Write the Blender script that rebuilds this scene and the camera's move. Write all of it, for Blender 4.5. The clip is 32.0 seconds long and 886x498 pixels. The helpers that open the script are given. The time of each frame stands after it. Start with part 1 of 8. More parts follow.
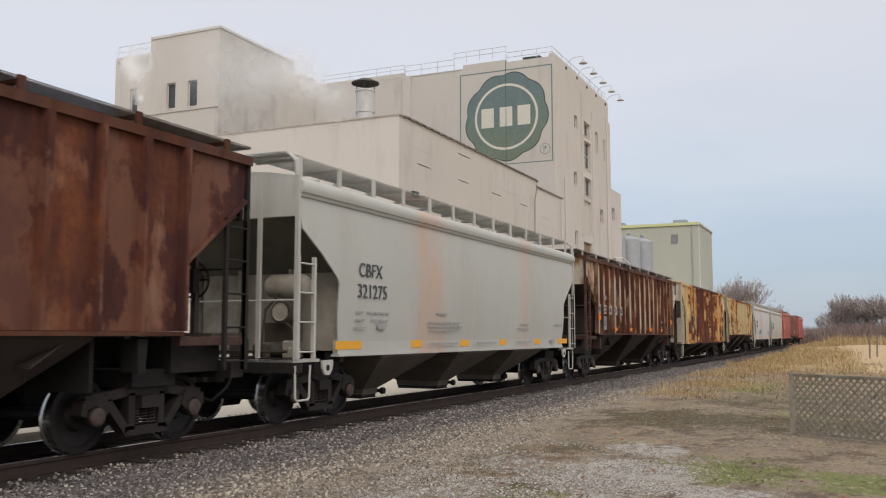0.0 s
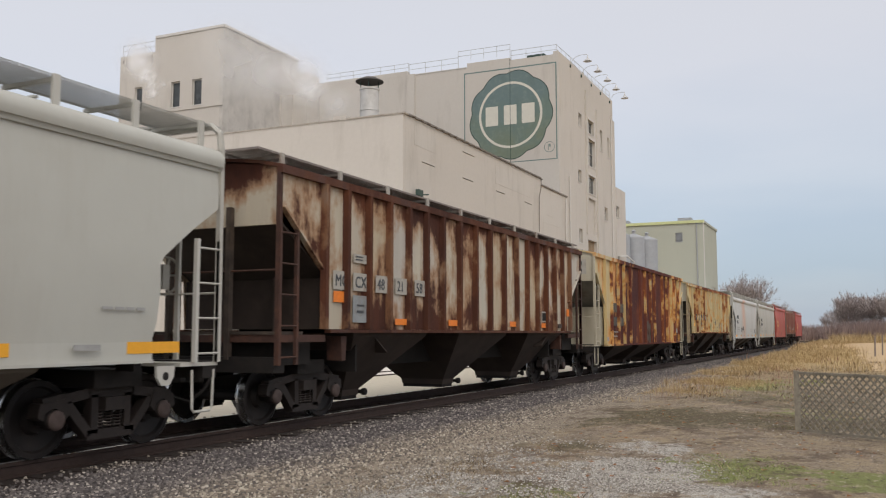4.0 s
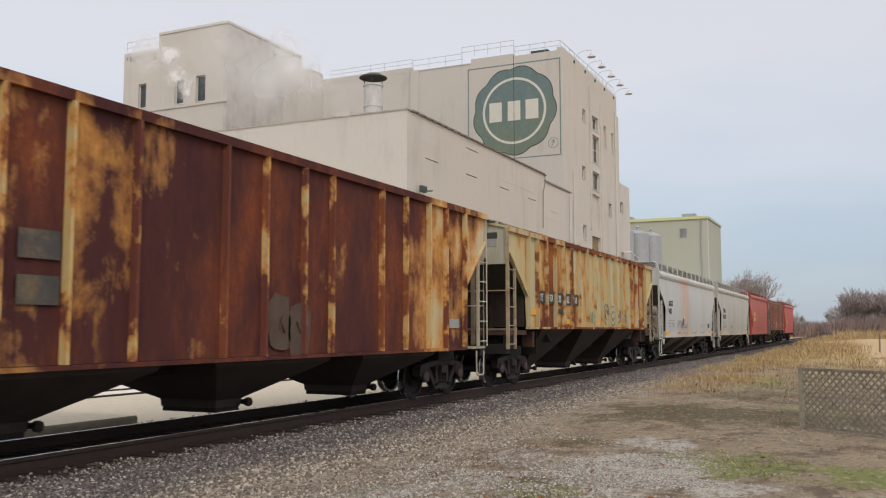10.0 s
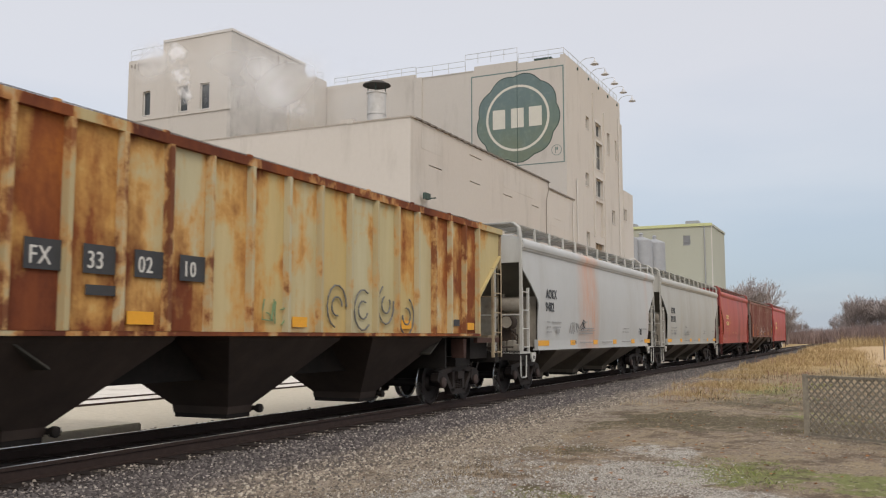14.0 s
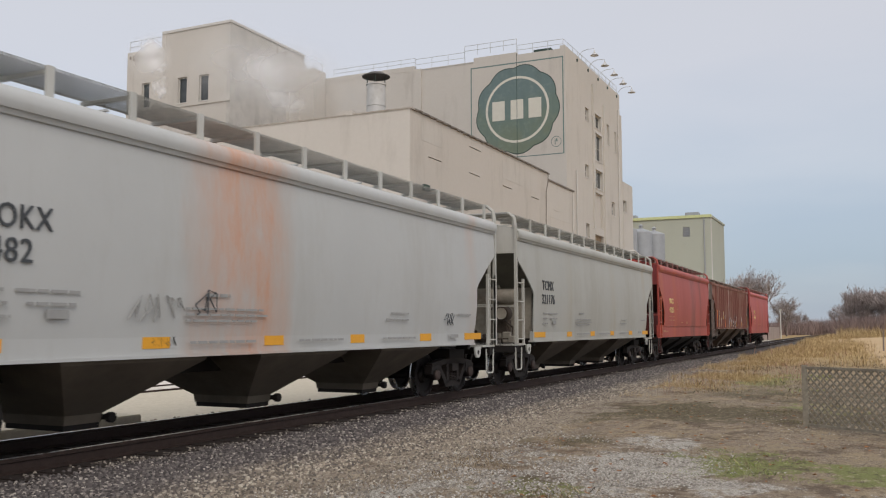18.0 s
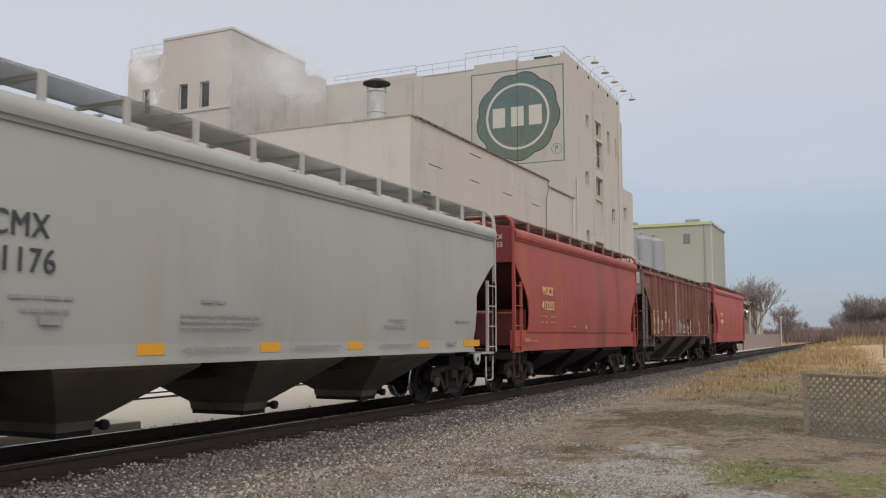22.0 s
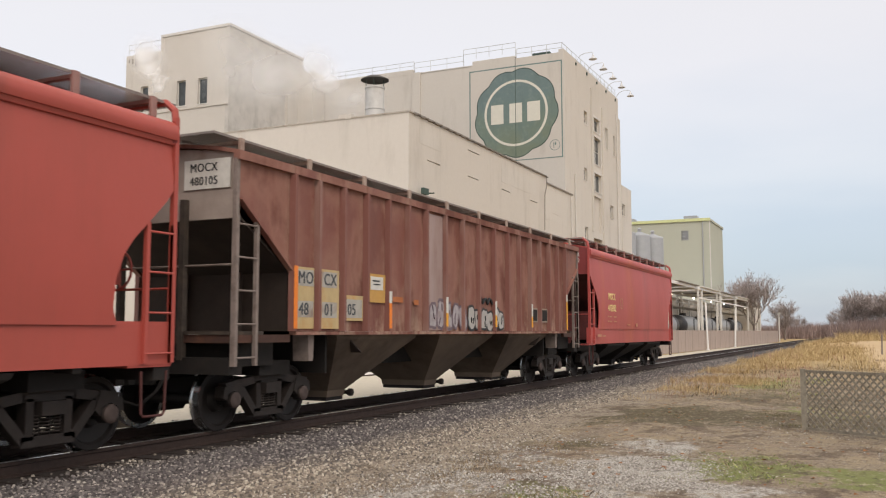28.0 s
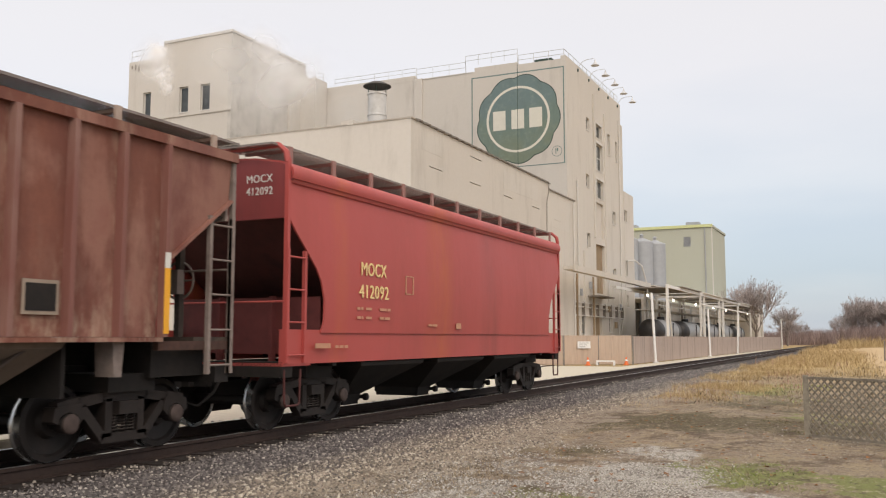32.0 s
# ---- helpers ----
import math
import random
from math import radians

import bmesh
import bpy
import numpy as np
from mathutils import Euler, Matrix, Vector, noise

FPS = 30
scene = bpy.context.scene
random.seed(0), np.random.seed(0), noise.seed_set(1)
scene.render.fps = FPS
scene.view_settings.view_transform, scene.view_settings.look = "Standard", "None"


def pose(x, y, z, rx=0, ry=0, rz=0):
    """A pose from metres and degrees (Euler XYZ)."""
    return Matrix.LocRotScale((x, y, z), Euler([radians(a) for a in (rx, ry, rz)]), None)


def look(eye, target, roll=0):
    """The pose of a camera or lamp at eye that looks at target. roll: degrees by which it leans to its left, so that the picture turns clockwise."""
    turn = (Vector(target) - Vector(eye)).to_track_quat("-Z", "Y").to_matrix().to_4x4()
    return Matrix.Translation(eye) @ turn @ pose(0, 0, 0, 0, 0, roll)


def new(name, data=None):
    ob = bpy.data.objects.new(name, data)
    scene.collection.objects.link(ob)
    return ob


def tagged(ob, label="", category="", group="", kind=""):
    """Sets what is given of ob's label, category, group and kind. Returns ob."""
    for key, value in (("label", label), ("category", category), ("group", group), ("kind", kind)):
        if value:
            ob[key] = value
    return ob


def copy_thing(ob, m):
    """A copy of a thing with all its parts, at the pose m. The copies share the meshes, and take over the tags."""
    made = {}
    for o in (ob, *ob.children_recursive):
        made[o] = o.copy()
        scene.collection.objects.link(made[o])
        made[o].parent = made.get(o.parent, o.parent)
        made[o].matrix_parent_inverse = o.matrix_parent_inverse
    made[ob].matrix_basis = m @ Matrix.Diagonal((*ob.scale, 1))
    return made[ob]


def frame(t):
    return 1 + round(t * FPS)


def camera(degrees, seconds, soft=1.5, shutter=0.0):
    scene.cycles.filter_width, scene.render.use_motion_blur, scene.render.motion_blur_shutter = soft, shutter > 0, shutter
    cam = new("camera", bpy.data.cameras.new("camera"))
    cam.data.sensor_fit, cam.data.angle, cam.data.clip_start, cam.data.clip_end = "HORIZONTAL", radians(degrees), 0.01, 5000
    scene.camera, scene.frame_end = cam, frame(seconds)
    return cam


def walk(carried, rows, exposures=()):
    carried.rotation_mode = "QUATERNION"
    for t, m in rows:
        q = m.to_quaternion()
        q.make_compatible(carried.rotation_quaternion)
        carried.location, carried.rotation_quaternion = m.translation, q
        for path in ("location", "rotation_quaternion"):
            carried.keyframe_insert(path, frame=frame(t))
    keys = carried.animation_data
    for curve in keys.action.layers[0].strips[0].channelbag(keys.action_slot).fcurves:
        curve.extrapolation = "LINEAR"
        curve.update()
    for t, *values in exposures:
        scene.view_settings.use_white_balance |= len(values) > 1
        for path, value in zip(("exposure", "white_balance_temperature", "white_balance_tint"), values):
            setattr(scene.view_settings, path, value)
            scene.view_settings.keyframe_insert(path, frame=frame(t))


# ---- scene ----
cam = camera(52.62, 32.0, soft=1.15, shutter=0.25)
# a hand-held camera at one spot
PATH = [
    (0, pose(0, 0, 1.749, 95.492, -0.010, 24.633)),
    (0.5, pose(0, 0, 1.749, 95.555, 0.014, 24.667)),
    (1, pose(0, 0, 1.749, 95.596, 0.001, 24.718)),
    (1.5, pose(0, 0, 1.749, 95.608, 0.006, 24.772)),
    (2, pose(0, 0, 1.749, 95.583, -0.023, 24.830)),
    (2.5, pose(0, 0, 1.749, 95.541, 0.012, 24.868)),
    (3, pose(0, 0, 1.749, 95.482, 0.025, 24.877)),
    (3.5, pose(0, 0, 1.749, 95.426, 0.013, 24.885)),
    (5.5, pose(0, 0, 1.749, 95.247, 0.034, 25.017)),
    (6, pose(0, 0, 1.749, 95.209, 0.032, 25.039)),
    (6.5, pose(0, 0, 1.749, 95.223, 0.067, 25.088)),
    (7, pose(0, 0, 1.749, 95.163, 0.057, 25.098)),
    (7.5, pose(0, 0, 1.749, 95.093, 0.014, 25.091)),
    (8, pose(0, 0, 1.749, 95.006, 0.048, 25.099)),
    (8.5, pose(0, 0, 1.749, 94.989, 0.035, 25.097)),
    (9, pose(0, 0, 1.749, 95.036, 0.003, 25.144)),
    (9.5, pose(0, 0, 1.749, 95.091, 0.001, 25.142)),
    (10, pose(0, 0, 1.749, 95.136, 0.046, 25.161)),
    (10.5, pose(0, 0, 1.749, 95.152, 0.005, 25.145)),
    (11, pose(0, 0, 1.749, 95.182, -0.055, 25.131)),
    (11.5, pose(0, 0, 1.749, 95.147, -0.005, 25.140)),
    (12, pose(0, 0, 1.749, 95.092, 0.014, 25.185)),
    (12.5, pose(0, 0, 1.749, 95.159, -0.012, 25.188)),
    (13, pose(0, 0, 1.749, 95.356, 0.003, 25.269)),
    (13.5, pose(0, 0, 1.749, 95.540, -0.026, 25.349)),
    (14, pose(0, 0, 1.749, 95.591, 0.030, 25.380)),
    (14.5, pose(0, 0, 1.749, 95.537, 0.039, 25.357)),
    (16.5, pose(0, 0, 1.749, 95.155, 0.072, 25.278)),
    (17, pose(0, 0, 1.749, 95.111, 0.057, 25.276)),
    (17.5, pose(0, 0, 1.749, 95.074, 0.060, 25.365)),
    (18, pose(0, 0, 1.749, 95.061, 0.085, 25.360)),
    (18.5, pose(0, 0, 1.749, 95.048, 0.070, 25.377)),
    (19, pose(0, 0, 1.749, 95.030, 0.002, 25.369)),
    (19.5, pose(0, 0, 1.749, 95.097, 0.062, 25.380)),
    (20, pose(0, 0, 1.749, 95.174, 0.092, 25.351)),
    (20.5, pose(0, 0, 1.749, 95.275, 0.044, 25.324)),
    (21, pose(0, 0, 1.749, 95.334, 0.031, 25.328)),
    (21.5, pose(0, 0, 1.749, 95.440, 0.034, 25.319)),
    (22, pose(0, 0, 1.749, 95.494, 0.020, 25.374)),
    (22.5, pose(0, 0, 1.749, 95.546, 0.024, 25.401)),
    (23, pose(0, 0, 1.749, 95.571, 0.097, 25.442)),
    (23.5, pose(0, 0, 1.749, 95.600, 0.015, 25.401)),
    (24, pose(0, 0, 1.749, 95.629, 0.076, 25.389)),
    (24.5, pose(0, 0, 1.749, 95.570, 0.047, 25.324)),
    (25, pose(0, 0, 1.749, 95.549, 0.059, 25.290)),
    (25.5, pose(0, 0, 1.749, 95.491, 0.080, 25.299)),
    (27.5, pose(0, 0, 1.749, 95.231, 0.076, 25.287)),
    (28, pose(0, 0, 1.749, 95.276, 0.055, 25.273)),
    (28.5, pose(0, 0, 1.749, 95.324, 0.059, 25.288)),
    (29, pose(0, 0, 1.749, 95.328, 0.052, 25.286)),
    (29.5, pose(0, 0, 1.749, 95.399, 0.089, 25.293)),
    (30, pose(0, 0, 1.749, 95.467, 0.111, 25.317)),
    (30.5, pose(0, 0, 1.749, 95.542, 0.032, 25.333)),
    (31, pose(0, 0, 1.749, 95.603, 0.007, 25.376)),
    (31.5, pose(0, 0, 1.749, 95.656, 0.023, 25.390)),
    (32, pose(0, 0, 1.749, 95.662, 0.004, 25.398)),
]
EXPOSURES = [(0, 0.0, 6600, 11), (2, -0.07, 6600, 11), (4, -0.05, 6620, 11), (6, -0.02, 6650, 11), (9, 0.0, 6700, 11), (13, -0.02, 6700, 11), (17, -0.06, 6600, 11), (18.2, -0.2, 6550, 11), (19, -0.31, 6500, 11), (20.5, -0.31, 6500, 11), (22, -0.24, 6500, 11), (25, -0.16, 6600, 11), (28, 0.23, 6950, 12), (32, 0.23, 7050, 12)]
walk(cam, PATH, EXPOSURES)

# the train's way along the track, metres by second
RUN = [
    138.98, 134.56, 130.16, 125.76, 121.37, 116.98, 112.59, 108.19, 103.79, 99.39, 94.98, 90.57, 86.15, 81.74, 77.33, 72.93, 68.53, 64.14, 59.76, 55.39, 51.04, 46.70, 42.39, 38.09, 33.80, 29.54, 25.29, 21.06, 16.84, 12.63, 8.43, 4.22, 0.00
]

# ---- light ----
world = bpy.data.worlds.new("overcast_sky")
scene.world = world
world.use_nodes = True
wt = world.node_tree
wt.nodes.clear()
w_out = wt.nodes.new("ShaderNodeOutputWorld")
w_bg = wt.nodes.new("ShaderNodeBackground")
w_sky = wt.nodes.new("ShaderNodeTexSky")
w_sky.sky_type, w_sky.sun_disc = "NISHITA", False
w_sky.sun_elevation, w_sky.sun_rotation = radians(41), radians(140)
w_sky.air_density, w_sky.dust_density = 1.0, 2.0
w_co = wt.nodes.new("ShaderNodeTexCoord")
w_sep = wt.nodes.new("ShaderNodeSeparateXYZ")
w_ramp = wt.nodes.new("ShaderNodeValToRGB")
w_map = wt.nodes.new("ShaderNodeMapping")
w_map.inputs["Scale"].default_value = (1.6, 1.6, 6)
w_noise = wt.nodes.new("ShaderNodeTexNoise")
w_noise.inputs["Scale"].default_value, w_noise.inputs["Detail"].default_value = 1.6, 6
w_add = wt.nodes.new("ShaderNodeMath")
w_add.operation = "MULTIPLY_ADD"
w_add.inputs[1].default_value = 0.16
w_sub = wt.nodes.new("ShaderNodeMath")
w_sub.operation = "SUBTRACT"
w_sub.inputs[1].default_value = 0.08
w_mul = wt.nodes.new("ShaderNodeMix")
w_mul.data_type = "RGBA"
w_mul.blend_type = "ADD"
w_mul.inputs["Factor"].default_value = 0.05
cr = w_ramp.color_ramp
cr.elements[0].position, cr.elements[0].color = 0.0, (0.52, 0.585, 0.68, 1)
cr.elements[1].position, cr.elements[1].color = 1.0, (1.35, 1.33, 1.31, 1)
for pos_, col_ in ((0.045, (0.405, 0.50, 0.63, 1)), (0.10, (0.45, 0.53, 0.645, 1)), (0.17, (0.60, 0.645, 0.715, 1)), (0.27, (0.755, 0.755, 0.785, 1)), (0.45, (0.83, 0.82, 0.82, 1))):
    cr.elements.new(pos_).color = col_
wt.links.new(w_co.outputs["Generated"], w_sep.inputs[0])
wt.links.new(w_co.outputs["Generated"], w_map.inputs["Vector"])
wt.links.new(w_map.outputs[0], w_noise.inputs["Vector"])
wt.links.new(w_noise.outputs[0], w_add.inputs[0])
wt.links.new(w_sep.outputs["Z"], w_sub.inputs[0])
wt.links.new(w_sub.outputs[0], w_add.inputs[2])
wt.links.new(w_add.outputs[0], w_ramp.inputs[0])
wt.links.new(w_ramp.outputs[0], w_mul.inputs["A"])
wt.links.new(w_sky.outputs[0], w_mul.inputs["B"])
wt.links.new(w_mul.outputs["Result"], w_bg.inputs["Color"])
w_bg.inputs["Strength"].default_value = 0.80
wt.links.new(w_bg.outputs[0], w_out.inputs["Surface"])

sun_data = bpy.data.lights.new("sun", "SUN")
sun_data.energy, sun_data.angle, sun_data.color = 0.95, radians(30), (1.0, 0.93, 0.84)
sun = new("sun", sun_data)
sun.matrix_world = look((39, -46, 52), (0, 0, 0))

# ---- tools ----
RT = 0.28          # top of the rails above the ground
TRACK_X = -9.66    # middle of the track
LENGTH = 32


class Nodes:
    """A short hand for one node material."""

    def __init__(self, name, rough=0.7, metal=0.0, spec=0.4):
        self.m = bpy.data.materials.new(name)
        self.m.use_nodes = True
        self.t = self.m.node_tree
        self.b = self.t.nodes["Principled BSDF"]
        self.b.inputs["Metallic"].default_value = metal
        self.b.inputs["Specular IOR Level"].default_value = spec
        self.put(self.b.inputs["Roughness"], rough)

    def put(self, socket, value):
        if isinstance(value, bpy.types.NodeSocket):
            self.t.links.new(value, socket)
        elif isinstance(value, tuple) and len(value) == 3 and socket.type == "RGBA":
            socket.default_value = (*value, 1)
        else:
            socket.default_value = value

    def node(self, kind, **inputs):
        n = self.t.nodes.new(kind)
        for k, v in inputs.items():
            self.put(n.inputs[k.replace("_", " ")], v)
        return n

    def co(self, which="Object"):
        if which == "World":
            return self.t.nodes.new("ShaderNodeNewGeometry").outputs["Position"]
        return self.t.nodes.new("ShaderNodeTexCoord").outputs[which]

    def stretch(self, vec, s, off=(0, 0, 0)):
        n = self.node("ShaderNodeMapping", Vector=vec)
        n.inputs["Scale"].default_value = s
        n.inputs["Location"].default_value = off
        return n.outputs[0]

    def noise(self, vec, scale, detail=4.0, rough=0.6, s=None, off=(0, 0, 0), twist=0.0):
        if s or off != (0, 0, 0):
            vec = self.stretch(vec, s or (1, 1, 1), off)
        return self.node("ShaderNodeTexNoise", Vector=vec, Scale=scale, Detail=detail, Roughness=rough, Distortion=twist).outputs[0]

    def voronoi(self, vec, scale, feature="F1"):
        n = self.node("ShaderNodeTexVoronoi", Vector=vec, Scale=scale)
        n.feature = feature
        return n

    def ramp(self, fac, stops, flat=False):
        n = self.node("ShaderNodeValToRGB", Fac=fac)
        r = n.color_ramp
        if flat:
            r.interpolation = "CONSTANT"
        stops = [(p, c if isinstance(c, tuple) else (c, c, c)) for p, c in stops]
        r.elements[0].position, r.elements[0].color = stops[0][0], (*stops[0][1], 1)
        r.elements[1].position, r.elements[1].color = stops[-1][0], (*stops[-1][1], 1)
        for p, c in stops[1:-1]:
            r.elements.new(p).color = (*c, 1)
        return n.outputs[0]

    def mix(self, fac, a, b, kind="MIX"):
        n = self.t.nodes.new("ShaderNodeMix")
        n.data_type, n.blend_type = "RGBA", kind
        self.put(n.inputs[0], fac), self.put(n.inputs[6], a), self.put(n.inputs[7], b)
        return n.outputs[2]

    def math(self, op, a, b=0.0, c=0.0, clamp=False):
        n = self.t.nodes.new("ShaderNodeMath")
        n.operation, n.use_clamp = op, clamp
        for i, v in enumerate((a, b, c)):
            self.put(n.inputs[i], v)
        return n.outputs[0]

    def axis(self, vec, i):
        return self.node("ShaderNodeSeparateXYZ", Vector=vec).outputs[i]

    def span(self, v, lo, hi):
        n = self.node("ShaderNodeMapRange", Value=v)
        n.inputs[1].default_value, n.inputs[2].default_value = lo, hi
        return n.outputs[0]

    def chance(self):
        return self.t.nodes.new("ShaderNodeObjectInfo").outputs["Random"]

    def island(self):
        return self.t.nodes.new("ShaderNodeNewGeometry").outputs["Random Per Island"]

    def bump(self, height, strength=0.3, dist=0.02):
        self.put(self.b.inputs["Normal"], self.node("ShaderNodeBump", Height=height, Strength=strength, Distance=dist).outputs[0])

    def done(self, color, rough=None):
        self.put(self.b.inputs["Base Color"], color)
        if rough is not None:
            self.put(self.b.inputs["Roughness"], rough)
        return self.m


def grainy(name, color, vary=0.25, rough=0.7, metal=0.0, scale=6.0, which="Object", dirt=None, bump=0.15, s=None):
    """A plain surface with two scales of unevenness and some dirt."""
    g = Nodes(name, rough, metal)
    p = g.co(which)
    a = g.noise(p, scale, 5, 0.65, s)
    b = g.noise(p, scale * 0.13, 3, 0.5, s, (3, 7, 1))
    lo, hi = tuple(c * (1 - vary) for c in color), tuple(min(1, c * (1 + vary)) for c in color)
    col = g.mix(b, g.ramp(a, [(0.3, lo), (0.7, hi)]), color)
    if dirt:
        col = g.mix(g.ramp(g.noise(p, scale * 0.4, 6, 0.7, s, (9, 2, 5)), [(0.5, 0.0), (0.72, 0.8)]), col, dirt)
    g.bump(a, bump, 0.01)
    return g.done(col, g.math("MULTIPLY_ADD", b, 0.25, rough - 0.12))


# ---- mesh pieces ----
def box(bm, x0, x1, y0, y1, z0, z1):
    v = [bm.verts.new(p) for p in ((x0, y0, z0), (x1, y0, z0), (x1, y1, z0), (x0, y1, z0), (x0, y0, z1), (x1, y0, z1), (x1, y1, z1), (x0, y1, z1))]
    for f in ((3, 2, 1, 0), (4, 5, 6, 7), (0, 1, 5, 4), (1, 2, 6, 5), (2, 3, 7, 6), (3, 0, 4, 7)):
        bm.faces.new([v[i] for i in f])
    return bm


def loft(bm, rings, caps=True, closed=True):
    vs = [[bm.verts.new(p) for p in r] for r in rings]
    n = len(vs[0])
    for a, b in zip(vs, vs[1:]):
        for i in range(n if closed else n - 1):
            j = (i + 1) % n
            bm.faces.new((a[i], a[j], b[j], b[i]))
    if caps:
        bm.faces.new(vs[0][::-1])
        bm.faces.new(vs[-1])
    return bm


def beam(bm, p, q, w, h=None, up=(0, 0, 1)):
    """A square bar from p to q, w wide and h high."""
    p, q, h = Vector(p), Vector(q), h or w
    d = (q - p).normalized()
    side = d.cross(Vector(up))
    if side.length < 1e-4:
        side = d.cross(Vector((0, 1, 0)))
    side.normalize()
    top = side.cross(d)
    a, b = side * w / 2, top * h / 2
    return loft(bm, [[e + a + b, e - a + b, e - a - b, e + a - b] for e in (p, q)])


def tube(bm, pts, r, n=8):
    """A round bar along points."""
    pts = [Vector(p) for p in pts]
    rings = []
    for i, p in enumerate(pts):
        d = (pts[min(i + 1, len(pts) - 1)] - pts[max(i - 1, 0)]).normalized()
        a = d.cross(Vector((0, 0, 1)))
        if a.length < 1e-3:
            a = d.cross(Vector((0, 1, 0)))
        a.normalize()
        b = a.cross(d)
        rr = r[i] if isinstance(r, (list, tuple)) else r
        rings.append([p + (a * math.cos(k * math.tau / n) + b * math.sin(k * math.tau / n)) * rr for k in range(n)])
    return loft(bm, rings)


def prism(bm, outline, axis, lo, hi):
    """An outline of pairs drawn out along x, y or z."""
    def at(p, v):
        return (v, *p) if axis == "x" else (p[0], v, p[1]) if axis == "y" else (*p, v)
    return loft(bm, [[at(p, v) for p in outline] for v in (lo, hi)])


def turn(bm, profile, centre, axis="z", n=20):
    """A body turned from pairs of radius and height."""
    c = Vector(centre)
    rings = []
    for r, h in profile:
        ring = []
        for k in range(n):
            u, w = math.cos(k * math.tau / n) * max(r, 1e-4), math.sin(k * math.tau / n) * max(r, 1e-4)
            ring.append(c + Vector((u, w, h) if axis == "z" else (h, u, w) if axis == "x" else (u, h, w)))
        rings.append(ring)
    return loft(bm, rings)


def B():
    return bmesh.new()


def finish(bm, name, material, smooth=0):
    bmesh.ops.recalc_face_normals(bm, faces=bm.faces)
    me = bpy.data.meshes.new(name)
    bm.to_mesh(me)
    bm.free()
    if material:
        me.materials.append(material)
    if smooth:
        me.polygons.foreach_set("use_smooth", [True] * len(me.polygons))
        me.set_sharp_from_angle(angle=radians(smooth))
    return me


def part(name, bm, material, parent, label="", smooth=0):
    ob = new(name, finish(bm, name, material, smooth))
    ob.parent = parent
    if label:
        ob["label"] = label
    return ob


def again(ob, parent, m):
    """One more of the same piece, on the same mesh."""
    o = new(ob.name.split(".")[0], ob.data)
    o.parent, o.matrix_basis = parent, m
    return o


def thing(name, label, category, at=(0, 0, 0), group="", kind=""):
    ob = new(name)
    ob.location = at
    return tagged(ob, label, category, group, kind)


def solid(name, bm, material, label, category, kind="", group="", smooth=0):
    return tagged(new(name, finish(bm, name, material, smooth)), label, category, group, kind)


def letters(text, size, wide=1.0, deep=0.004):
    """The outline of a word as a flat bmesh in the plane of y and z, read from +x."""
    cu = bpy.data.curves.new("word", "FONT")
    cu.body, cu.size, cu.extrude, cu.resolution_u, cu.space_character = text, size, deep, 3, 1.08
    tmp = bpy.data.objects.new("word", cu)
    me = bpy.data.meshes.new_from_object(tmp)
    bm = B()
    bm.from_mesh(me)
    bpy.data.objects.remove(tmp)
    bpy.data.meshes.remove(me)
    for v in bm.verts:
        x, y, z = v.co
        v.co = (z, x * wide, y)
    twin = bmesh.ops.duplicate(bm, geom=bm.verts[:] + bm.edges[:] + bm.faces[:])["geom"]
    bmesh.ops.translate(bm, vec=(0.0015, size * 0.018, 0), verts=[e for e in twin if isinstance(e, bmesh.types.BMVert)])
    return bm


def shift(bm, x, y, z, about=0.0):
    bmesh.ops.transform(bm, matrix=Matrix.Translation((x, y, z)) @ Matrix.Rotation(about, 4, "Z"), verts=bm.verts)
    return bm

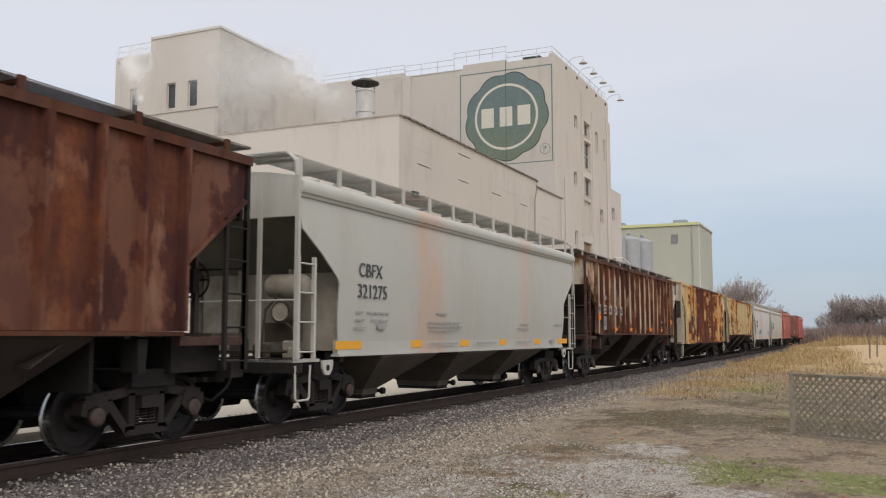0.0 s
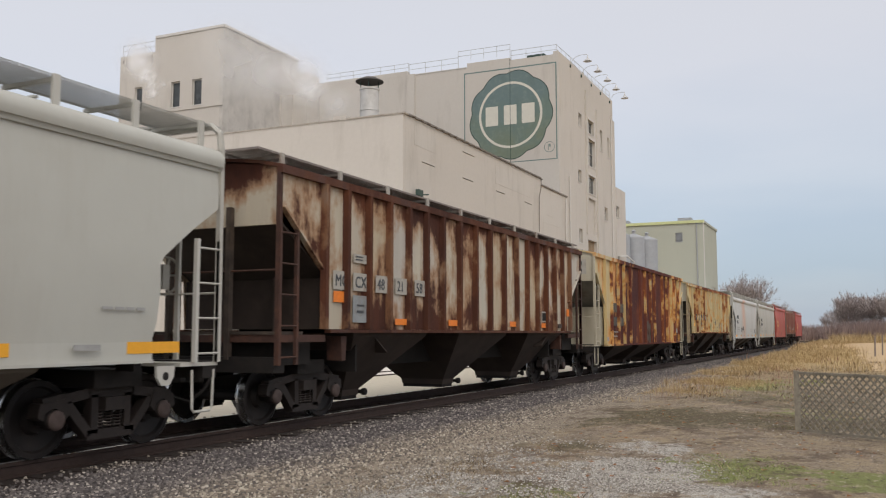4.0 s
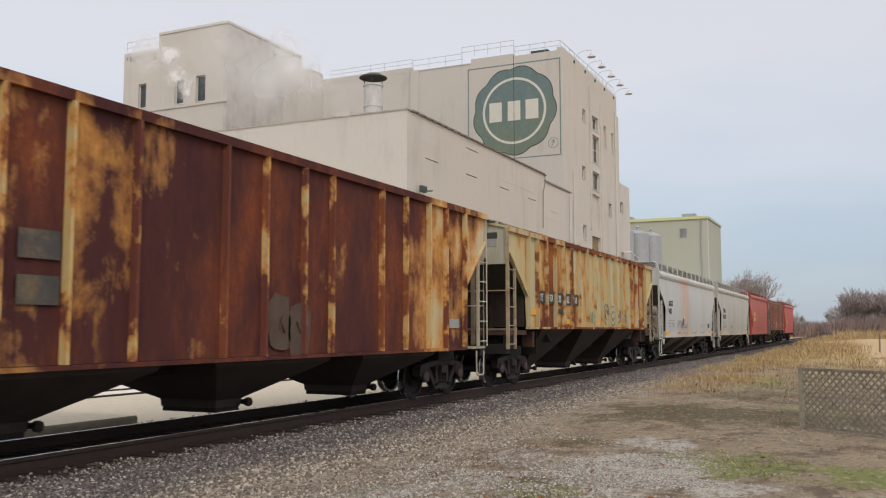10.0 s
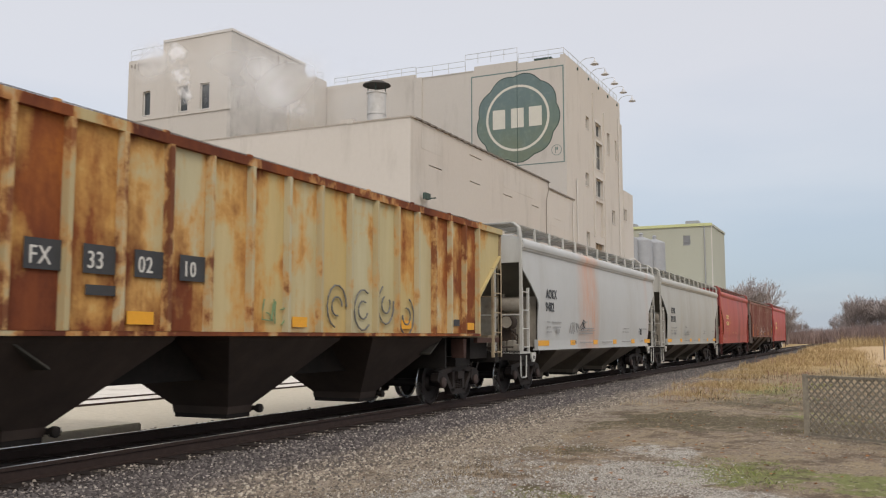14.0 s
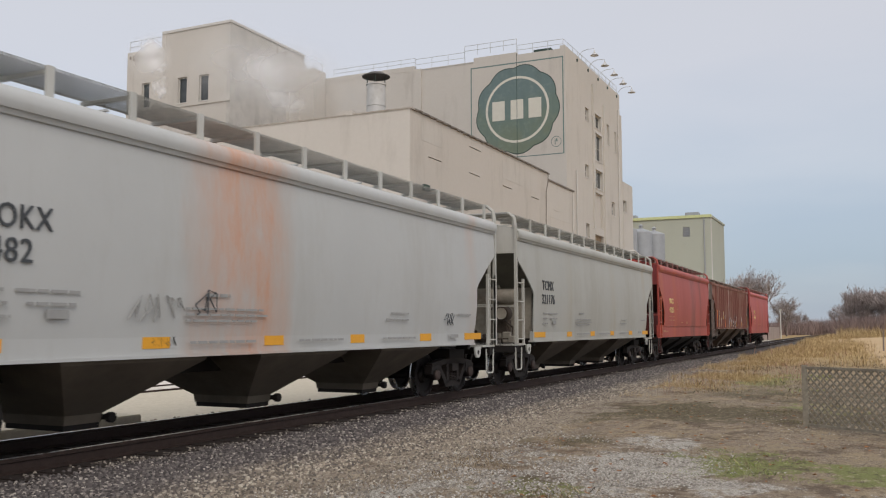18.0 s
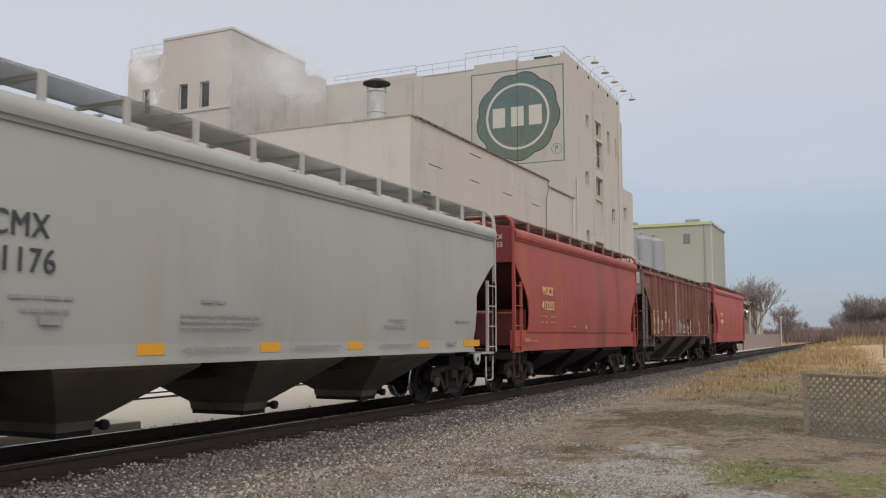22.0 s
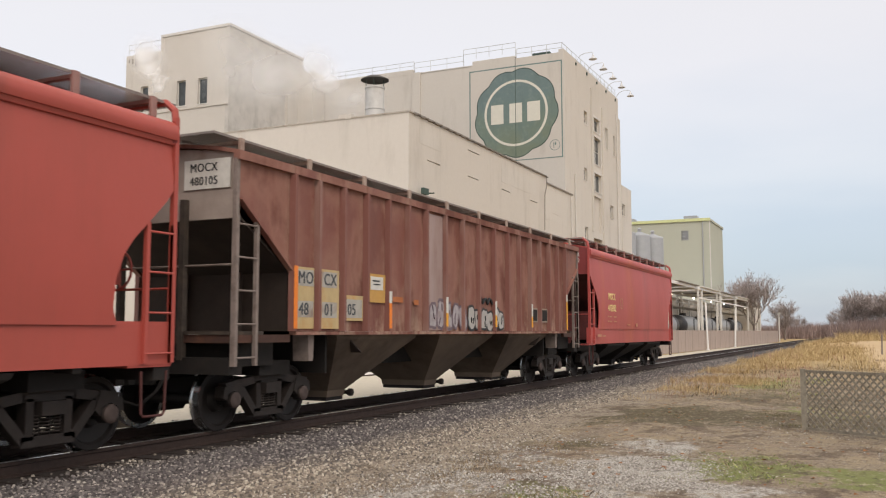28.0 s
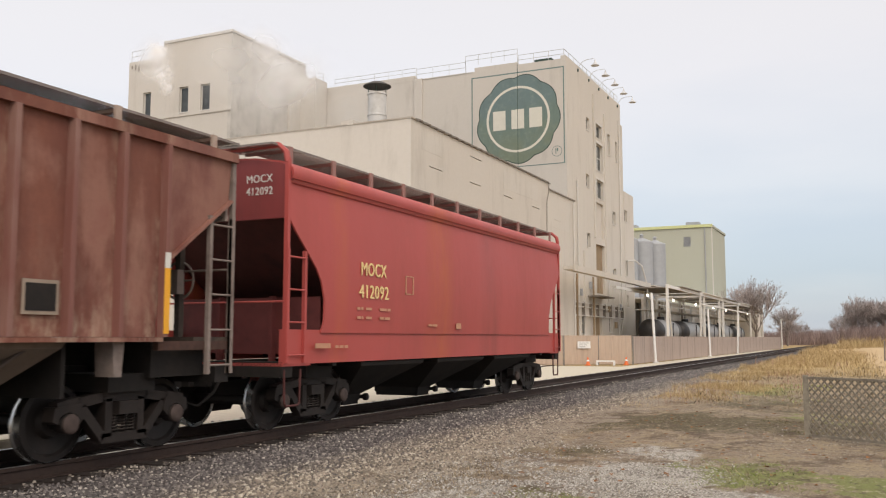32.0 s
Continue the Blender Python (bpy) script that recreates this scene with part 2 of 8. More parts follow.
# ---- materials ----
def ground_material():
    g = Nodes("gravelly_ground", 0.95, 0, 0.2)
    p = g.co("World")
    fine = g.noise(p, 26, 6, 0.8)
    grit = g.ramp(g.noise(p, 55, 4, 0.85), [(0.38, 0.0), (0.62, 1.0)])
    def blend(big, small, off):
        """Broad patches with a frayed edge."""
        return g.math("MULTIPLY_ADD", g.noise(p, big, 4, 0.65, (1, 0.55, 1), off), 0.46, g.math("MULTIPLY", g.noise(p, small, 7, 0.82, (1, 0.6, 1), off), 0.54))
    ragged = blend(1.3, 7.0, (7, 3, 0))
    tufts = blend(1.1, 9.0, (3, 9, 0))
    wander = g.math("MULTIPLY_ADD", g.noise(p, 0.7, 3, 0.6, None, (5, 2, 0)), 3.0, -1.5)
    stray = g.math("MULTIPLY_ADD", g.noise(p, 0.7, 3, 0.6, None, (1, 8, 4)), 4.0, -2.0)
    x, y = g.math("ADD", g.axis(p, 0), wander), g.math("ADD", g.axis(p, 1), stray)

    def field(spots):
        """How much of something lies about: soft heaps at (x, y, half width, half length, share)."""
        total = 0.0
        for cx, cy, rx, ry, top in spots:
            a = g.math("DIVIDE", g.math("SUBTRACT", x, cx), rx)
            b = g.math("DIVIDE", g.math("SUBTRACT", y, cy), ry)
            d = g.math("ADD", g.math("MULTIPLY", a, a), g.math("MULTIPLY", b, b))
            total = g.math("MAXIMUM", total, g.math("MULTIPLY", g.math("DIVIDE", 1.0, g.math("MULTIPLY_ADD", d, d, 1.0)), top))
        return total

    def over(col, tint, n, share, lo=0.50, hi=0.57, most=1.0):
        """Break a field up into ragged bits of a second colour."""
        return g.mix(g.ramp(g.math("ADD", n, g.math("MULTIPLY_ADD", share, 0.5, -0.25)), [(lo, 0.0), (hi, most)]), col, tint)
    dirt = g.mix(grit, (0.13, 0.10, 0.073), (0.36, 0.295, 0.225))
    straw = g.mix(fine, (0.185, 0.14, 0.088), (0.45, 0.36, 0.24))
    rust = g.mix(fine, (0.17, 0.10, 0.062), (0.40, 0.26, 0.175))
    olive = g.mix(fine, (0.05, 0.041, 0.026), (0.19, 0.155, 0.092))
    green = g.mix(fine, (0.085, 0.10, 0.03), (0.30, 0.32, 0.12))
    white = g.mix(grit, (0.15, 0.132, 0.11), (0.68, 0.64, 0.58))
    buff = g.mix(grit, (0.16, 0.13, 0.10), (0.44, 0.375, 0.295))
    col = g.mix(g.ramp(ragged, [(0.46, 0.0), (0.56, 1.0)]), dirt, straw)
    col = over(col, rust, g.noise(p, 2.2, 9, 0.78, None, (2, 8, 0)), field(((-4.0, 13.4, 1.6, 2.2, 0.5), (-0.5, 14.5, 2.4, 1.6, 0.45), (-5, 10.5, 2, 2, 0.4), (2.5, 13, 2.5, 2.5, 0.45))), 0.5, 0.6, 0.8)
    col = over(col, olive, tufts, field(((-3.7, 19.3, 2.2, 2.4, 0.78), (-1.2, 19.2, 2.6, 2.2, 0.7), (-5.1, 18.5, 0.8, 2.5, 0.8), (-4.4, 14.2, 1.2, 1.0, 0.55), (3, 20, 4, 4, 0.6), (-2, 25, 3, 4, 0.6))), 0.46, 0.58)
    col = over(col, white, ragged, field(((-2.7, 11.7, 1.2, 1.9, 0.62), (-3.3, 10.2, 1.4, 1.2, 0.58), (-1.7, 10.5, 1.1, 1.0, 0.6), (-3.0, 14.0, 1.0, 0.9, 0.55), (-4.9, 11.3, 1.3, 3.0, 0.5), (1.2, 9.8, 1.6, 1.4, 0.55), (-3.6, 8.2, 3, 1.3, 0.6))), 0.47, 0.53)
    edge = g.ramp(g.math("MULTIPLY_ADD", x, -0.5, -2.2), [(0.0, 0.0), (0.7, 1.0)])
    col = over(col, buff, ragged, edge, 0.42, 0.52, 0.9)
    col = over(col, green, tufts, field(((-1.5, 12.2, 1.0, 0.9, 0.78), (-2.3, 12.9, 0.5, 0.5, 0.66), (-0.1, 12.0, 0.9, 1.0, 0.66), (-3.5, 9.6, 0.4, 0.4, 0.66), (-3.2, 31.2, 1.0, 3.2, 0.8), (-0.8, 21.5, 1.4, 1.6, 0.5), (1.6, 11.4, 1.2, 1.2, 0.6))), 0.47, 0.54, 0.95)
    col = g.mix(g.ramp(g.noise(p, 7, 6, 0.8, (1, 0.4, 1), (8, 8, 0)), [(0.36, 0.7), (0.47, 0.0)]), col, (0.055, 0.043, 0.032))
    col = g.mix(g.ramp(g.noise(p, 11, 5, 0.8, (1, 0.4, 1), (1, 5, 0)), [(0.55, 0.0), (0.66, 0.6)]), col, (0.52, 0.44, 0.33))
    far = g.ramp(g.math("MULTIPLY", g.axis(p, 1), 0.01), [(0.28, 0.0), (0.6, 1.0)])
    col = g.mix(far, col, g.mix(ragged, (0.32, 0.225, 0.10), (0.50, 0.37, 0.19)))
    thatch = g.noise(p, 1.5, 9, 0.8, (1, 0.6, 1), (6, 1, 3))
    col = g.mix(g.ramp(thatch, [(0.525, 0.0), (0.585, 0.8)]), col, g.mix(fine, (0.05, 0.036, 0.027), (0.19, 0.135, 0.096)))
    g.bump(g.math("ADD", fine, tufts), 0.8, 0.03)
    return g.done(col)


def stone_material(name, lo, hi, tint, dust=None):
    g = Nodes(name, 0.9, 0, 0.3)
    r = g.island()
    n = g.noise(g.co("World"), 40, 3)
    col = g.ramp(r, [(0.0, lo), (0.55, tint), (1.0, hi)])
    if dust:
        col = g.mix(g.ramp(g.noise(g.co("World"), 0.45, 4, 0.65, (1, 0.5, 1)), [(0.46, 0.0), (0.56, 0.75)]), col, g.mix(r, tuple(c * 0.5 for c in dust), dust))
    return g.done(g.mix(n, g.mix(0.35, col, (0.12, 0.11, 0.10)), col))


def wall_material(name, color, soot=(0.33, 0.30, 0.26), blotch=0.0):
    """Painted concrete with streaks of soot and faded patches."""
    g = Nodes(name, 0.9, 0, 0.25)
    p = g.co("World")
    fine = g.noise(p, 3.0, 6, 0.7)
    big = g.noise(p, 0.11, 4, 0.6)
    streak = g.math("MULTIPLY", g.noise(p, 0.5, 6, 0.7, (1, 1, 0.16)), g.math("MULTIPLY_ADD", g.noise(p, 0.16, 4, 0.6, None, (4, 4, 4)), 0.8, 0.6))
    col = g.mix(big, tuple(c * 0.93 for c in color), tuple(min(1, c * 1.05) for c in color))
    col = g.mix(g.ramp(streak, [(0.54, 0.0), (0.78, 0.38)]), col, soot)
    col = g.mix(g.ramp(fine, [(0.3, 0.10), (0.7, 0.0)]), col, soot)
    if blotch:
        mottle = g.noise(p, 0.42, 8, 0.78, (1, 1, 0.7), (9, 2, 1))
        col = g.mix(g.ramp(mottle, [(0.47, 0.0), (0.62, blotch)]), col, soot)
    g.bump(fine, 0.12, 0.03)
    return g.done(col)


def ballast_material():
    """Grey stones, cooler and darker along the shoulder's middle, buff and dusty at its two edges."""
    g = Nodes("ballast_stone", 0.9, 0, 0.3)
    p = g.co("World")
    r = g.island()
    x = g.math("ADD", g.axis(p, 0), g.math("MULTIPLY_ADD", g.noise(p, 0.6, 6, 0.75, (1, 0.4, 1)), 1.6, -0.8))
    cool = g.ramp(r, [(0.0, (0.032, 0.028, 0.029)), (0.5, (0.112, 0.098, 0.096)), (0.82, (0.21, 0.188, 0.178)), (0.93, (0.36, 0.32, 0.285)), (1.0, (0.54, 0.49, 0.43))])
    buff = g.ramp(r, [(0.0, (0.10, 0.085, 0.07)), (0.45, (0.24, 0.20, 0.16)), (0.8, (0.40, 0.34, 0.265)), (1.0, (0.62, 0.56, 0.46))])
    share = g.ramp(g.math("MULTIPLY_ADD", x, 0.25, 2.25), [(0.03, 1.0), (0.17, 0.0), (0.46, 0.0), (0.64, 1.0)])
    col = g.mix(share, cool, buff)
    return g.done(g.mix(g.noise(p, 40, 3), g.mix(0.35, col, (0.10, 0.09, 0.085)), col))


M_GROUND = ground_material()
M_BALLAST = ballast_material()
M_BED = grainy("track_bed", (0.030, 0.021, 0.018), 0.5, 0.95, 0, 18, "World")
M_SHOULDER = grainy("ballast_shoulder", (0.07, 0.06, 0.058), 0.5, 0.95, 0, 22, "World", (0.05, 0.042, 0.04), 0.6)
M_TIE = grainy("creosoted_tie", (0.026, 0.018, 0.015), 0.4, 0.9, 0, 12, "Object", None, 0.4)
M_RAIL = grainy("rusty_rail", (0.048, 0.031, 0.026), 0.35, 0.75, 0.3, 9, "World")
M_RAILTOP = grainy("polished_rail_head", (0.62, 0.62, 0.62), 0.1, 0.28, 1.0, 20, "World")
M_PAD = grainy("pale_concrete_yard", (0.68, 0.64, 0.58), 0.12, 0.9, 0, 2.5, "World", (0.42, 0.37, 0.31))
M_CREAMGRAVEL = grainy("cream_fine_gravel", (0.53, 0.48, 0.385), 0.2, 0.95, 0, 9, "World", (0.45, 0.40, 0.31))
M_WALL = wall_material("cream_painted_concrete", (0.60, 0.565, 0.518))
M_WALL2 = wall_material("cream_warehouse_paint", (0.595, 0.555, 0.505))
M_STACK = grainy("pale_galvanised_stack", (0.60, 0.59, 0.57), 0.15, 0.6, 0.1, 2, "World", (0.42, 0.40, 0.37))
M_LIME = wall_material("pale_lime_cladding", (0.45, 0.465, 0.395), (0.36, 0.37, 0.32))
M_LIMETRIM = grainy("lime_yellow_roof_trim", (0.58, 0.62, 0.33), 0.12, 0.8, 0, 2, "World")
M_ROOF = grainy("dark_roof_felt", (0.10, 0.095, 0.09), 0.3, 0.9, 0, 3, "World")
M_GREYWALL = wall_material("blotched_grey_concrete", (0.585, 0.555, 0.515), (0.29, 0.272, 0.25), 0.42)
M_DARKMARK = grainy("dark_soot_mark", (0.25, 0.22, 0.19), 0.3, 0.9, 0, 3, "World")
M_COPE = grainy("weathered_coping", (0.22, 0.195, 0.17), 0.4, 0.85, 0, 3, "World")
M_TANCOPE = grainy("stained_tan_coping", (0.42, 0.38, 0.33), 0.25, 0.85, 0, 3, "World", (0.25, 0.21, 0.17))
M_PALE = grainy("grey_white_coping", (0.62, 0.60, 0.57), 0.1, 0.8, 0, 2, "World")
M_GLASS = grainy("dusty_dark_glass", (0.06, 0.068, 0.072), 0.4, 0.25, 0, 2, "World")
M_FRAME = grainy("white_window_paint", (0.62, 0.60, 0.56), 0.12, 0.6, 0, 8, "World")
M_RAILING = grainy("galvanised_tube", (0.55, 0.56, 0.56), 0.12, 0.55, 0.3, 8, "World")
M_STEEL = grainy("zinc_sheet", (0.60, 0.60, 0.60), 0.12, 0.45, 0.5, 3, "World", (0.4, 0.38, 0.35))
M_SILO = grainy("grey_blue_silo_steel", (0.37, 0.385, 0.405), 0.12, 0.5, 0.2, 1.2, "World")
M_TEAL = grainy("faded_teal_paint", (0.16, 0.235, 0.225), 0.16, 0.85, 0, 1.2, "World", (0.20, 0.24, 0.21))


def seal_material():
    """Teal paint bleached unevenly, more olive low down where rain has washed it."""
    g = Nodes("faded_teal_seal", 0.85, 0, 0.25)
    p = g.co("World")
    tone = g.math("MULTIPLY_ADD", g.axis(p, 2), 0.11, -2.5)
    tone = g.math("ADD", tone, g.math("MULTIPLY_ADD", g.noise(p, 0.35, 4, 0.6), 1.2, -0.6))
    col = g.ramp(tone, [(0.05, (0.185, 0.225, 0.17)), (0.4, (0.165, 0.222, 0.195)), (0.8, (0.155, 0.215, 0.215))])
    col = g.mix(g.ramp(g.noise(p, 1.8, 6, 0.7), [(0.5, 0.0), (0.75, 0.4)]), col, (0.27, 0.33, 0.30))
    return g.done(g.mix(g.ramp(g.noise(p, 0.9, 5, 0.7, (1, 1, 0.2)), [(0.52, 0.0), (0.75, 0.45)]), col, (0.12, 0.16, 0.15)))


M_SEAL = seal_material()
M_DEEP = grainy("dark_outline_paint", (0.055, 0.085, 0.075), 0.2, 0.85, 0, 2, "World")
M_CREAMSIGN = grainy("cream_sign_paint", (0.66, 0.64, 0.56), 0.08, 0.85, 0, 2, "World")
M_BROWNDOOR = grainy("brown_loading_door", (0.30, 0.22, 0.14), 0.25, 0.8, 0, 3, "World")
M_BLACK = grainy("black_tank_paint", (0.025, 0.025, 0.028), 0.4, 0.5, 0, 3, "World", (0.08, 0.07, 0.065))
M_TANKGREY = grainy("grey_tank_jacket", (0.33, 0.34, 0.36), 0.15, 0.5, 0, 2, "World")
M_SLATS = grainy("grey_brown_privacy_slats", (0.40, 0.315, 0.27), 0.14, 0.75, 0, 3, "World", (0.24, 0.2, 0.18), 0.1, (3, 3, 0.3))
M_SLATS2 = grainy("tan_privacy_slats", (0.47, 0.36, 0.28), 0.12, 0.75, 0, 3, "World", (0.33, 0.26, 0.21), 0.1, (3, 3, 0.3))
M_LATTICE = grainy("weathered_grey_lattice", (0.255, 0.23, 0.185), 0.4, 0.9, 0, 9, "World", (0.12, 0.105, 0.08))
M_ORANGE = grainy("orange_plastic", (0.72, 0.16, 0.04), 0.1, 0.5)
M_WHITE = grainy("white_paint", (0.74, 0.73, 0.71), 0.08, 0.6, 0, 4, "World")
M_SAND = grainy("pale_sand", (0.49, 0.355, 0.205), 0.14, 0.95, 0, 1.5, "World")


def plant_material(name, lo, hi, mid=None):
    g = Nodes(name, 0.85, 0, 0.2)
    drift = g.ramp(g.noise(g.co("World"), 0.45, 5, 0.7), [(0.42, 0.0), (0.62, 0.42)])
    tone = g.mix(drift, (1.0, 1.0, 1.0), (0.62, 0.55, 0.52))
    return g.done(g.mix(1.0, g.ramp(g.island(), [(0.0, lo), (0.5, mid or tuple((a + b) / 2 for a, b in zip(lo, hi))), (1.0, hi)]), tone, "MULTIPLY"))


M_DRY = plant_material("dry_golden_grass", (0.25, 0.17, 0.085), (0.68, 0.54, 0.31), (0.50, 0.37, 0.19))
M_REDWEED = plant_material("red_brown_weeds", (0.26, 0.14, 0.10), (0.50, 0.33, 0.25))
M_GREEN = plant_material("short_green_grass", (0.08, 0.11, 0.03), (0.46, 0.49, 0.20), (0.23, 0.28, 0.085))
M_STRAW = plant_material("short_straw_grass", (0.065, 0.047, 0.03), (0.56, 0.45, 0.30), (0.22, 0.165, 0.10))
M_BARK = grainy("grey_bark", (0.22, 0.185, 0.165), 0.3, 0.95, 0, 5, "World")
M_TWIG = plant_material("bare_twigs", (0.30, 0.26, 0.245), (0.48, 0.42, 0.40))
M_BRUSH = plant_material("bare_winter_brush", (0.18, 0.138, 0.13), (0.40, 0.30, 0.27))
M_LEAF = plant_material("fallen_leaves", (0.20, 0.085, 0.03), (0.40, 0.18, 0.07))


def lamp_glow():
    g = Nodes("warm_lamp_glow", 0.5)
    g.put(g.b.inputs["Emission Color"], (1.0, 0.93, 0.78))
    g.b.inputs["Emission Strength"].default_value = 6
    return g.done((0.9, 0.88, 0.8))


M_GLOW = lamp_glow()

# ---- ground, track ----
rng = np.random.default_rng(4)


def ground_height(x, y):
    """Nearly flat: the ballast shoulder falls away from the ties, the lawn rolls a little."""
    return 0.03 * math.sin(x * 0.5 + 1) * math.sin(y * 0.21) if x > -6 else 0.0


bm = B()
xs_ = [-2500, -600, -200, -90, -45, -20, -8, -6, -5, -4, -3, -2, -1, 0, 1, 2, 3, 5, 8, 14, 30, 90, 300, 900, 2500]
ys_ = [-2500, -500, -100, -30, -10, 0, 2, 4, 6, 8, 10, 12, 14, 16, 18, 20, 23, 26, 30, 36, 45, 60, 90, 150, 300, 700, 2500]
grid = [[bm.verts.new((x, y, ground_height(x, y) if abs(x) < 20 and 0 < y < 60 else 0)) for y in ys_] for x in xs_]
for i in range(len(xs_) - 1):
    for j in range(len(ys_) - 1):
        bm.faces.new((grid[i][j], grid[i + 1][j], grid[i + 1][j + 1], grid[i][j + 1]))
solid("ground", bm, M_GROUND, "dry lawn and gravelly earth with pale stone and green patches", "ground", "structure", smooth=60)

# the far part of the line swings to the right behind the tall grass
def track_at(y):
    """Middle and heading of the track."""
    if y < 170:
        return TRACK_X, 0.0
    k = (y - 170) / 700
    return TRACK_X + (y - 170) * k / 2, math.atan(k)


def along(bm, outline, y0, y1, step):
    """Draw an outline of (x off the middle, z) out along the track."""
    rings, y = [], y0
    while True:
        cx, a = track_at(y)
        rings.append([(cx + px * math.cos(a), y - px * math.sin(a), pz) for px, pz in outline])
        if y >= y1:
            break
        y = min(y + (step if y >= 168 else 60), y1)
    return loft(bm, rings)


track = thing("railway_track", "straight rusty railway track on dark ties and grey ballast", "railway track", kind="structure")
part("ballast_bed", along(B(), [(-2.6, 0.006), (-1.7, 0.085), (1.55, 0.085), (2.0, 0.06), (3.6, 0.008), (3.6, -0.05), (-2.6, -0.05)], -60, 420, 10), M_SHOULDER, track, "grey crushed-stone ballast")
part("bed", along(B(), [(-1.5, 0.092), (1.5, 0.092), (1.5, 0.03), (-1.5, 0.03)], -60, 420, 10), M_BED, track, "very dark brown ballast between the rails")
RAIL = [(-0.07, 0), (0.07, 0), (0.07, 0.012), (0.012, 0.03), (0.012, 0.125), (0.036, 0.135), (0.036, 0.172), (0.026, 0.178), (-0.026, 0.178), (-0.036, 0.172), (-0.036, 0.135), (-0.012, 0.125), (-0.012, 0.03), (-0.07, 0.012)]
for side in (-0.75, 0.75):
    rail = part("rail", along(B(), [(side + a, RT - 0.18 + b) for a, b in RAIL], -60, 420, 10), M_RAIL, track)
    part("rail_head", along(B(), [(side - 0.024, RT - 0.003), (side + 0.024, RT - 0.003), (side + 0.024, RT + 0.001), (side - 0.024, RT + 0.001)], -60, 420, 10), M_RAILTOP, rail, "bright polished running surface")

# the yard on the other side
bm = B()
box(bm, -29.2, -18.0, -40, 54, -0.05, 0.016)
box(bm, -90, -29.2, -40, 50, -0.05, 0.01)
solid("yard_pavement", bm, M_PAD, "pale concrete yard before the mill", "pavement", "structure")
bm = B()
box(bm, -18.0, -12.2, -40, 54, -0.05, 0.010)
box(bm, -13.75, -12.2, 54, 140, -0.05, 0.008)
solid("yard_gravel", bm, M_CREAMGRAVEL, "cream fine gravel between the track and the yard", "gravel", "structure")
siding = thing("yard_siding_rails", "dark siding rails sunk into the pale yard", "rails", kind="structure")
for x in (-17.95, -19.45):
    part("rail", box(B(), x - 0.035, x + 0.035, -40, 54, 0.0, 0.06), M_RAIL, siding)


def scatter_mesh(name, base_v, base_f, spots, material, label, category, parent=None):
    """One mesh of many copies of a small form: spots is an array of x, y, z, size x, y, z, turn."""
    v = np.array(base_v, float)
    n, k = len(spots), len(v)
    c, s = np.cos(spots[:, 6])[:, None], np.sin(spots[:, 6])[:, None]
    px, py, pz = (v[None, :, i] * spots[:, 3 + i, None] for i in range(3))
    out = np.stack([px * c - py * s + spots[:, 0, None], px * s + py * c + spots[:, 1, None], pz + spots[:, 2, None]], 2).reshape(-1, 3)
    m = len(base_f[0])
    faces = (np.array(base_f)[None] + (np.arange(n) * k)[:, None, None]).reshape(-1, m)
    me = bpy.data.meshes.new(name)
    me.vertices.add(len(out)), me.vertices.foreach_set("co", out.ravel())
    me.loops.add(faces.size), me.loops.foreach_set("vertex_index", faces.ravel().astype(np.int32))
    me.polygons.add(len(faces)), me.polygons.foreach_set("loop_start", np.arange(0, faces.size, m, dtype=np.int32))
    me.update(calc_edges=True)
    me.materials.append(material)
    ob = tagged(new(name, me), label, category, "", "stuff")
    if parent:
        ob.parent = parent
    return ob


ROCK_V = [(-0.5, -0.35, 0), (0.5, -0.4, 0), (0.45, 0.45, 0), (-0.4, 0.4, 0), (-0.28, -0.2, 0.55), (0.3, -0.28, 0.45), (0.22, 0.25, 0.6), (-0.3, 0.2, 0.4)]
ROCK_F = [(4, 5, 6), (4, 6, 7), (0, 1, 5), (0, 5, 4), (1, 2, 6), (1, 6, 5), (2, 3, 7), (2, 7, 6), (3, 0, 4), (3, 4, 7)]


def stones(n, x, y, z, size, power=1.0):
    """Spots for stones; z is a function of x."""
    sx = rng.uniform(*x, n)
    sy = y[0] + (y[1] - y[0]) * rng.random(n) ** power
    d = rng.uniform(*size, n)
    return np.stack([sx, sy, z(sx) - d * 0.1, d * rng.uniform(0.8, 1.4, n), d * rng.uniform(0.8, 1.4, n), d * rng.uniform(0.7, 1.3, n), rng.uniform(0, 6.3, n)], 1)


def bed_z(x):
    o = x - TRACK_X
    return np.interp(o, [-2.6, -1.7, 1.55, 2.0, 3.6], [0.006, 0.085, 0.085, 0.06, 0.008])


def ragged_edge(n):
    """Stones spilling in tongues over the tie ends towards the rail."""
    q = stones(n, (-8.8, -8.2), (4, 48), bed_z, (0.018, 0.042), 1.7)
    reach = -8.42 + 0.13 * np.sin(q[:, 1] * 11.9) + 0.12 * np.sin(q[:, 1] * 4.1 + 1) + 0.08 * np.sin(q[:, 1] * 1.3)
    q = q[(q[:, 0] > reach + 0.1 * rng.normal(size=n)) | (rng.random(n) < 0.03)]
    q[:, 2] += 0.012
    return q


spots = np.concatenate([stones(62000, (-8.3, -6.0), (4, 60), bed_z, (0.018, 0.046), 1.9), ragged_edge(9000), stones(9000, (-6.2, -5.0), (4, 45), lambda x: 0 * x, (0.014, 0.036), 1.7), stones(2500, (-12.4, -10.9), (4, 60), bed_z, (0.03, 0.07), 1.5)])
scatter_mesh("ballast_stones", ROCK_V, ROCK_F, spots, M_BALLAST, "loose grey and buff crushed ballast stones", "ballast")

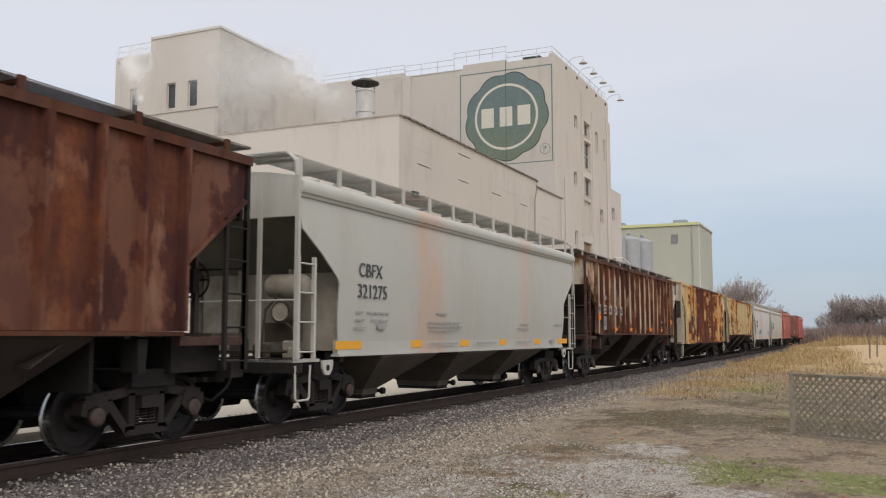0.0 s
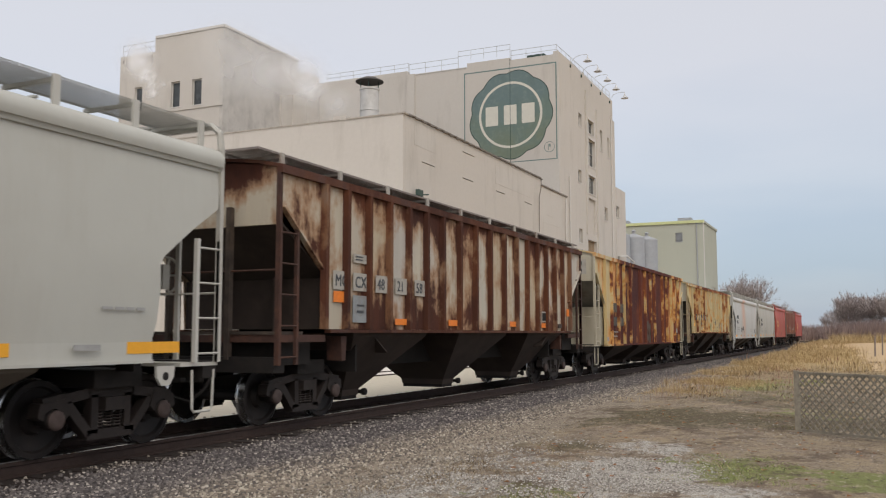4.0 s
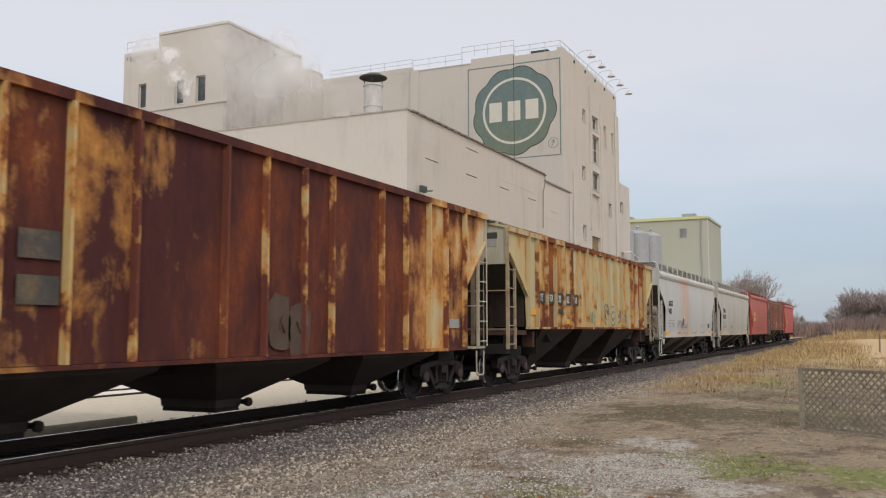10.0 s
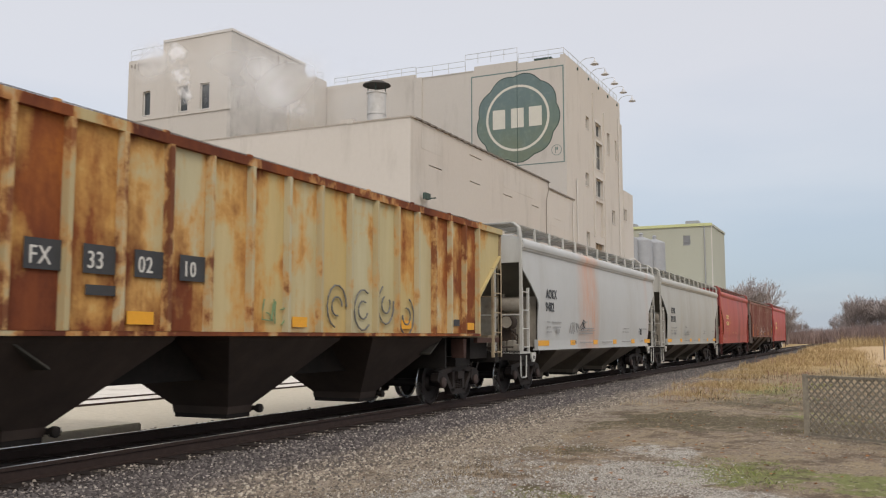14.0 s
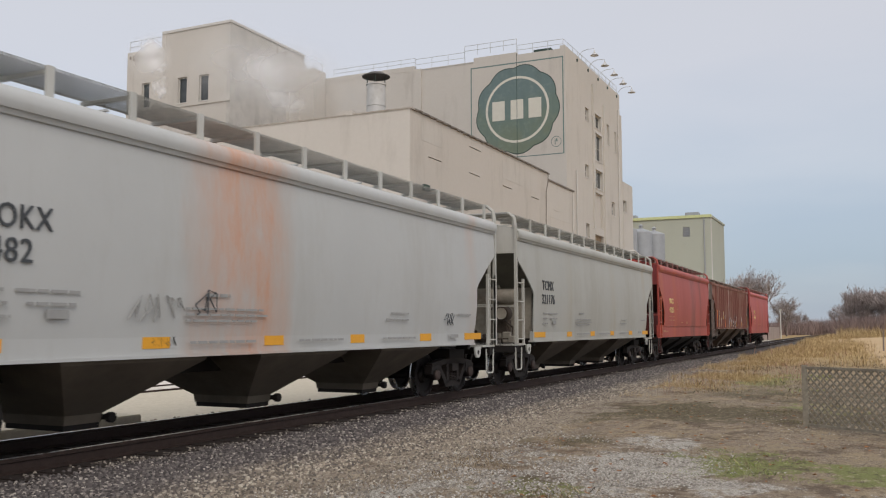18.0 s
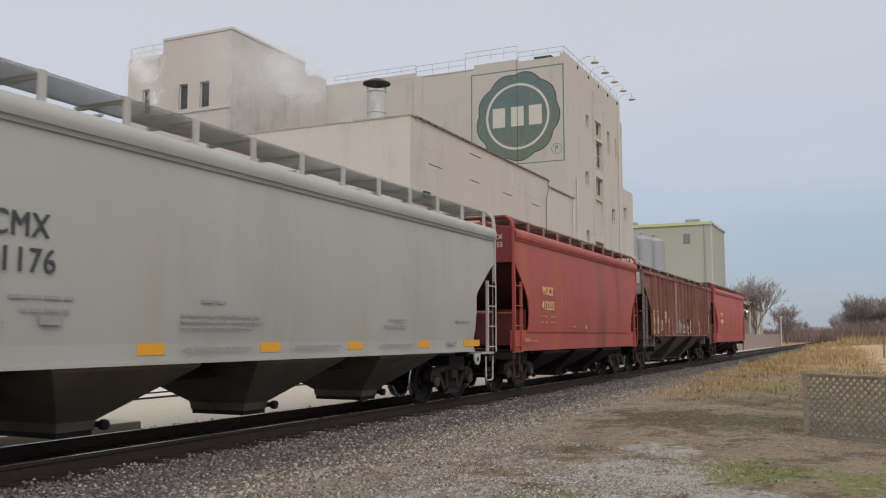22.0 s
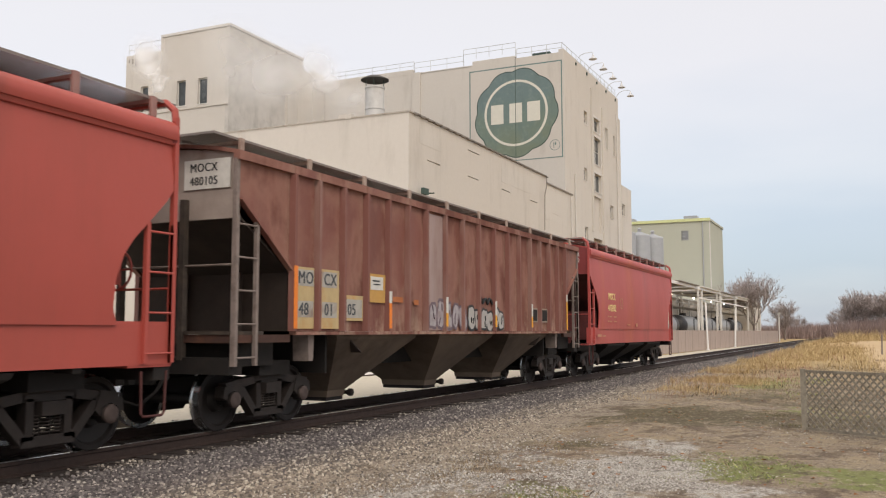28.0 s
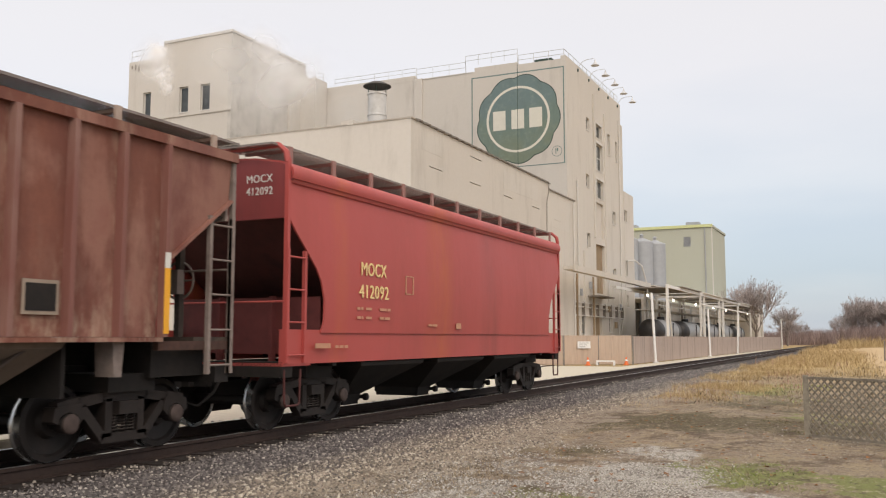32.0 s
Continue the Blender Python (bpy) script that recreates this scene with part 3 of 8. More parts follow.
# ---- the mill ----
def holed(bm, axis, at, thick, a0, a1, z0, z1, holes):
    """A wall in the plane axis = at, thick deep (signed), from a0 to a1, with holes (a, a, z, z) right through."""
    aa = sorted({a0, a1, *(v for h in holes for v in h[:2])})
    zz = sorted({z0, z1, *(v for h in holes for v in h[2:])})
    na, nz = len(aa) - 1, len(zz) - 1
    solid_ = {(i, j) for i in range(na) for j in range(nz) if not any(h[0] < (aa[i] + aa[i + 1]) / 2 < h[1] and h[2] < (zz[j] + zz[j + 1]) / 2 < h[3] for h in holes)}
    made = {}

    def v(i, j, k):
        if (i, j, k) not in made:
            d = at + thick * k
            made[i, j, k] = bm.verts.new((d, aa[i], zz[j]) if axis == "x" else (aa[i], d, zz[j]))
        return made[i, j, k]
    for i, j in solid_:
        for k in (0, 1):
            bm.faces.new((v(i, j, k), v(i + 1, j, k), v(i + 1, j + 1, k), v(i, j + 1, k)))
        for di, dj, p, q in ((-1, 0, (0, 0), (0, 1)), (1, 0, (1, 0), (1, 1)), (0, -1, (0, 0), (1, 0)), (0, 1, (0, 1), (1, 1))):
            if (i + di, j + dj) not in solid_:
                bm.faces.new((v(i + p[0], j + p[1], 0), v(i + q[0], j + q[1], 0), v(i + q[0], j + q[1], 1), v(i + p[0], j + p[1], 1)))
    return bm


def slab(bm, axis, at, thick, a0, a1, z0, z1):
    lo, hi = sorted((at, at + thick))
    return box(bm, lo, hi, a0, a1, z0, z1) if axis == "x" else box(bm, a0, a1, lo, hi, z0, z1)


def window(parent, axis, at, inward, hole, bars=(1, 1), glass=None, deep=0.25):
    """Frame, panes and bars set back in a hole. inward: the sign of the way into the wall."""
    a0, a1, z0, z1 = hole
    f0 = at + inward * deep
    bm = B()
    w = 0.1
    for h in ((a0, a1, z0, z0 + w), (a0, a1, z1 - w, z1), (a0, a0 + w, z0 + w, z1 - w), (a1 - w, a1, z0 + w, z1 - w)):
        slab(bm, axis, f0, inward * 0.08, *h)
    win = part("window", bm, M_FRAME, parent)
    for i in range(1, bars[0]):
        c = a0 + (a1 - a0) * i / bars[0]
        part("glazing_bar", slab(B(), axis, f0 + inward * 0.01, inward * 0.05, c - 0.04, c + 0.04, z0 + w, z1 - w), M_FRAME, win)
    for i in range(1, bars[1]):
        c = z0 + (z1 - z0) * i / bars[1]
        part("glazing_bar", slab(B(), axis, f0 + inward * 0.015, inward * 0.045, a0 + w, a1 - w, c - 0.03, c + 0.03), M_FRAME, win)
    if a1 - a0 > 2:
        for nm, h in (("jamb", (a0 - 0.22, a0, z0 - 0.1, z1 + 0.25)), ("jamb", (a1, a1 + 0.22, z0 - 0.1, z1 + 0.25)), ("lintel", (a0, a1, z1, z1 + 0.25))):
            part(nm, slab(B(), axis, at, -inward * 0.07, *h), M_PALE, win)
    part("pane", slab(B(), axis, f0 + inward * 0.085, inward * 0.02, a0, a1, z0, z1), glass or M_GLASS, win, "dusty dark glass")
    part("sill", slab(B(), axis, at - inward * 0.06, inward * 0.3, a0 - 0.08, a1 + 0.08, z0 - 0.1, z0), M_PALE, win)
    return win


def railing(parent, pts, height=1.07, gap=1.9, r=0.03):
    """A tube handrail with a middle bar; every post is its own part."""
    pts = [Vector(p) for p in pts]
    for lift, name in ((height, "top_rail"), (height * 0.52, "middle_rail")):
        for a, b in zip(pts, pts[1:]):
            part(name, tube(B(), [a + Vector((0, 0, lift)), b + Vector((0, 0, lift))], r, 6), M_RAILING, parent)
    for a, b in zip(pts, pts[1:]):
        n = max(1, round((b - a).length / gap))
        for i in range(n + 1):
            if i == n and b != pts[-1]:
                continue
            p = a.lerp(b, i / n)
            part("post", tube(B(), [p, p + Vector((0, 0, height))], r, 6), M_RAILING, parent)


MX, MY, MZ = -30.09, 96.0, 33.3     # the main block's corner
mill = thing("mill_building", "tall cream concrete grain mill with a round teal painted sign", "mill", (0, 0, 0))
# windows of the long side
SIDE = {
    (103.9, 105.3, 26.95, 28.5): (2, 2), (107.9, 110.7, 26.85, 28.6): (2, 1), (108.0, 111.1, 22.7, 26.15): (2, 2), (113.7, 115.0, 25.65, 28.45): (1, 3),
    (103.5, 104.9, 19.9, 21.45): (2, 2), (107.9, 111.2, 19.2, 21.5): (2, 1), (115.6, 117.2, 16.65, 18.4): (2, 2),
    (103.6, 105.0, 12.6, 14.3): (2, 2), (115.5, 117.0, 9.6, 10.8): (2, 1), (117.6, 118.6, 25.4, 28.2): (1, 3),
    (101.0, 102.6, 2.2, 4.6): (1, 2), (113.0, 114.6, 2.4, 5.0): (1, 2),
}
DOORS = [(107.4, 111.4, 7.2, 13.3), (106.6, 109.6, 0.05, 4.4)]
RECESS = (107.9, 111.2, 14.2, 18.6)
wall = part("wall", holed(B(), "x", MX, -0.6, MY, 120.6, 0, MZ + 0.6, [*SIDE, *DOORS, RECESS]), M_WALL, mill)
for hole, bars in SIDE.items():
    window(mill, "x", MX, -1, hole, bars)
for hole in DOORS:
    door = part("loading_door", slab(B(), "x", MX - 0.35, -0.12, *hole), M_BROWNDOOR, mill, "brown timber loading door")
    bm = B()
    for i in range(1, 4):
        c = hole[0] + (hole[1] - hole[0]) * i / 4
        slab(bm, "x", MX - 0.31, -0.05, c - 0.05, c + 0.05, hole[2], hole[3])
    part("rail", bm, M_BROWNDOOR, door)
part("blind_panel", slab(B(), "x", MX - 0.3, -0.15, *RECESS), M_WALL2, mill, "blocked-up cream opening")
for y, z0, z1 in ((106.9, 14, 32.0), (111.9, 5, 30.6), (102.0, 0.2, 12)):
    part("pilaster", box(B(), MX, MX + 0.16, y - 0.18, y + 0.18, z0, z1), M_WALL, mill)
for y in (99.5, 119.2):
    part("downpipe", tube(B(), [(MX + 0.14, y, 0.2), (MX + 0.14, y, 31.5 if y > 110 else 20)], 0.08, 8), M_PALE, mill)
# sign face
part("wall", holed(B(), "y", MY, 0.6, -65.5, MX - 0.6, 0, MZ + 0.55, [(-65.5, -41.4, MZ, MZ + 0.55), (-36.0, MX - 0.6, MZ + 0.25, MZ + 0.55)]), M_WALL, mill)
part("wall", box(B(), -65.5, MX - 0.6, 120.0, 120.6, 0, MZ), M_WALL, mill)
part("wall", box(B(), -65.5, -64.9, MY + 0.6, 120.0, 0, MZ), M_WALL, mill)
part("roof", box(B(), -64.9, MX - 0.6, MY + 0.6, 120.0, MZ - 0.6, MZ - 0.3), M_ROOF, mill, "flat felt roof")
part("pilaster", box(B(), -49.4, -48.3, MY - 0.25, MY, 0, MZ + 0.1), M_WALL, mill)
part("parapet", box(B(), -65.5, -49.4, MY - 0.02, MY + 0.62, MZ, MZ + 0.62), M_WALL, mill)
part("coping", box(B(), -48.3, -41.5, MY - 0.06, MY + 0.66, MZ, MZ + 0.1), M_PALE, mill)
part("roof_hatch", box(B(), -34.1, -32.0, MY + 0.7, MY + 2.6, MZ - 0.3, MZ + 0.75), M_DEEP, mill, "dark roof housing")
# lower blocks behind
part("wall", box(B(), -44, MX - 0.05, 120.6, 121.8, 0, 31.2), M_WALL, mill, "narrow lower end bay")
part("wall", holed(B(), "x", MX, -0.6, 121.8, 127.3, 0, 22.0, [(121.9, 123.6, 17.8, 19.4), (122.2, 123.4, 10.2, 12.4), (122.4, 123.6, 6.0, 7.6)]), M_WALL, mill, "low rear annex wall")
part("wall", box(B(), -44, MX - 0.6, 126.7, 127.3, 0, 22.0), M_WALL, mill)
part("roof", box(B(), -44, MX - 0.6, 122.4, 126.7, 21.6, 21.85), M_ROOF, mill)
for h in ((121.9, 123.6, 17.8, 19.4), (122.2, 123.4, 10.2, 12.4), (122.4, 123.6, 6.0, 7.6)):
    window(mill, "x", MX, -1, h, (2, 2))

# painted sign: a scalloped seal in a framed panel
SX, SZ = -35.95, 27.05
part("sign_panel", box(B(), -41.8, -30.3, MY - 0.012, MY, 21.4, 32.65), M_WALL2, mill, "cream sign panel")
bm = B()
for a in ((-41.8, -41.66, 21.4, 32.65), (-30.44, -30.3, 21.4, 32.65), (-41.66, -30.44, 32.51, 32.65), (-41.66, -30.44, 21.4, 21.5)):
    box(bm, a[0], a[1], MY - 0.02, MY - 0.012, a[2], a[3])
part("sign_border", bm, M_TEAL, mill, "thin dark border line")


def seal(grow):
    out = []
    for k in range(160):
        a = k * math.tau / 160
        r = 4.92 + 0.34 * (abs(math.cos(a * 4.5 + 0.4)) - 0.45) + 0.1 * math.sin(a * 2) + grow
        out.append((SX + r * math.cos(a) * 1.0, SZ + r * math.sin(a) * 1.02))
    return out


part("sign_edge", prism(B(), seal(0.11), "y", MY - 0.02, MY - 0.013), M_DEEP, mill, "dark scalloped outline")
part("sign_seal", prism(B(), seal(0), "y", MY - 0.03, MY - 0.02), M_SEAL, mill, "faded teal scalloped seal")
bm = B()
loft(bm, [[(SX + r * math.cos(k * math.tau / 80), d, SZ + r * math.sin(k * math.tau / 80)) for k in range(80)] for r, d in ((3.92, MY - 0.03), (3.92, MY - 0.04), (3.64, MY - 0.04), (3.64, MY - 0.03))], caps=False)
part("sign_ring", bm, M_CREAMSIGN, mill, "cream painted ring")
for c in (-38.25, -35.95, -33.75):
    part("sign_bar", box(B(), c - 0.78, c + 0.78, MY - 0.045, MY - 0.03, SZ - 1.15, SZ + 1.15), M_CREAMSIGN, mill, "cream painted block")
bm = B()
loft(bm, [[(-31.25 + r * math.cos(k * math.tau / 30), d, 22.85 + r * math.sin(k * math.tau / 30)) for k in range(30)] for r, d in ((0.62, MY - 0.013), (0.62, MY - 0.03), (0.56, MY - 0.03), (0.56, MY - 0.013))], caps=False)
box(bm, -31.42, -31.34, MY - 0.03, MY - 0.013, 22.5, 23.2), box(bm, -31.26, -31.1, MY - 0.03, MY - 0.013, 22.85, 23.2)
part("sign_mark", bm, M_TEAL, mill, "small dark ringed mark")
part("joint", box(B(), -35.98, -35.92, MY - 0.05, MY - 0.045, 16.5, 33.7), M_DEEP, mill, "dark vertical wall joint")

roof_rail = thing("roof_railing", "grey tube railing along the mill's roof edge", "railing")
railing(roof_rail, [(-61.2, MY + 0.3, MZ + 0.62), (-49.4, MY + 0.3, MZ + 0.62)])
railing(roof_rail, [(-49.3, MY + 0.3, MZ + 0.12), (-42.7, MY + 0.3, MZ + 0.12)], 1.4)
railing(roof_rail, [(-42.7, MY + 0.3, MZ + 1.0), (-36.05, MY + 0.3, MZ + 1.0)], 1.25)
for x in (-42.7, -36.05):
    part("post", tube(B(), [(x, MY + 0.35, MZ + 0.1), (x, MY + 0.35, MZ + 1.1)], 0.04, 6), M_RAILING, roof_rail)
railing(roof_rail, [(-35.9, MY + 0.3, MZ + 0.25), (MX - 0.3, MY + 0.3, MZ + 0.25), (MX - 0.3, 120.3, MZ + 0.6)], 1.2)


def gooseneck(y):
    lamp = thing("gooseneck_lamp", "grey gooseneck lamp with a bell shade on the roof edge", "lamp", (MX, y, MZ + 0.1), "roof lamps")
    pts = [(0.05, 0, 0), (0.25, 0, 0.5), (0.65, 0, 0.95), (1.2, 0, 1.12), (2.05, 0, 1.12), (2.15, 0, 1.0), (2.15, 0, 0.85)]
    part("arm", tube(B(), pts, 0.035, 8), M_RAILING, lamp)
    part("bracket", box(B(), 0, 0.12, -0.12, 0.12, -0.2, 0.12), M_DEEP, lamp)
    part("shade", turn(B(), [(0.06, 0.9), (0.09, 0.72), (0.2, 0.55), (0.42, 0.32), (0.5, 0.26), (0.48, 0.24), (0.05, 0.5)], (2.15, 0, 0), "z", 16), M_STEEL, lamp, "zinc bell shade", 40)
    return lamp


for y in (100.6, 105.2, 109.7, 114.2, 119.0):
    gooseneck(y)

# the low warehouse in front
WX, WY, WZ = -29.3, 56.3, 17.55
ware = thing("warehouse_building", "low cream windowless concrete warehouse with a dark coping", "warehouse")
VENTS = [(66.95, 69.37, 16.70, 16.75), (59.34, 61.57, 14.5, 14.55), (66.93, 69.1, 14.5, 14.55), (74.46, 76.64, 14.5, 14.55), (82.05, 84.13, 14.5, 14.55), (88.94, 90.86, 14.0, 14.05), (64.5, 66.6, 11.3, 11.35), (73, 75.1, 11.3, 11.35), (82, 84.1, 11.3, 11.35)]
LOW = [(66.0, 70.0, 0.05, 4.2), (78.0, 82.0, 0.05, 4.2), (89.2, 90.6, 0.05, 2.3)]
bm = holed(B(), "x", WX, -0.5, WY, 95.9, 0, WZ, VENTS + LOW + [(87.0, 95.9, WZ - 0.65, WZ)])
part("wall", bm, M_WALL2, ware)
for h in VENTS:
    part("vent_slot", slab(B(), "x", WX - 0.2, -0.1, *h), M_DEEP, ware, "dark narrow vent slot")
    part("drip_ledge", box(B(), WX, WX + 0.05, h[0], h[1], h[3], h[3] + 0.05), M_WALL2, ware)
for h in LOW:
    part("loading_door", slab(B(), "x", WX - 0.3, -0.1, *h), M_BROWNDOOR, ware)
bm = box(B(), -63, WX - 0.5, WY, WY + 0.5, 0, WZ)
part("wall", bm, M_WALL2, ware)
part("wall", box(B(), -63, -62.5, WY + 0.5, 95.9, 0, WZ), M_WALL2, ware)
part("roof", box(B(), -62.5, WX - 0.5, WY + 0.5, 95.9, WZ - 0.9, WZ - 0.6), M_ROOF, ware)
bm = box(B(), -34.1, WX + 0.12, WY - 0.08, WY + 0.6, WZ, WZ + 0.1)
part("coping", bm, M_TANCOPE, ware, "dark tile coping")
part("coping", box(B(), -63.1, -34.6, WY - 0.06, WY + 0.6, WZ, WZ + 0.09), M_TANCOPE, ware)
part("parapet", box(B(), -35.2, -34.1, WY - 0.05, WY + 0.55, WZ, WZ + 0.35), M_WALL2, ware)
part("coping", box(B(), WX - 0.6, WX + 0.12, 87.0, 96.0, WZ - 0.65, WZ - 0.5), M_COPE, ware)
cap = part("coping_tile", prism(B(), [(WX - 0.6, WZ), (WX + 0.16, WZ - 0.02), (WX + 0.16, WZ + 0.06), (WX - 0.2, WZ + 0.22), (WX - 0.6, WZ + 0.06)], "y", WY + 0.6, WY + 1.12), M_COPE, ware, "dark clay coping tile")
for i in range(1, 49):
    again(cap, ware, pose(0.02 * (i % 2), i * 0.622, 0.075 * (i % 2)))
pipe = part("downpipe", tube(B(), [(WX + 0.12, 95.3, 0.2), (WX + 0.12, 95.3, WZ - 0.9)], 0.07, 8), M_PALE, ware)
flood = part("floodlight", box(B(), WX + 0.3, WX + 0.55, 57.7, 58.5, 11.75, 12.2), M_DEEP, ware, "small dark floodlight")
part("arm", tube(B(), [(WX, 58.9, 11.95), (WX + 0.45, 58.6, 11.9), (WX + 0.9, 58.7, 11.9)], 0.05, 6), M_DEEP, flood)
for y0, y1, z0, z1 in ((58.1, 61.7, 15.6, 17.05), (74.4, 83.7, 15.2, 16.85), (86.6, 94.6, 13.2, 16.4)):
    part("infill_panel", box(B(), WX, WX + 0.012, y0, y1, z0, z1), M_WALL, ware, "faint plastered-over opening")
part("downpipe", tube(B(), [(WX + 0.1, 86.9, 17.5), (WX + 0.1, 86.8, 16.6), (WX + 0.1, 86.2, 15.6), (WX + 0.1, 86.1, 12.0)], 0.04, 6), M_COPE, ware)

# stack with a rain cap on the warehouse roof
stack = thing("exhaust_stack", "zinc exhaust stack with a dark conical rain cap", "chimney", (-36.5, 64.0, WZ + 0.2))
part("pipe", turn(B(), [(0.78, -0.85), (0.78, 2.4), (0.82, 2.42), (0.82, 2.55), (0.78, 2.57), (0.78, 4.2), (0.84, 4.22), (0.84, 4.35), (0.7, 4.36)], (0, 0, 0), "z", 24), M_STACK, stack, "", 40)
part("rain_cap", turn(B(), [(0.05, 5.36), (0.6, 5.3), (1.16, 5.02), (1.18, 4.95), (0.5, 4.97), (0.05, 5.0)], (0, 0, 0), "z", 24), M_ROOF, stack, "dark conical cap", 40)
for k in range(4):
    a = k * math.pi / 2 + 0.4
    part("strut", beam(B(), (0.74 * math.cos(a), 0.74 * math.sin(a), 4.2), (0.74 * math.cos(a), 0.74 * math.sin(a), 5.1), 0.06), M_DEEP, stack)

# head house
TX, TY, TZ = -64.74, 80.0, 36.75
tower = thing("headhouse_tower", "tall cream elevator head house with narrow windows", "tower")
HW = [(-78.0, -76.8, 28.2, 31.15), (-72.4, -71.05, 28.1, 31.15), (-69.25, -67.85, 28.05, 31.1)]
bm = holed(B(), "y", TY, 0.5, -80.4, TX - 0.5, 0, TZ, HW + [(-80.4, -74.8, 35.2, TZ)])
part("wall", bm, M_WALL, tower)
for h in HW:
    win = window(tower, "y", TY, 1, h, (1, 1))
part("wall", box(B(), TX - 0.5, TX, TY, 94.8, 0, TZ), M_GREYWALL, tower, "bare wall gone grey and blotched")
part("wall", box(B(), -80.4, -79.9, TY + 0.5, 95.2, 0, 35.2), M_WALL, tower)
part("wall", box(B(), -79.9, TX, 94.8, 95.3, 0, TZ - 1.0), M_WALL, tower)
part("roof", box(B(), -79.9, TX - 0.5, TY + 0.5, 94.8, 34.6, 34.9), M_ROOF, tower)
bm = box(B(), -74.9, TX + 0.1, TY - 0.1, TY + 0.55, TZ, TZ + 0.3)
box(bm, TX - 0.55, TX + 0.1, TY + 0.55, 94.8, TZ, TZ + 0.3)
part("coping", bm, M_PALE, tower, "pale grey coping")
part("ledge", box(B(), -80.5, TX + 0.08, TY - 0.12, TY, 27.6, 27.85), M_WALL, tower)
part("parapet", box(B(), -74.95, -74.45, TY - 0.03, TY + 0.6, 35.2, TZ + 0.35), M_WALL, tower)
# short dark dashes below the terrace edge
for k in range(9):
    part("stain_scupper", box(B(), -80.0 + k * 0.55, -79.8 + k * 0.55, TY - 0.05, TY, 34.35 - 0.35 * (k % 3) * 0.6, 34.75), M_DARKMARK, tower)
for y in (88.95, 90.6):
    part("slot", box(B(), TX, TX + 0.02, y - 0.12, y + 0.12, 34.7 if y < 90 else 35.2, 36.3), M_DARKMARK, tower, "narrow stained slot")
part("stair_block", box(B(), TX, TX + 0.4, 91, 96, 17, 34.9), M_WALL, tower)
bm = box(B(), -66, TX + 2.6, 93.2, 95.9, 17, 34.6)
part("stair_block", bm, M_WALL, tower)
head_rail = thing("roof_railing", "short grey tube railing on the head house terrace", "railing")
railing(head_rail, [(-80.2, TY + 0.2, 35.2), (-74.9, TY + 0.2, 35.2)], 1.4)
railing(head_rail, [(TX + 0.2, 94.6, 35.0), (TX + 2.5, 95.2, 34.6)], 1.0, 1.2)

# lime building behind
lime = thing("lime_green_building", "tall pale lime metal-clad building with a small vent", "building")
bm = holed(B(), "y", 195.0, 0.5, -58, -29.6, 0, 25.3, [(-35.4, -33.9, 21.2, 23.3)])
part("wall", bm, M_LIME, lime)
part("wall", box(B(), -30.1, -29.6, 195.5, 214.7, 0, 25.3), M_LIME, lime)
part("wall", box(B(), -58, -30.1, 214.2, 214.7, 0, 25.3), M_LIME, lime)
part("wall", box(B(), -58, -57.5, 195.5, 214.2, 0, 25.3), M_LIME, lime)
part("roof", box(B(), -58.2, -29.4, 194.8, 214.9, 25.3, 25.75), M_LIME, lime)
part("roof_edge", box(B(), -58.3, -29.3, 194.7, 194.8, 25.2, 25.8), M_LIMETRIM, lime)
part("vent", slab(B(), "y", 195.2, 0.1, -35.4, -33.9, 21.2, 23.3), M_SILO, lime, "grey louvred vent")
for k in range(6):
    part("louvre", box(B(), -35.4, -33.9, 195.02, 195.2, 21.3 + k * 0.33, 21.4 + k * 0.33), M_SILO, lime)
part("roof_unit", box(B(), -35.2, -32.4, 197, 199.5, 25.75, 26.7), M_SILO, lime)
part("roof_unit", box(B(), -47.5, -46, 197, 199.5, 25.75, 26.7), M_SILO, lime)
part("corner_trim", box(B(), -29.58, -29.45, 195.0, 195.5, 0, 25.3), M_PALE, lime)
part("downpipe", tube(B(), [(-30.9, 194.85, 0.1), (-30.9, 194.85, 25.2)], 0.12, 8), M_SILO, lime)

for i, (x, y) in enumerate(((-35.0, 143), (-33.6, 147.5), (-32.4, 152))):
    silo = thing("steel_silo", "grey-blue corrugated steel silo", "silo", (x, y, 0), "silos behind the mill")
    prof = []
    for k in range(44):
        prof += [(1.75, k * 0.4), (1.79, k * 0.4 + 0.2)]
    part("shell", turn(B(), prof + [(1.75, 17.6), (0.3, 18.2)], (0, 0, 0), "z", 24), M_SILO, silo, "", 60)
    part("vent", turn(B(), [(0.3, 18.1), (0.3, 18.6), (0.45, 18.62), (0.1, 18.9)], (0, 0, 0), "z", 10), M_SILO, silo)

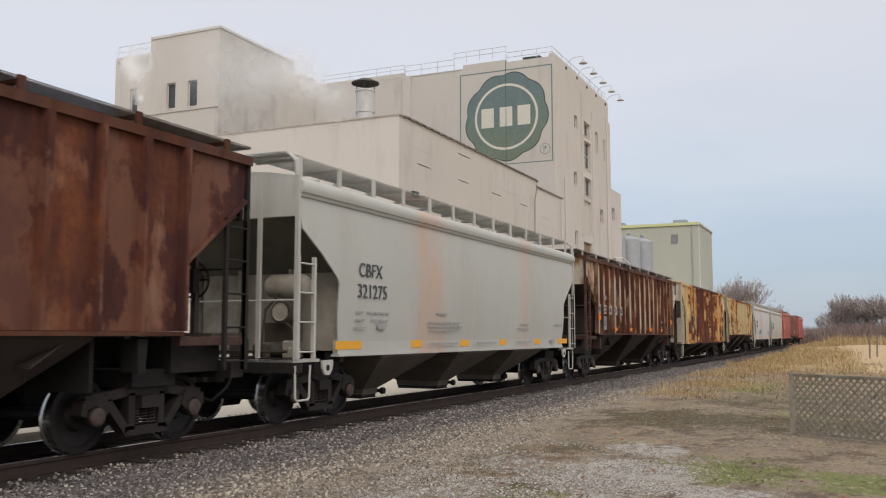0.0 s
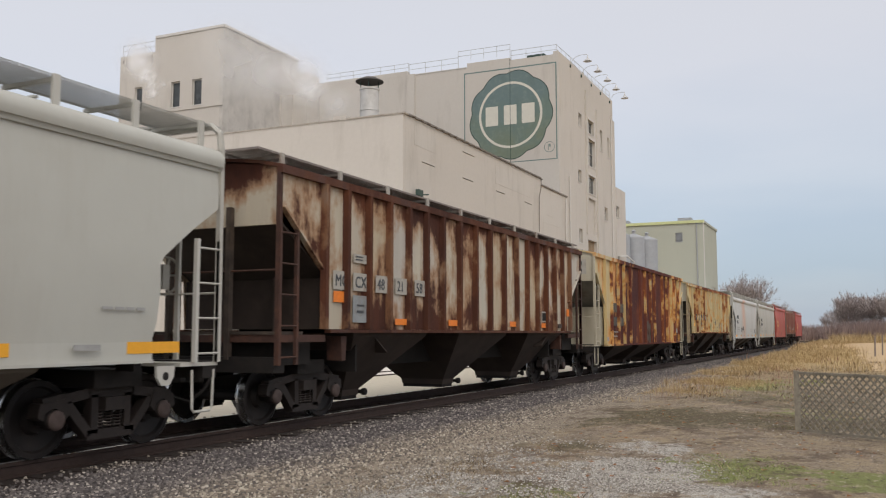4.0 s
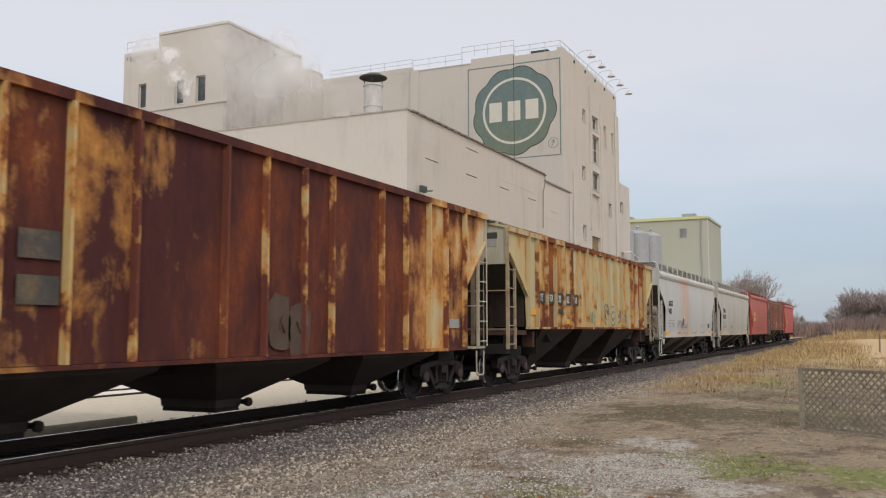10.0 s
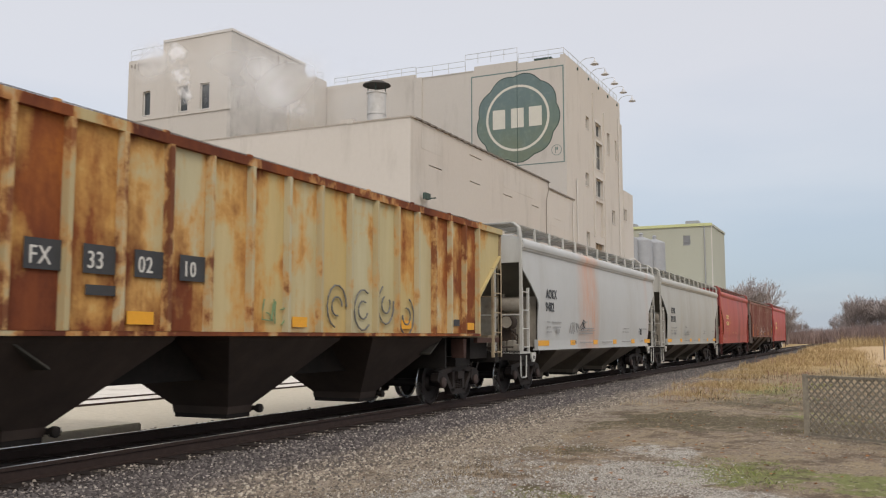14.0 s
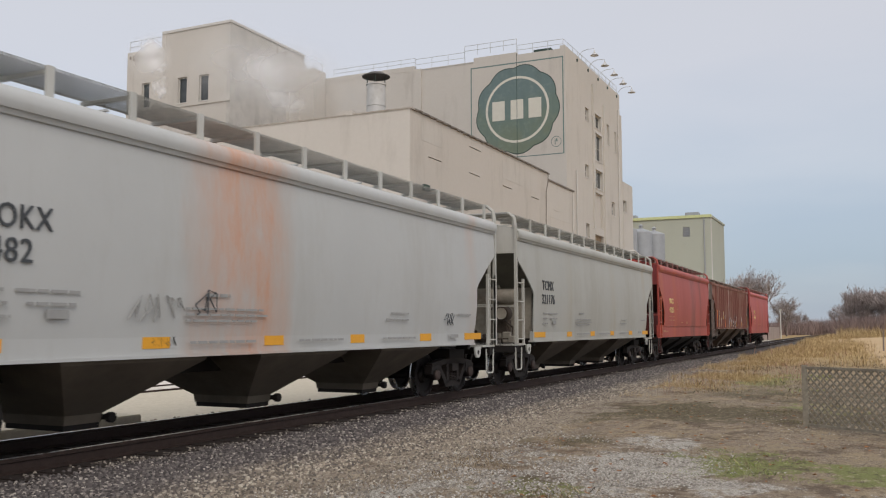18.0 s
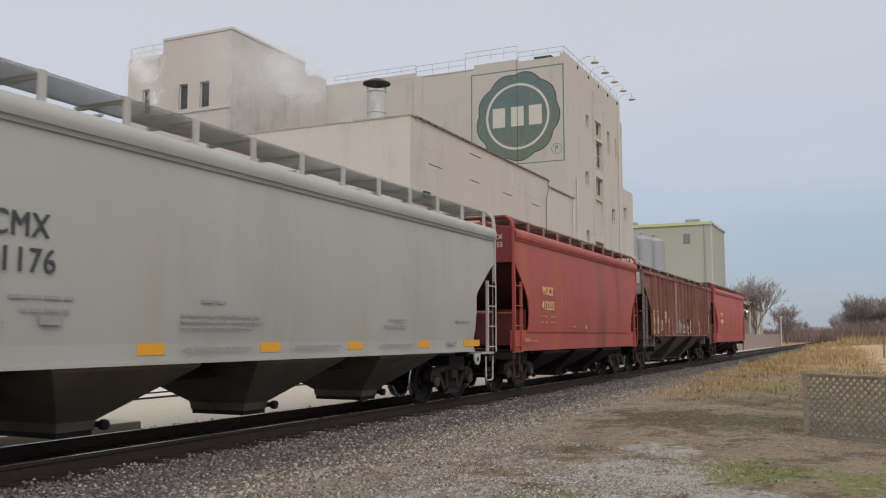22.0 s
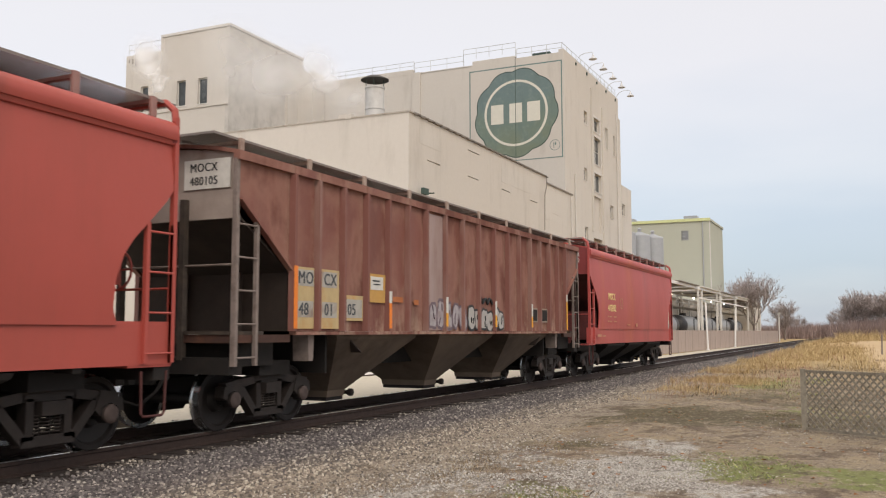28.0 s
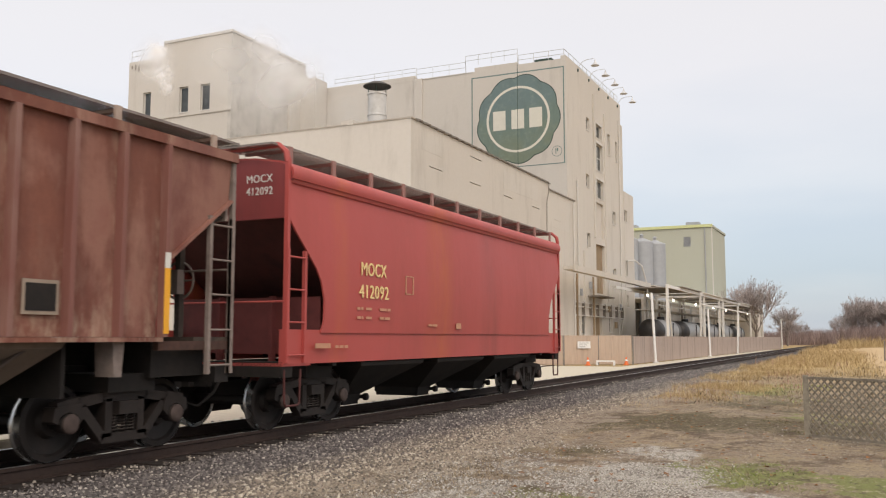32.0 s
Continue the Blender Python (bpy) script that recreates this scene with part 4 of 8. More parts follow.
# ---- the train ----
def smooth_paint(name, base, grime, stains=(), streaks=0.35, rough=0.55):
    """Curved-side paint: faint runs, grime and stains at places along the car: (y, half width, colour, amount)."""
    g = Nodes(name, rough, 0, 0.35)
    p = g.co()
    y = g.axis(p, 1)
    fine = g.noise(p, 9, 6, 0.7)
    runs = g.math("MULTIPLY_ADD", g.noise(p, 0.9, 6, 0.75, (1, 1, 0.14)), 0.6, g.math("MULTIPLY", g.noise(p, 0.45, 4, 0.6, None, (4, 1, 7)), 0.4))
    cloud = g.noise(p, 0.55, 5, 0.6, None, (2, 5, 8))
    col = g.mix(cloud, tuple(c * 0.9 for c in base), tuple(min(1, c * 1.06) for c in base))
    col = g.mix(g.ramp(runs, [(0.48, 0.0), (0.66, streaks)]), col, grime)
    col = g.mix(g.ramp(fine, [(0.62, 0.0), (0.8, 0.25)]), col, grime)
    for yc, w, tint, amount in stains:
        m = g.math("SUBTRACT", 1.0, g.math("DIVIDE", g.math("ABSOLUTE", g.math("SUBTRACT", g.math("MULTIPLY_ADD", g.noise(p, 1.2, 4, 0.6, (1, 1, 0.3)), 0.9, y), yc + 0.45)), w), clamp=True)
        m = g.math("MULTIPLY", g.ramp(m, [(0.0, 0.0), (0.7, amount)]), g.ramp(runs, [(0.3, 0.35), (0.62, 1.0)]))
        m = g.math("MULTIPLY", m, g.ramp(g.noise(p, 0.8, 6, 0.7, (1, 1.6, 0.5), (yc, 3, 1)), [(0.34, 0.15), (0.60, 1.0)]))
        col = g.mix(m, col, tint)
    g.bump(cloud, 0.25, 0.06)
    return g.done(col, g.math("MULTIPLY_ADD", runs, 0.3, rough - 0.15))


RIBS = (-6.98, -6.28, -5.5, -4.71, -3.9, -3.1, -2.3, -1.4, -0.48, 0.43, 1.37, 2.28, 3.09, 3.93, 4.7, 5.48, 6.23, 6.98)
WIDE_RIBS = (-6.99, -6.06, -5.07, -4.17, -3.14, -1.43, -0.5, 0.53, 1.36, 3.08, 4.05, 5.07, 5.9, 6.9)


def rusty_paint(name, panels, ribs, length, rusty, rust=((0.045, 0.018, 0.014), (0.13, 0.042, 0.02), (0.36, 0.13, 0.035)), halo=(0.50, 0.24, 0.06), scale=1.0, seam=0.0, bleed=0.43, soft=0.0, amp=1.0, scuff=None):
    """Flaking paint on ribbed sheets: each panel fades in its own way, rust follows stops (0..1 along the car, amount)."""
    g = Nodes(name, 0.75, 0, 0.25)
    p = g.co()
    y = g.axis(p, 1)
    index, near = 0.0, 9.0
    for c in ribs:
        index = g.math("ADD", index, g.math("GREATER_THAN", y, c))
        near = g.math("MINIMUM", near, g.math("ABSOLUTE", g.math("SUBTRACT", y, c)))
    wn = g.t.nodes.new("ShaderNodeTexWhiteNoise")
    wn.noise_dimensions = "1D"
    g.put(wn.inputs["W"], index)
    r = wn.outputs["Value"]
    fine = g.noise(p, 12, 6, 0.7)
    blot = g.noise(p, 1.15 * scale, 7, 0.6 - soft * 1.6, (1, 1, 0.72), (1, 4, 2), 0.2)
    runs = g.noise(p, 2.6, 6, 0.68, (1, 1, 0.13), (6, 0, 3))
    n = len(panels) - 1
    base = g.ramp(r, [(i / n, c) for i, c in enumerate(panels)])
    base = g.mix(g.ramp(runs, [(0.35, 0.0), (0.75, 0.45)]), base, tuple(c * 0.66 for c in panels[0]))
    where = g.ramp(g.math("MULTIPLY_ADD", y, 1.0 / length, 0.5), [(a, (b + 1) / 2) for a, b in rusty])
    m = g.math("ADD", g.math("MULTIPLY", blot, 0.76), g.math("MULTIPLY", runs, 0.24))
    m = g.math("MULTIPLY_ADD", m, amp, 0.5 - amp / 2)
    m = g.math("ADD", m, g.math("MULTIPLY_ADD", where, 1.0, -0.5))
    m = g.math("ADD", m, g.math("MULTIPLY_ADD", r, 0.14, -0.07))
    m = g.math("ADD", m, g.math("MULTIPLY_ADD", fine, 0.07, -0.035))
    if seam:
        z = g.axis(p, 2)
        m = g.math("ADD", m, g.math("MULTIPLY", g.ramp(g.math("MULTIPLY", z, 0.2), [(0.30, 1.0), (0.42, 0.12), (0.70, 0.0), (0.80, 0.8)]), seam))
        m = g.math("ADD", m, g.math("MULTIPLY", g.ramp(near, [(0.05, 1.0), (0.24, 0.0)]), seam * 0.6))
    tone = g.noise(p, 0.8, 7, 0.7, (1, 1, 0.35), (9, 9, 1))
    dark = g.mix(g.ramp(fine, [(0.35, 0.0), (0.65, 0.5)]), g.ramp(tone, [(0.36, rust[0]), (0.5, rust[1]), (0.66, rust[2])]), rust[1])
    col = g.mix(g.ramp(m, [(bleed, 0.0), (0.50, 0.85)]), base, halo)
    col = g.mix(g.ramp(m, [(0.495 - soft * 0.3, 0.0), (0.56 + soft, 1.0)]), col, dark)
    if scuff:
        low = g.ramp(g.math("MULTIPLY", g.axis(p, 2), 0.2), [(0.30, 1.0), (0.40, 0.25), (0.60, 0.05)])
        rub = g.math("ADD", low, g.math("MULTIPLY", g.ramp(near, [(0.06, 1.0), (0.2, 0.0)]), 0.5), clamp=True)
        chips = g.ramp(g.noise(p, 2.4, 9, 0.75, (1, 1, 0.4), (2, 6, 9)), [(0.47, 0.0), (0.60, 1.0)])
        col = g.mix(g.math("MULTIPLY", g.math("MULTIPLY", chips, rub), scuff[1]), col, scuff[0])
    g.bump(g.math("ADD", blot, fine), 0.35, 0.02)
    return g.done(col, g.ramp(m, [(0.4, 0.55), (0.6, 0.9)]))


# grimy steel, taken darker still to hold the shade underneath the cars
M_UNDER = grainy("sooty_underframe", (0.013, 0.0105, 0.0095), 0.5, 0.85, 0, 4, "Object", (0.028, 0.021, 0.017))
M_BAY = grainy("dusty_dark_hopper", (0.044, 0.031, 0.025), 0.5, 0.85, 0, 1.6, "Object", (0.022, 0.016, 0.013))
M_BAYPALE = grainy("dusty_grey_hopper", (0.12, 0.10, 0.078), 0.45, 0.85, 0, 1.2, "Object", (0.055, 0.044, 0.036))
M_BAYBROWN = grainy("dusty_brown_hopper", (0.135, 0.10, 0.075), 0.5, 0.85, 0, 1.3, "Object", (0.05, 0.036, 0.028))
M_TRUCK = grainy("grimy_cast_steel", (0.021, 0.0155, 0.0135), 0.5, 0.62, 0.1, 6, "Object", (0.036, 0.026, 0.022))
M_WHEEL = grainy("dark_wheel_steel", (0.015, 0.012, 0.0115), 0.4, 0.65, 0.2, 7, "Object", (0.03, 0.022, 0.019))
M_TREAD = grainy("bright_wheel_tread", (0.55, 0.56, 0.57), 0.1, 0.25, 1.0, 12, "Object")


def grating(name, color, pitch=0.055, bar=0.42):
    """Open bar grating: square holes cut by alpha."""
    g = Nodes(name, 0.75, 0.1)
    p = g.co()
    cell = [g.math("FRACT", g.math("DIVIDE", g.axis(p, i), w)) for i, w in ((0, pitch), (1, pitch * 1.6))]
    hole = g.math("MULTIPLY", g.math("GREATER_THAN", cell[0], bar), g.math("GREATER_THAN", cell[1], bar * 0.8))
    g.put(g.b.inputs["Alpha"], g.math("SUBTRACT", 1.0, hole))
    n = g.noise(p, 8, 4)
    return g.done(g.mix(n, tuple(c * 0.6 for c in color), tuple(c * 1.4 for c in color)))


M_GRATE = grating("galvanised_grating", (0.40, 0.40, 0.38), 0.032, 0.42)
M_RUSTGRATE = grating("rusty_dark_grating", (0.22, 0.19, 0.175), 0.03, 0.45)
# slope sheets: the shade below the end overhang is put into these colours
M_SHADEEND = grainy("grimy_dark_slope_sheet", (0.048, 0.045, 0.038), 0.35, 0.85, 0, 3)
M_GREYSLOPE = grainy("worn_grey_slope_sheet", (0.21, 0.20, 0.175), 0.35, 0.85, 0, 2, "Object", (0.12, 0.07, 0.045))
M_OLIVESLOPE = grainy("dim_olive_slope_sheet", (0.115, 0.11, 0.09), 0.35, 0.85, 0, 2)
M_ENDGRIME = grainy("sooty_grey_end_plate", (0.33, 0.30, 0.25), 0.45, 0.85, 0, 2, "Object", (0.12, 0.08, 0.055))
# red cars' slope sheets, with the hollow's shade mixed into the red; also their steps
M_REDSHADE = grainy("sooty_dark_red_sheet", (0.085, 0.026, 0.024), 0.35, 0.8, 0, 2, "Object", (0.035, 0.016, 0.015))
M_RUSTGEAR = grainy("dark_rusted_ironwork", (0.06, 0.03, 0.023), 0.4, 0.8, 0, 6, "Object", (0.12, 0.05, 0.03))
M_GRIMYIRON = grainy("grimy_brown_ironwork", (0.055, 0.042, 0.034), 0.5, 0.8, 0.1, 5, "Object", (0.12, 0.085, 0.06))
M_INK = grainy("black_lettering", (0.03, 0.032, 0.035), 0.2, 0.6)
M_FAINT = grainy("faded_grey_lettering", (0.33, 0.33, 0.325), 0.2, 0.7)
M_GREYINK = grainy("weathered_slate_lettering", (0.065, 0.072, 0.08), 0.3, 0.65)
M_YELLOW = grainy("amber_reflector", (0.80, 0.38, 0.03), 0.1, 0.5, 0, 14)
M_ORANGEMARK = grainy("orange_reflector", (0.80, 0.22, 0.03), 0.15, 0.55, 0, 14)
M_STRAWPAINT = grainy("pale_yellow_lettering", (0.80, 0.62, 0.30), 0.12, 0.6, 0, 10)
M_CHALK = grainy("chalk_white_paint", (0.62, 0.61, 0.57), 0.2, 0.75, 0, 8)
M_CHALKDIM = grainy("rust_stained_chalk_paint", (0.40, 0.38, 0.34), 0.25, 0.75, 0, 5, "Object", (0.2, 0.1, 0.06))
M_SLATEPATCH = grainy("blue_grey_patch", (0.05, 0.052, 0.056), 0.25, 0.7, 0, 9)
M_SILVERTAG = grainy("silver_spray_paint", (0.44, 0.42, 0.40), 0.2, 0.6, 0.2, 8)


def wheelset_mesh():
    bm = B()
    turn(bm, [(0.08, -1.0), (0.085, -0.8), (0.085, 0.8), (0.08, 1.0)], (0, 0, 0), "x", 12)
    for s in (-1, 1):
        turn(bm, [(0.15, 0.66 * s), (0.16, 0.70 * s), (0.36, 0.735 * s), (0.39, 0.68 * s), (0.462, 0.685 * s), (0.456, 0.83 * s), (0.39, 0.835 * s), (0.365, 0.79 * s), (0.19, 0.76 * s), (0.155, 0.84 * s), (0.085, 0.845 * s)], (0, 0, 0), "x", 36)
        turn(bm, [(0.02, 0.97 * s), (0.12, 0.98 * s), (0.12, 1.10 * s), (0.085, 1.13 * s), (0.02, 1.135 * s)], (0, 0, 0), "x", 14)
        for k in range(3):
            a = k * math.tau / 3
            turn(bm, [(0.022, 1.12 * s), (0.022, 1.155 * s)], (0, 0.055 * math.cos(a), 0.055 * math.sin(a)), "x", 6)
    return finish(bm, "wheelset", M_WHEEL, 35)


def tread_mesh():
    """The worn running surface of one wheel."""
    bm = loft(B(), [[(x, r * math.cos(k * math.tau / 48), r * math.sin(k * math.tau / 48)) for k in range(48)] for x, r in ((-0.075, 0.40), (-0.075, 0.482), (-0.05, 0.484), (-0.04, 0.466), (0.074, 0.461))], caps=False)
    return finish(bm, "tread", M_TREAD, 35)


WHEELSET, TREAD = wheelset_mesh(), tread_mesh()


def side_frame_mesh():
    bm = B()
    # chords and struts around the open windows of the casting
    for p, q, w in (((-1.05, 0.64), (-0.72, 0.69), 0.15), ((-0.74, 0.69), (-0.35, 0.745), 0.12), ((-0.37, 0.745), (0.37, 0.745), 0.12), ((0.35, 0.745), (0.74, 0.69), 0.12), ((0.72, 0.69), (1.05, 0.64), 0.15),
                    ((-0.70, 0.64), (-0.34, 0.24), 0.12), ((0.70, 0.64), (0.34, 0.24), 0.12), ((-0.38, 0.235), (0.38, 0.235), 0.12), ((-0.27, 0.25), (-0.27, 0.72), 0.11), ((0.27, 0.25), (0.27, 0.72), 0.11)):
        beam(bm, (0, *p), (0, *q), 0.15, w, (0, 0, 1) if abs(p[0] - q[0]) > 0.05 else (0, 1, 0))
    for s in (-1, 1):
        prism(bm, [(s * 0.66, 0.52), (s * 0.72, 0.70), (s * 1.10, 0.66), (s * 1.13, 0.50), (s * 1.04, 0.46), (s * 1.02, 0.55), (s * 0.90, 0.60), (s * 0.77, 0.55), (s * 0.75, 0.44)], "x", -0.09, 0.09)
    return finish(bm, "side_frame", M_TRUCK, 40)


def spring_mesh():
    pts = [(0.075 * math.cos(a * 1.25), 0.06 * math.sin(a * 1.25), 0.29 + 0.23 * a / 30) for a in range(31)]
    return finish(tube(B(), pts, 0.014, 5), "spring", M_TRUCK)


AXLE_CAP = finish(turn(B(), [(0.115, -0.02), (0.12, 0.01), (0.10, 0.03), (0.06, 0.034), (0.02, 0.034)], (0, 0, 0), "x", 16), "axle_cap", grainy("worn_bearing_cap", (0.075, 0.053, 0.047), 0.4, 0.7, 0.1, 9, "Object", (0.05, 0.036, 0.03)), 40)
SIDE_FRAME, SPRINGS = side_frame_mesh(), spring_mesh()
ROLLING = []


def truck(car, yc):
    bm = B()
    loft(bm, [[(x, yc - w, z0), (x, yc + w, z0), (x, yc + w, z1), (x, yc - w, z1)] for x, w, z0, z1 in ((-1.16, 0.16, 0.52, 0.68), (-0.7, 0.2, 0.45, 0.72), (0, 0.22, 0.4, 0.78), (0.7, 0.2, 0.45, 0.72), (1.16, 0.16, 0.52, 0.68))])
    t = part("truck", bm, M_TRUCK, car, "grimy cast-steel freight truck")
    for s in (-1, 1):
        o = new("side_frame", SIDE_FRAME)
        o.parent, o.location = t, (s * 1.02, yc, 0)
        for yy in (-0.15, 0, 0.15):
            o = new("spring", SPRINGS)
            o.parent, o.location = t, (s * 1.02, yc + yy, 0)
        o = new("wheelset", WHEELSET)
        o.parent, o.location = t, (0, yc + s * 0.89, 0.46)
        for w in (-1, 1):
            e = new("tread", TREAD)
            e.parent, e.matrix_basis = t, pose(w * 0.757, yc + s * 0.89, 0.46, 0, 0, 0 if w > 0 else 180)
        ROLLING.append(o)
        for w in (-1, 1):
            e = new("axle_cap", AXLE_CAP)
            e.parent, e.matrix_basis = t, pose(w * 1.136, yc + s * 0.89, 0.46, 0, 0, 0 if w > 0 else 180)
        part("brake_beam", beam(B(), (-0.7, yc + s * 0.35, 0.38), (0.7, yc + s * 0.35, 0.38), 0.09), M_TRUCK, t)


def draft_gear(car, L, s):
    """End sill, coupler and hose at one end; s is the end's sign."""
    e = s * L / 2
    part("end_sill", box(B(), -1.5, 1.5, *sorted((e - s * 0.28, e)), 0.86, 1.1), M_UNDER, car)
    bm = box(B(), -0.17, 0.17, *sorted((e, e + s * 0.12)), 0.70, 1.05)
    box(bm, -0.07, 0.07, *sorted((e + s * 0.12, e + s * 0.45)), 0.78, 0.92)
    prism(bm, [(-0.14, e + s * 0.42), (0.16, e + s * 0.42), (0.18, e + s * 0.56), (0.06, e + s * 0.60), (0.04, e + s * 0.72), (-0.10, e + s * 0.70), (-0.16, e + s * 0.58)], "z", 0.72, 1.0)
    part("coupler", bm, M_UNDER, car, "rusty black knuckle coupler")
    part("air_hose", tube(B(), [(0.35, e, 0.85), (0.36, e + s * 0.2, 0.62), (0.25, e + s * 0.42, 0.42), (0.1, e + s * 0.6, 0.5)], 0.025, 6), M_UNDER, car)


def ladder(car, x, y0, y1, z0, z1, material, stile=0.06, name="ladder"):
    """Two stiles and evenly spaced rungs in the plane x, from y0 to y1."""
    n = round((z1 - z0 - 0.24) / 0.52) + 1
    bm = B()
    for y in (y0, y1):
        box(bm, x - 0.02, x + 0.04, y - stile / 2, y + stile / 2, z0, z1)
    lad = part(name, bm, material, car)
    for i in range(n):
        z = z0 + 0.12 + (z1 - z0 - 0.24) * i / max(1, n - 1)
        part("rung", tube(B(), [(x + 0.03, y0, z), (x + 0.03, y1, z)], 0.016, 6), material, lad)
    return lad


def stirrup(car, x, y0, y1, material, low=0.42, high=0.98):
    bm = B()
    tube(bm, [(x, y0, high), (x, y0 + 0.02, low + 0.04), (x, y0 + 0.06, low), (x, y1 - 0.06, low), (x, y1 - 0.02, low + 0.04), (x, y1, high)], 0.019, 6)
    part("sill_step", bm, material, car)


def hoppers(car, L, top, pitch, half, material, low=0.26, side=1.5, off=0.0):
    """Three tapered discharge bays with outlet gates, the ridges between them and the centre sill."""
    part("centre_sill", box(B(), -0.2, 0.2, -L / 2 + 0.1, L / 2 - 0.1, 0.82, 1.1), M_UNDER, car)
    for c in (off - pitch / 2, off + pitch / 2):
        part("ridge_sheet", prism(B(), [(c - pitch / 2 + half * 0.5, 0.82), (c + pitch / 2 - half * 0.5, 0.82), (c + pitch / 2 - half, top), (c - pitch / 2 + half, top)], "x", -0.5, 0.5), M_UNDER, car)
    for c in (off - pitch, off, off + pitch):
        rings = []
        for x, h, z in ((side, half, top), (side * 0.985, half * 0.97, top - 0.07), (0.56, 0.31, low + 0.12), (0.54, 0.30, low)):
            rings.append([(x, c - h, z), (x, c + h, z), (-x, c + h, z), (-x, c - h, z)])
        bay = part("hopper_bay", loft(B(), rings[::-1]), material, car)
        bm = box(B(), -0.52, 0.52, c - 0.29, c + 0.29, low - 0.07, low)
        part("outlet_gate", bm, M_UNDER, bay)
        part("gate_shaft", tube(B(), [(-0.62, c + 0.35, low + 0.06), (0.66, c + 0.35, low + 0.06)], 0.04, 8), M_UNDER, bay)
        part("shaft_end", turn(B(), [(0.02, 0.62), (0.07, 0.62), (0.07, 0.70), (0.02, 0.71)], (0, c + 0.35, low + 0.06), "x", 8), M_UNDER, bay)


def slopes(car, L, material, ztop, zlow, inset, y_in=0.3, half=1.46, bulk=None, zbulk=1.2, tbulk=2.38, in_bulk=1.25):
    for s in (-1, 1):
        a, b = s * (L / 2 - y_in), s * (L / 2 - inset - 0.4)
        bm = loft(B(), [[(x, a, ztop), (x, a + -s * 0.05, ztop + 0.02), (x, b, zlow + 0.03), (x, b, zlow)] for x in (-half, half)])
        part("slope_sheet", bm, material, car)
        if bulk:
            k = s * (L / 2 - in_bulk)
            part("bulkhead", box(B(), -half, half, *sorted((k, k - s * 0.03)), zbulk, tbulk), bulk, car, "upright end bulkhead plate")
            for x in (-0.55, 0.55):
                part("stiffener", box(B(), x - 0.03, x + 0.03, *sorted((k, k + s * 0.12)), 1.08, tbulk + 0.02), bulk, car)


def skin(rows, x_of, side, thick=0.03):
    """A sheet of levels (z, y0, y1) bent to x_of(z)."""
    rings = []
    for z, y0, y1 in rows:
        x = x_of(z)
        n = 9
        ys = [y0 + (y1 - y0) * k / (n - 1) for k in range(n)]
        rings.append([(side * x, y, z) for y in ys] + [(side * (x - thick), y, z) for y in ys[::-1]])
    return loft(B(), rings)


def running_board(car, L, z, roof_z, post_x, board, material, gap=1.28, over=0.35):
    """Two walkways beside the hatches on short posts, joined by crosswise steps at the ends."""
    for s in (-1, 1):
        w = part("running_board", box(B(), *sorted((s * 0.55, s * (post_x - 0.02))), -L / 2 - over + 0.2, L / 2 + over - 0.2, z - 0.035, z), board, car, "expanded-metal walkway")
        n = round((L - 0.6) / gap)
        for i in range(n + 1):
            y = -L / 2 + 0.3 + (L - 0.6) * i / n
            bm = box(B(), *sorted((s * (post_x - 0.02), s * (post_x + 0.02))), y - 0.05, y + 0.05, roof_z, z)
            box(bm, *sorted((s * 0.5, s * (post_x - 0.02))), y - 0.03, y + 0.03, z - 0.085, z - 0.036)
            part("bracket", bm, material, w)
    for s in (-1, 1):
        e = s * (L / 2 + over - 0.2)
        part("crossover_board", box(B(), -0.55, 0.55, *sorted((e - s * 0.5, e)), z - 0.035, z), board, car)


def hatches(car, L, z, material, n=6):
    run = (L - 2.4) / n
    for i in range(n):
        y = -L / 2 + 1.2 + run * i
        bm = prism(B(), [(-0.42, z - 0.1), (0.42, z - 0.1), (0.42, z + 0.05), (0.3, z + 0.11), (-0.3, z + 0.11), (-0.42, z + 0.05)], "y", y + 0.04, y + run - 0.04)
        h = part("roof_hatch", bm, material, car)
        part("hatch_bar", box(B(), -0.48, 0.48, y + run * 0.5 - 0.03, y + run * 0.5 + 0.03, z + 0.11, z + 0.14), material, h)


def write_side(car, text, y, z, size, material, x=1.61, wide=0.85, label=""):
    part("lettering", shift(letters(text, size, wide), x, y, z), material, car, label)


def bars(car, rows, material, x=1.6, name="faded_lettering"):
    """Lines of writing too small to read: (y0, y1, z, height)."""
    r = random.Random(len(rows))
    for y0, y1, z, h in rows:
        bm, y = B(), y0
        h = h * 0.75 if h < 0.07 else h
        while y < y1 - 0.02:
            w = min(r.uniform(0.08, 0.26) if h < 0.07 else 9, y1 - y)
            box(bm, x, x + 0.006, y, y + w, z, z + h)
            y += w + 0.035
        part(name, bm, material, car)


def scrawl(car, y, z, size, material, seed, x=1.606, n=5):
    """A spray-painted scrawl of looping lines."""
    r = random.Random(seed)
    for k in range(n):
        c = y + size * 0.55 * k
        pts = [(x, c + size * r.uniform(-0.35, 0.35), z + size * r.uniform(0, 1)) for _ in range(6)]
        part("spray_tag", tube(B(), pts, size * 0.028, 5), material, car, "spray-painted scrawl")


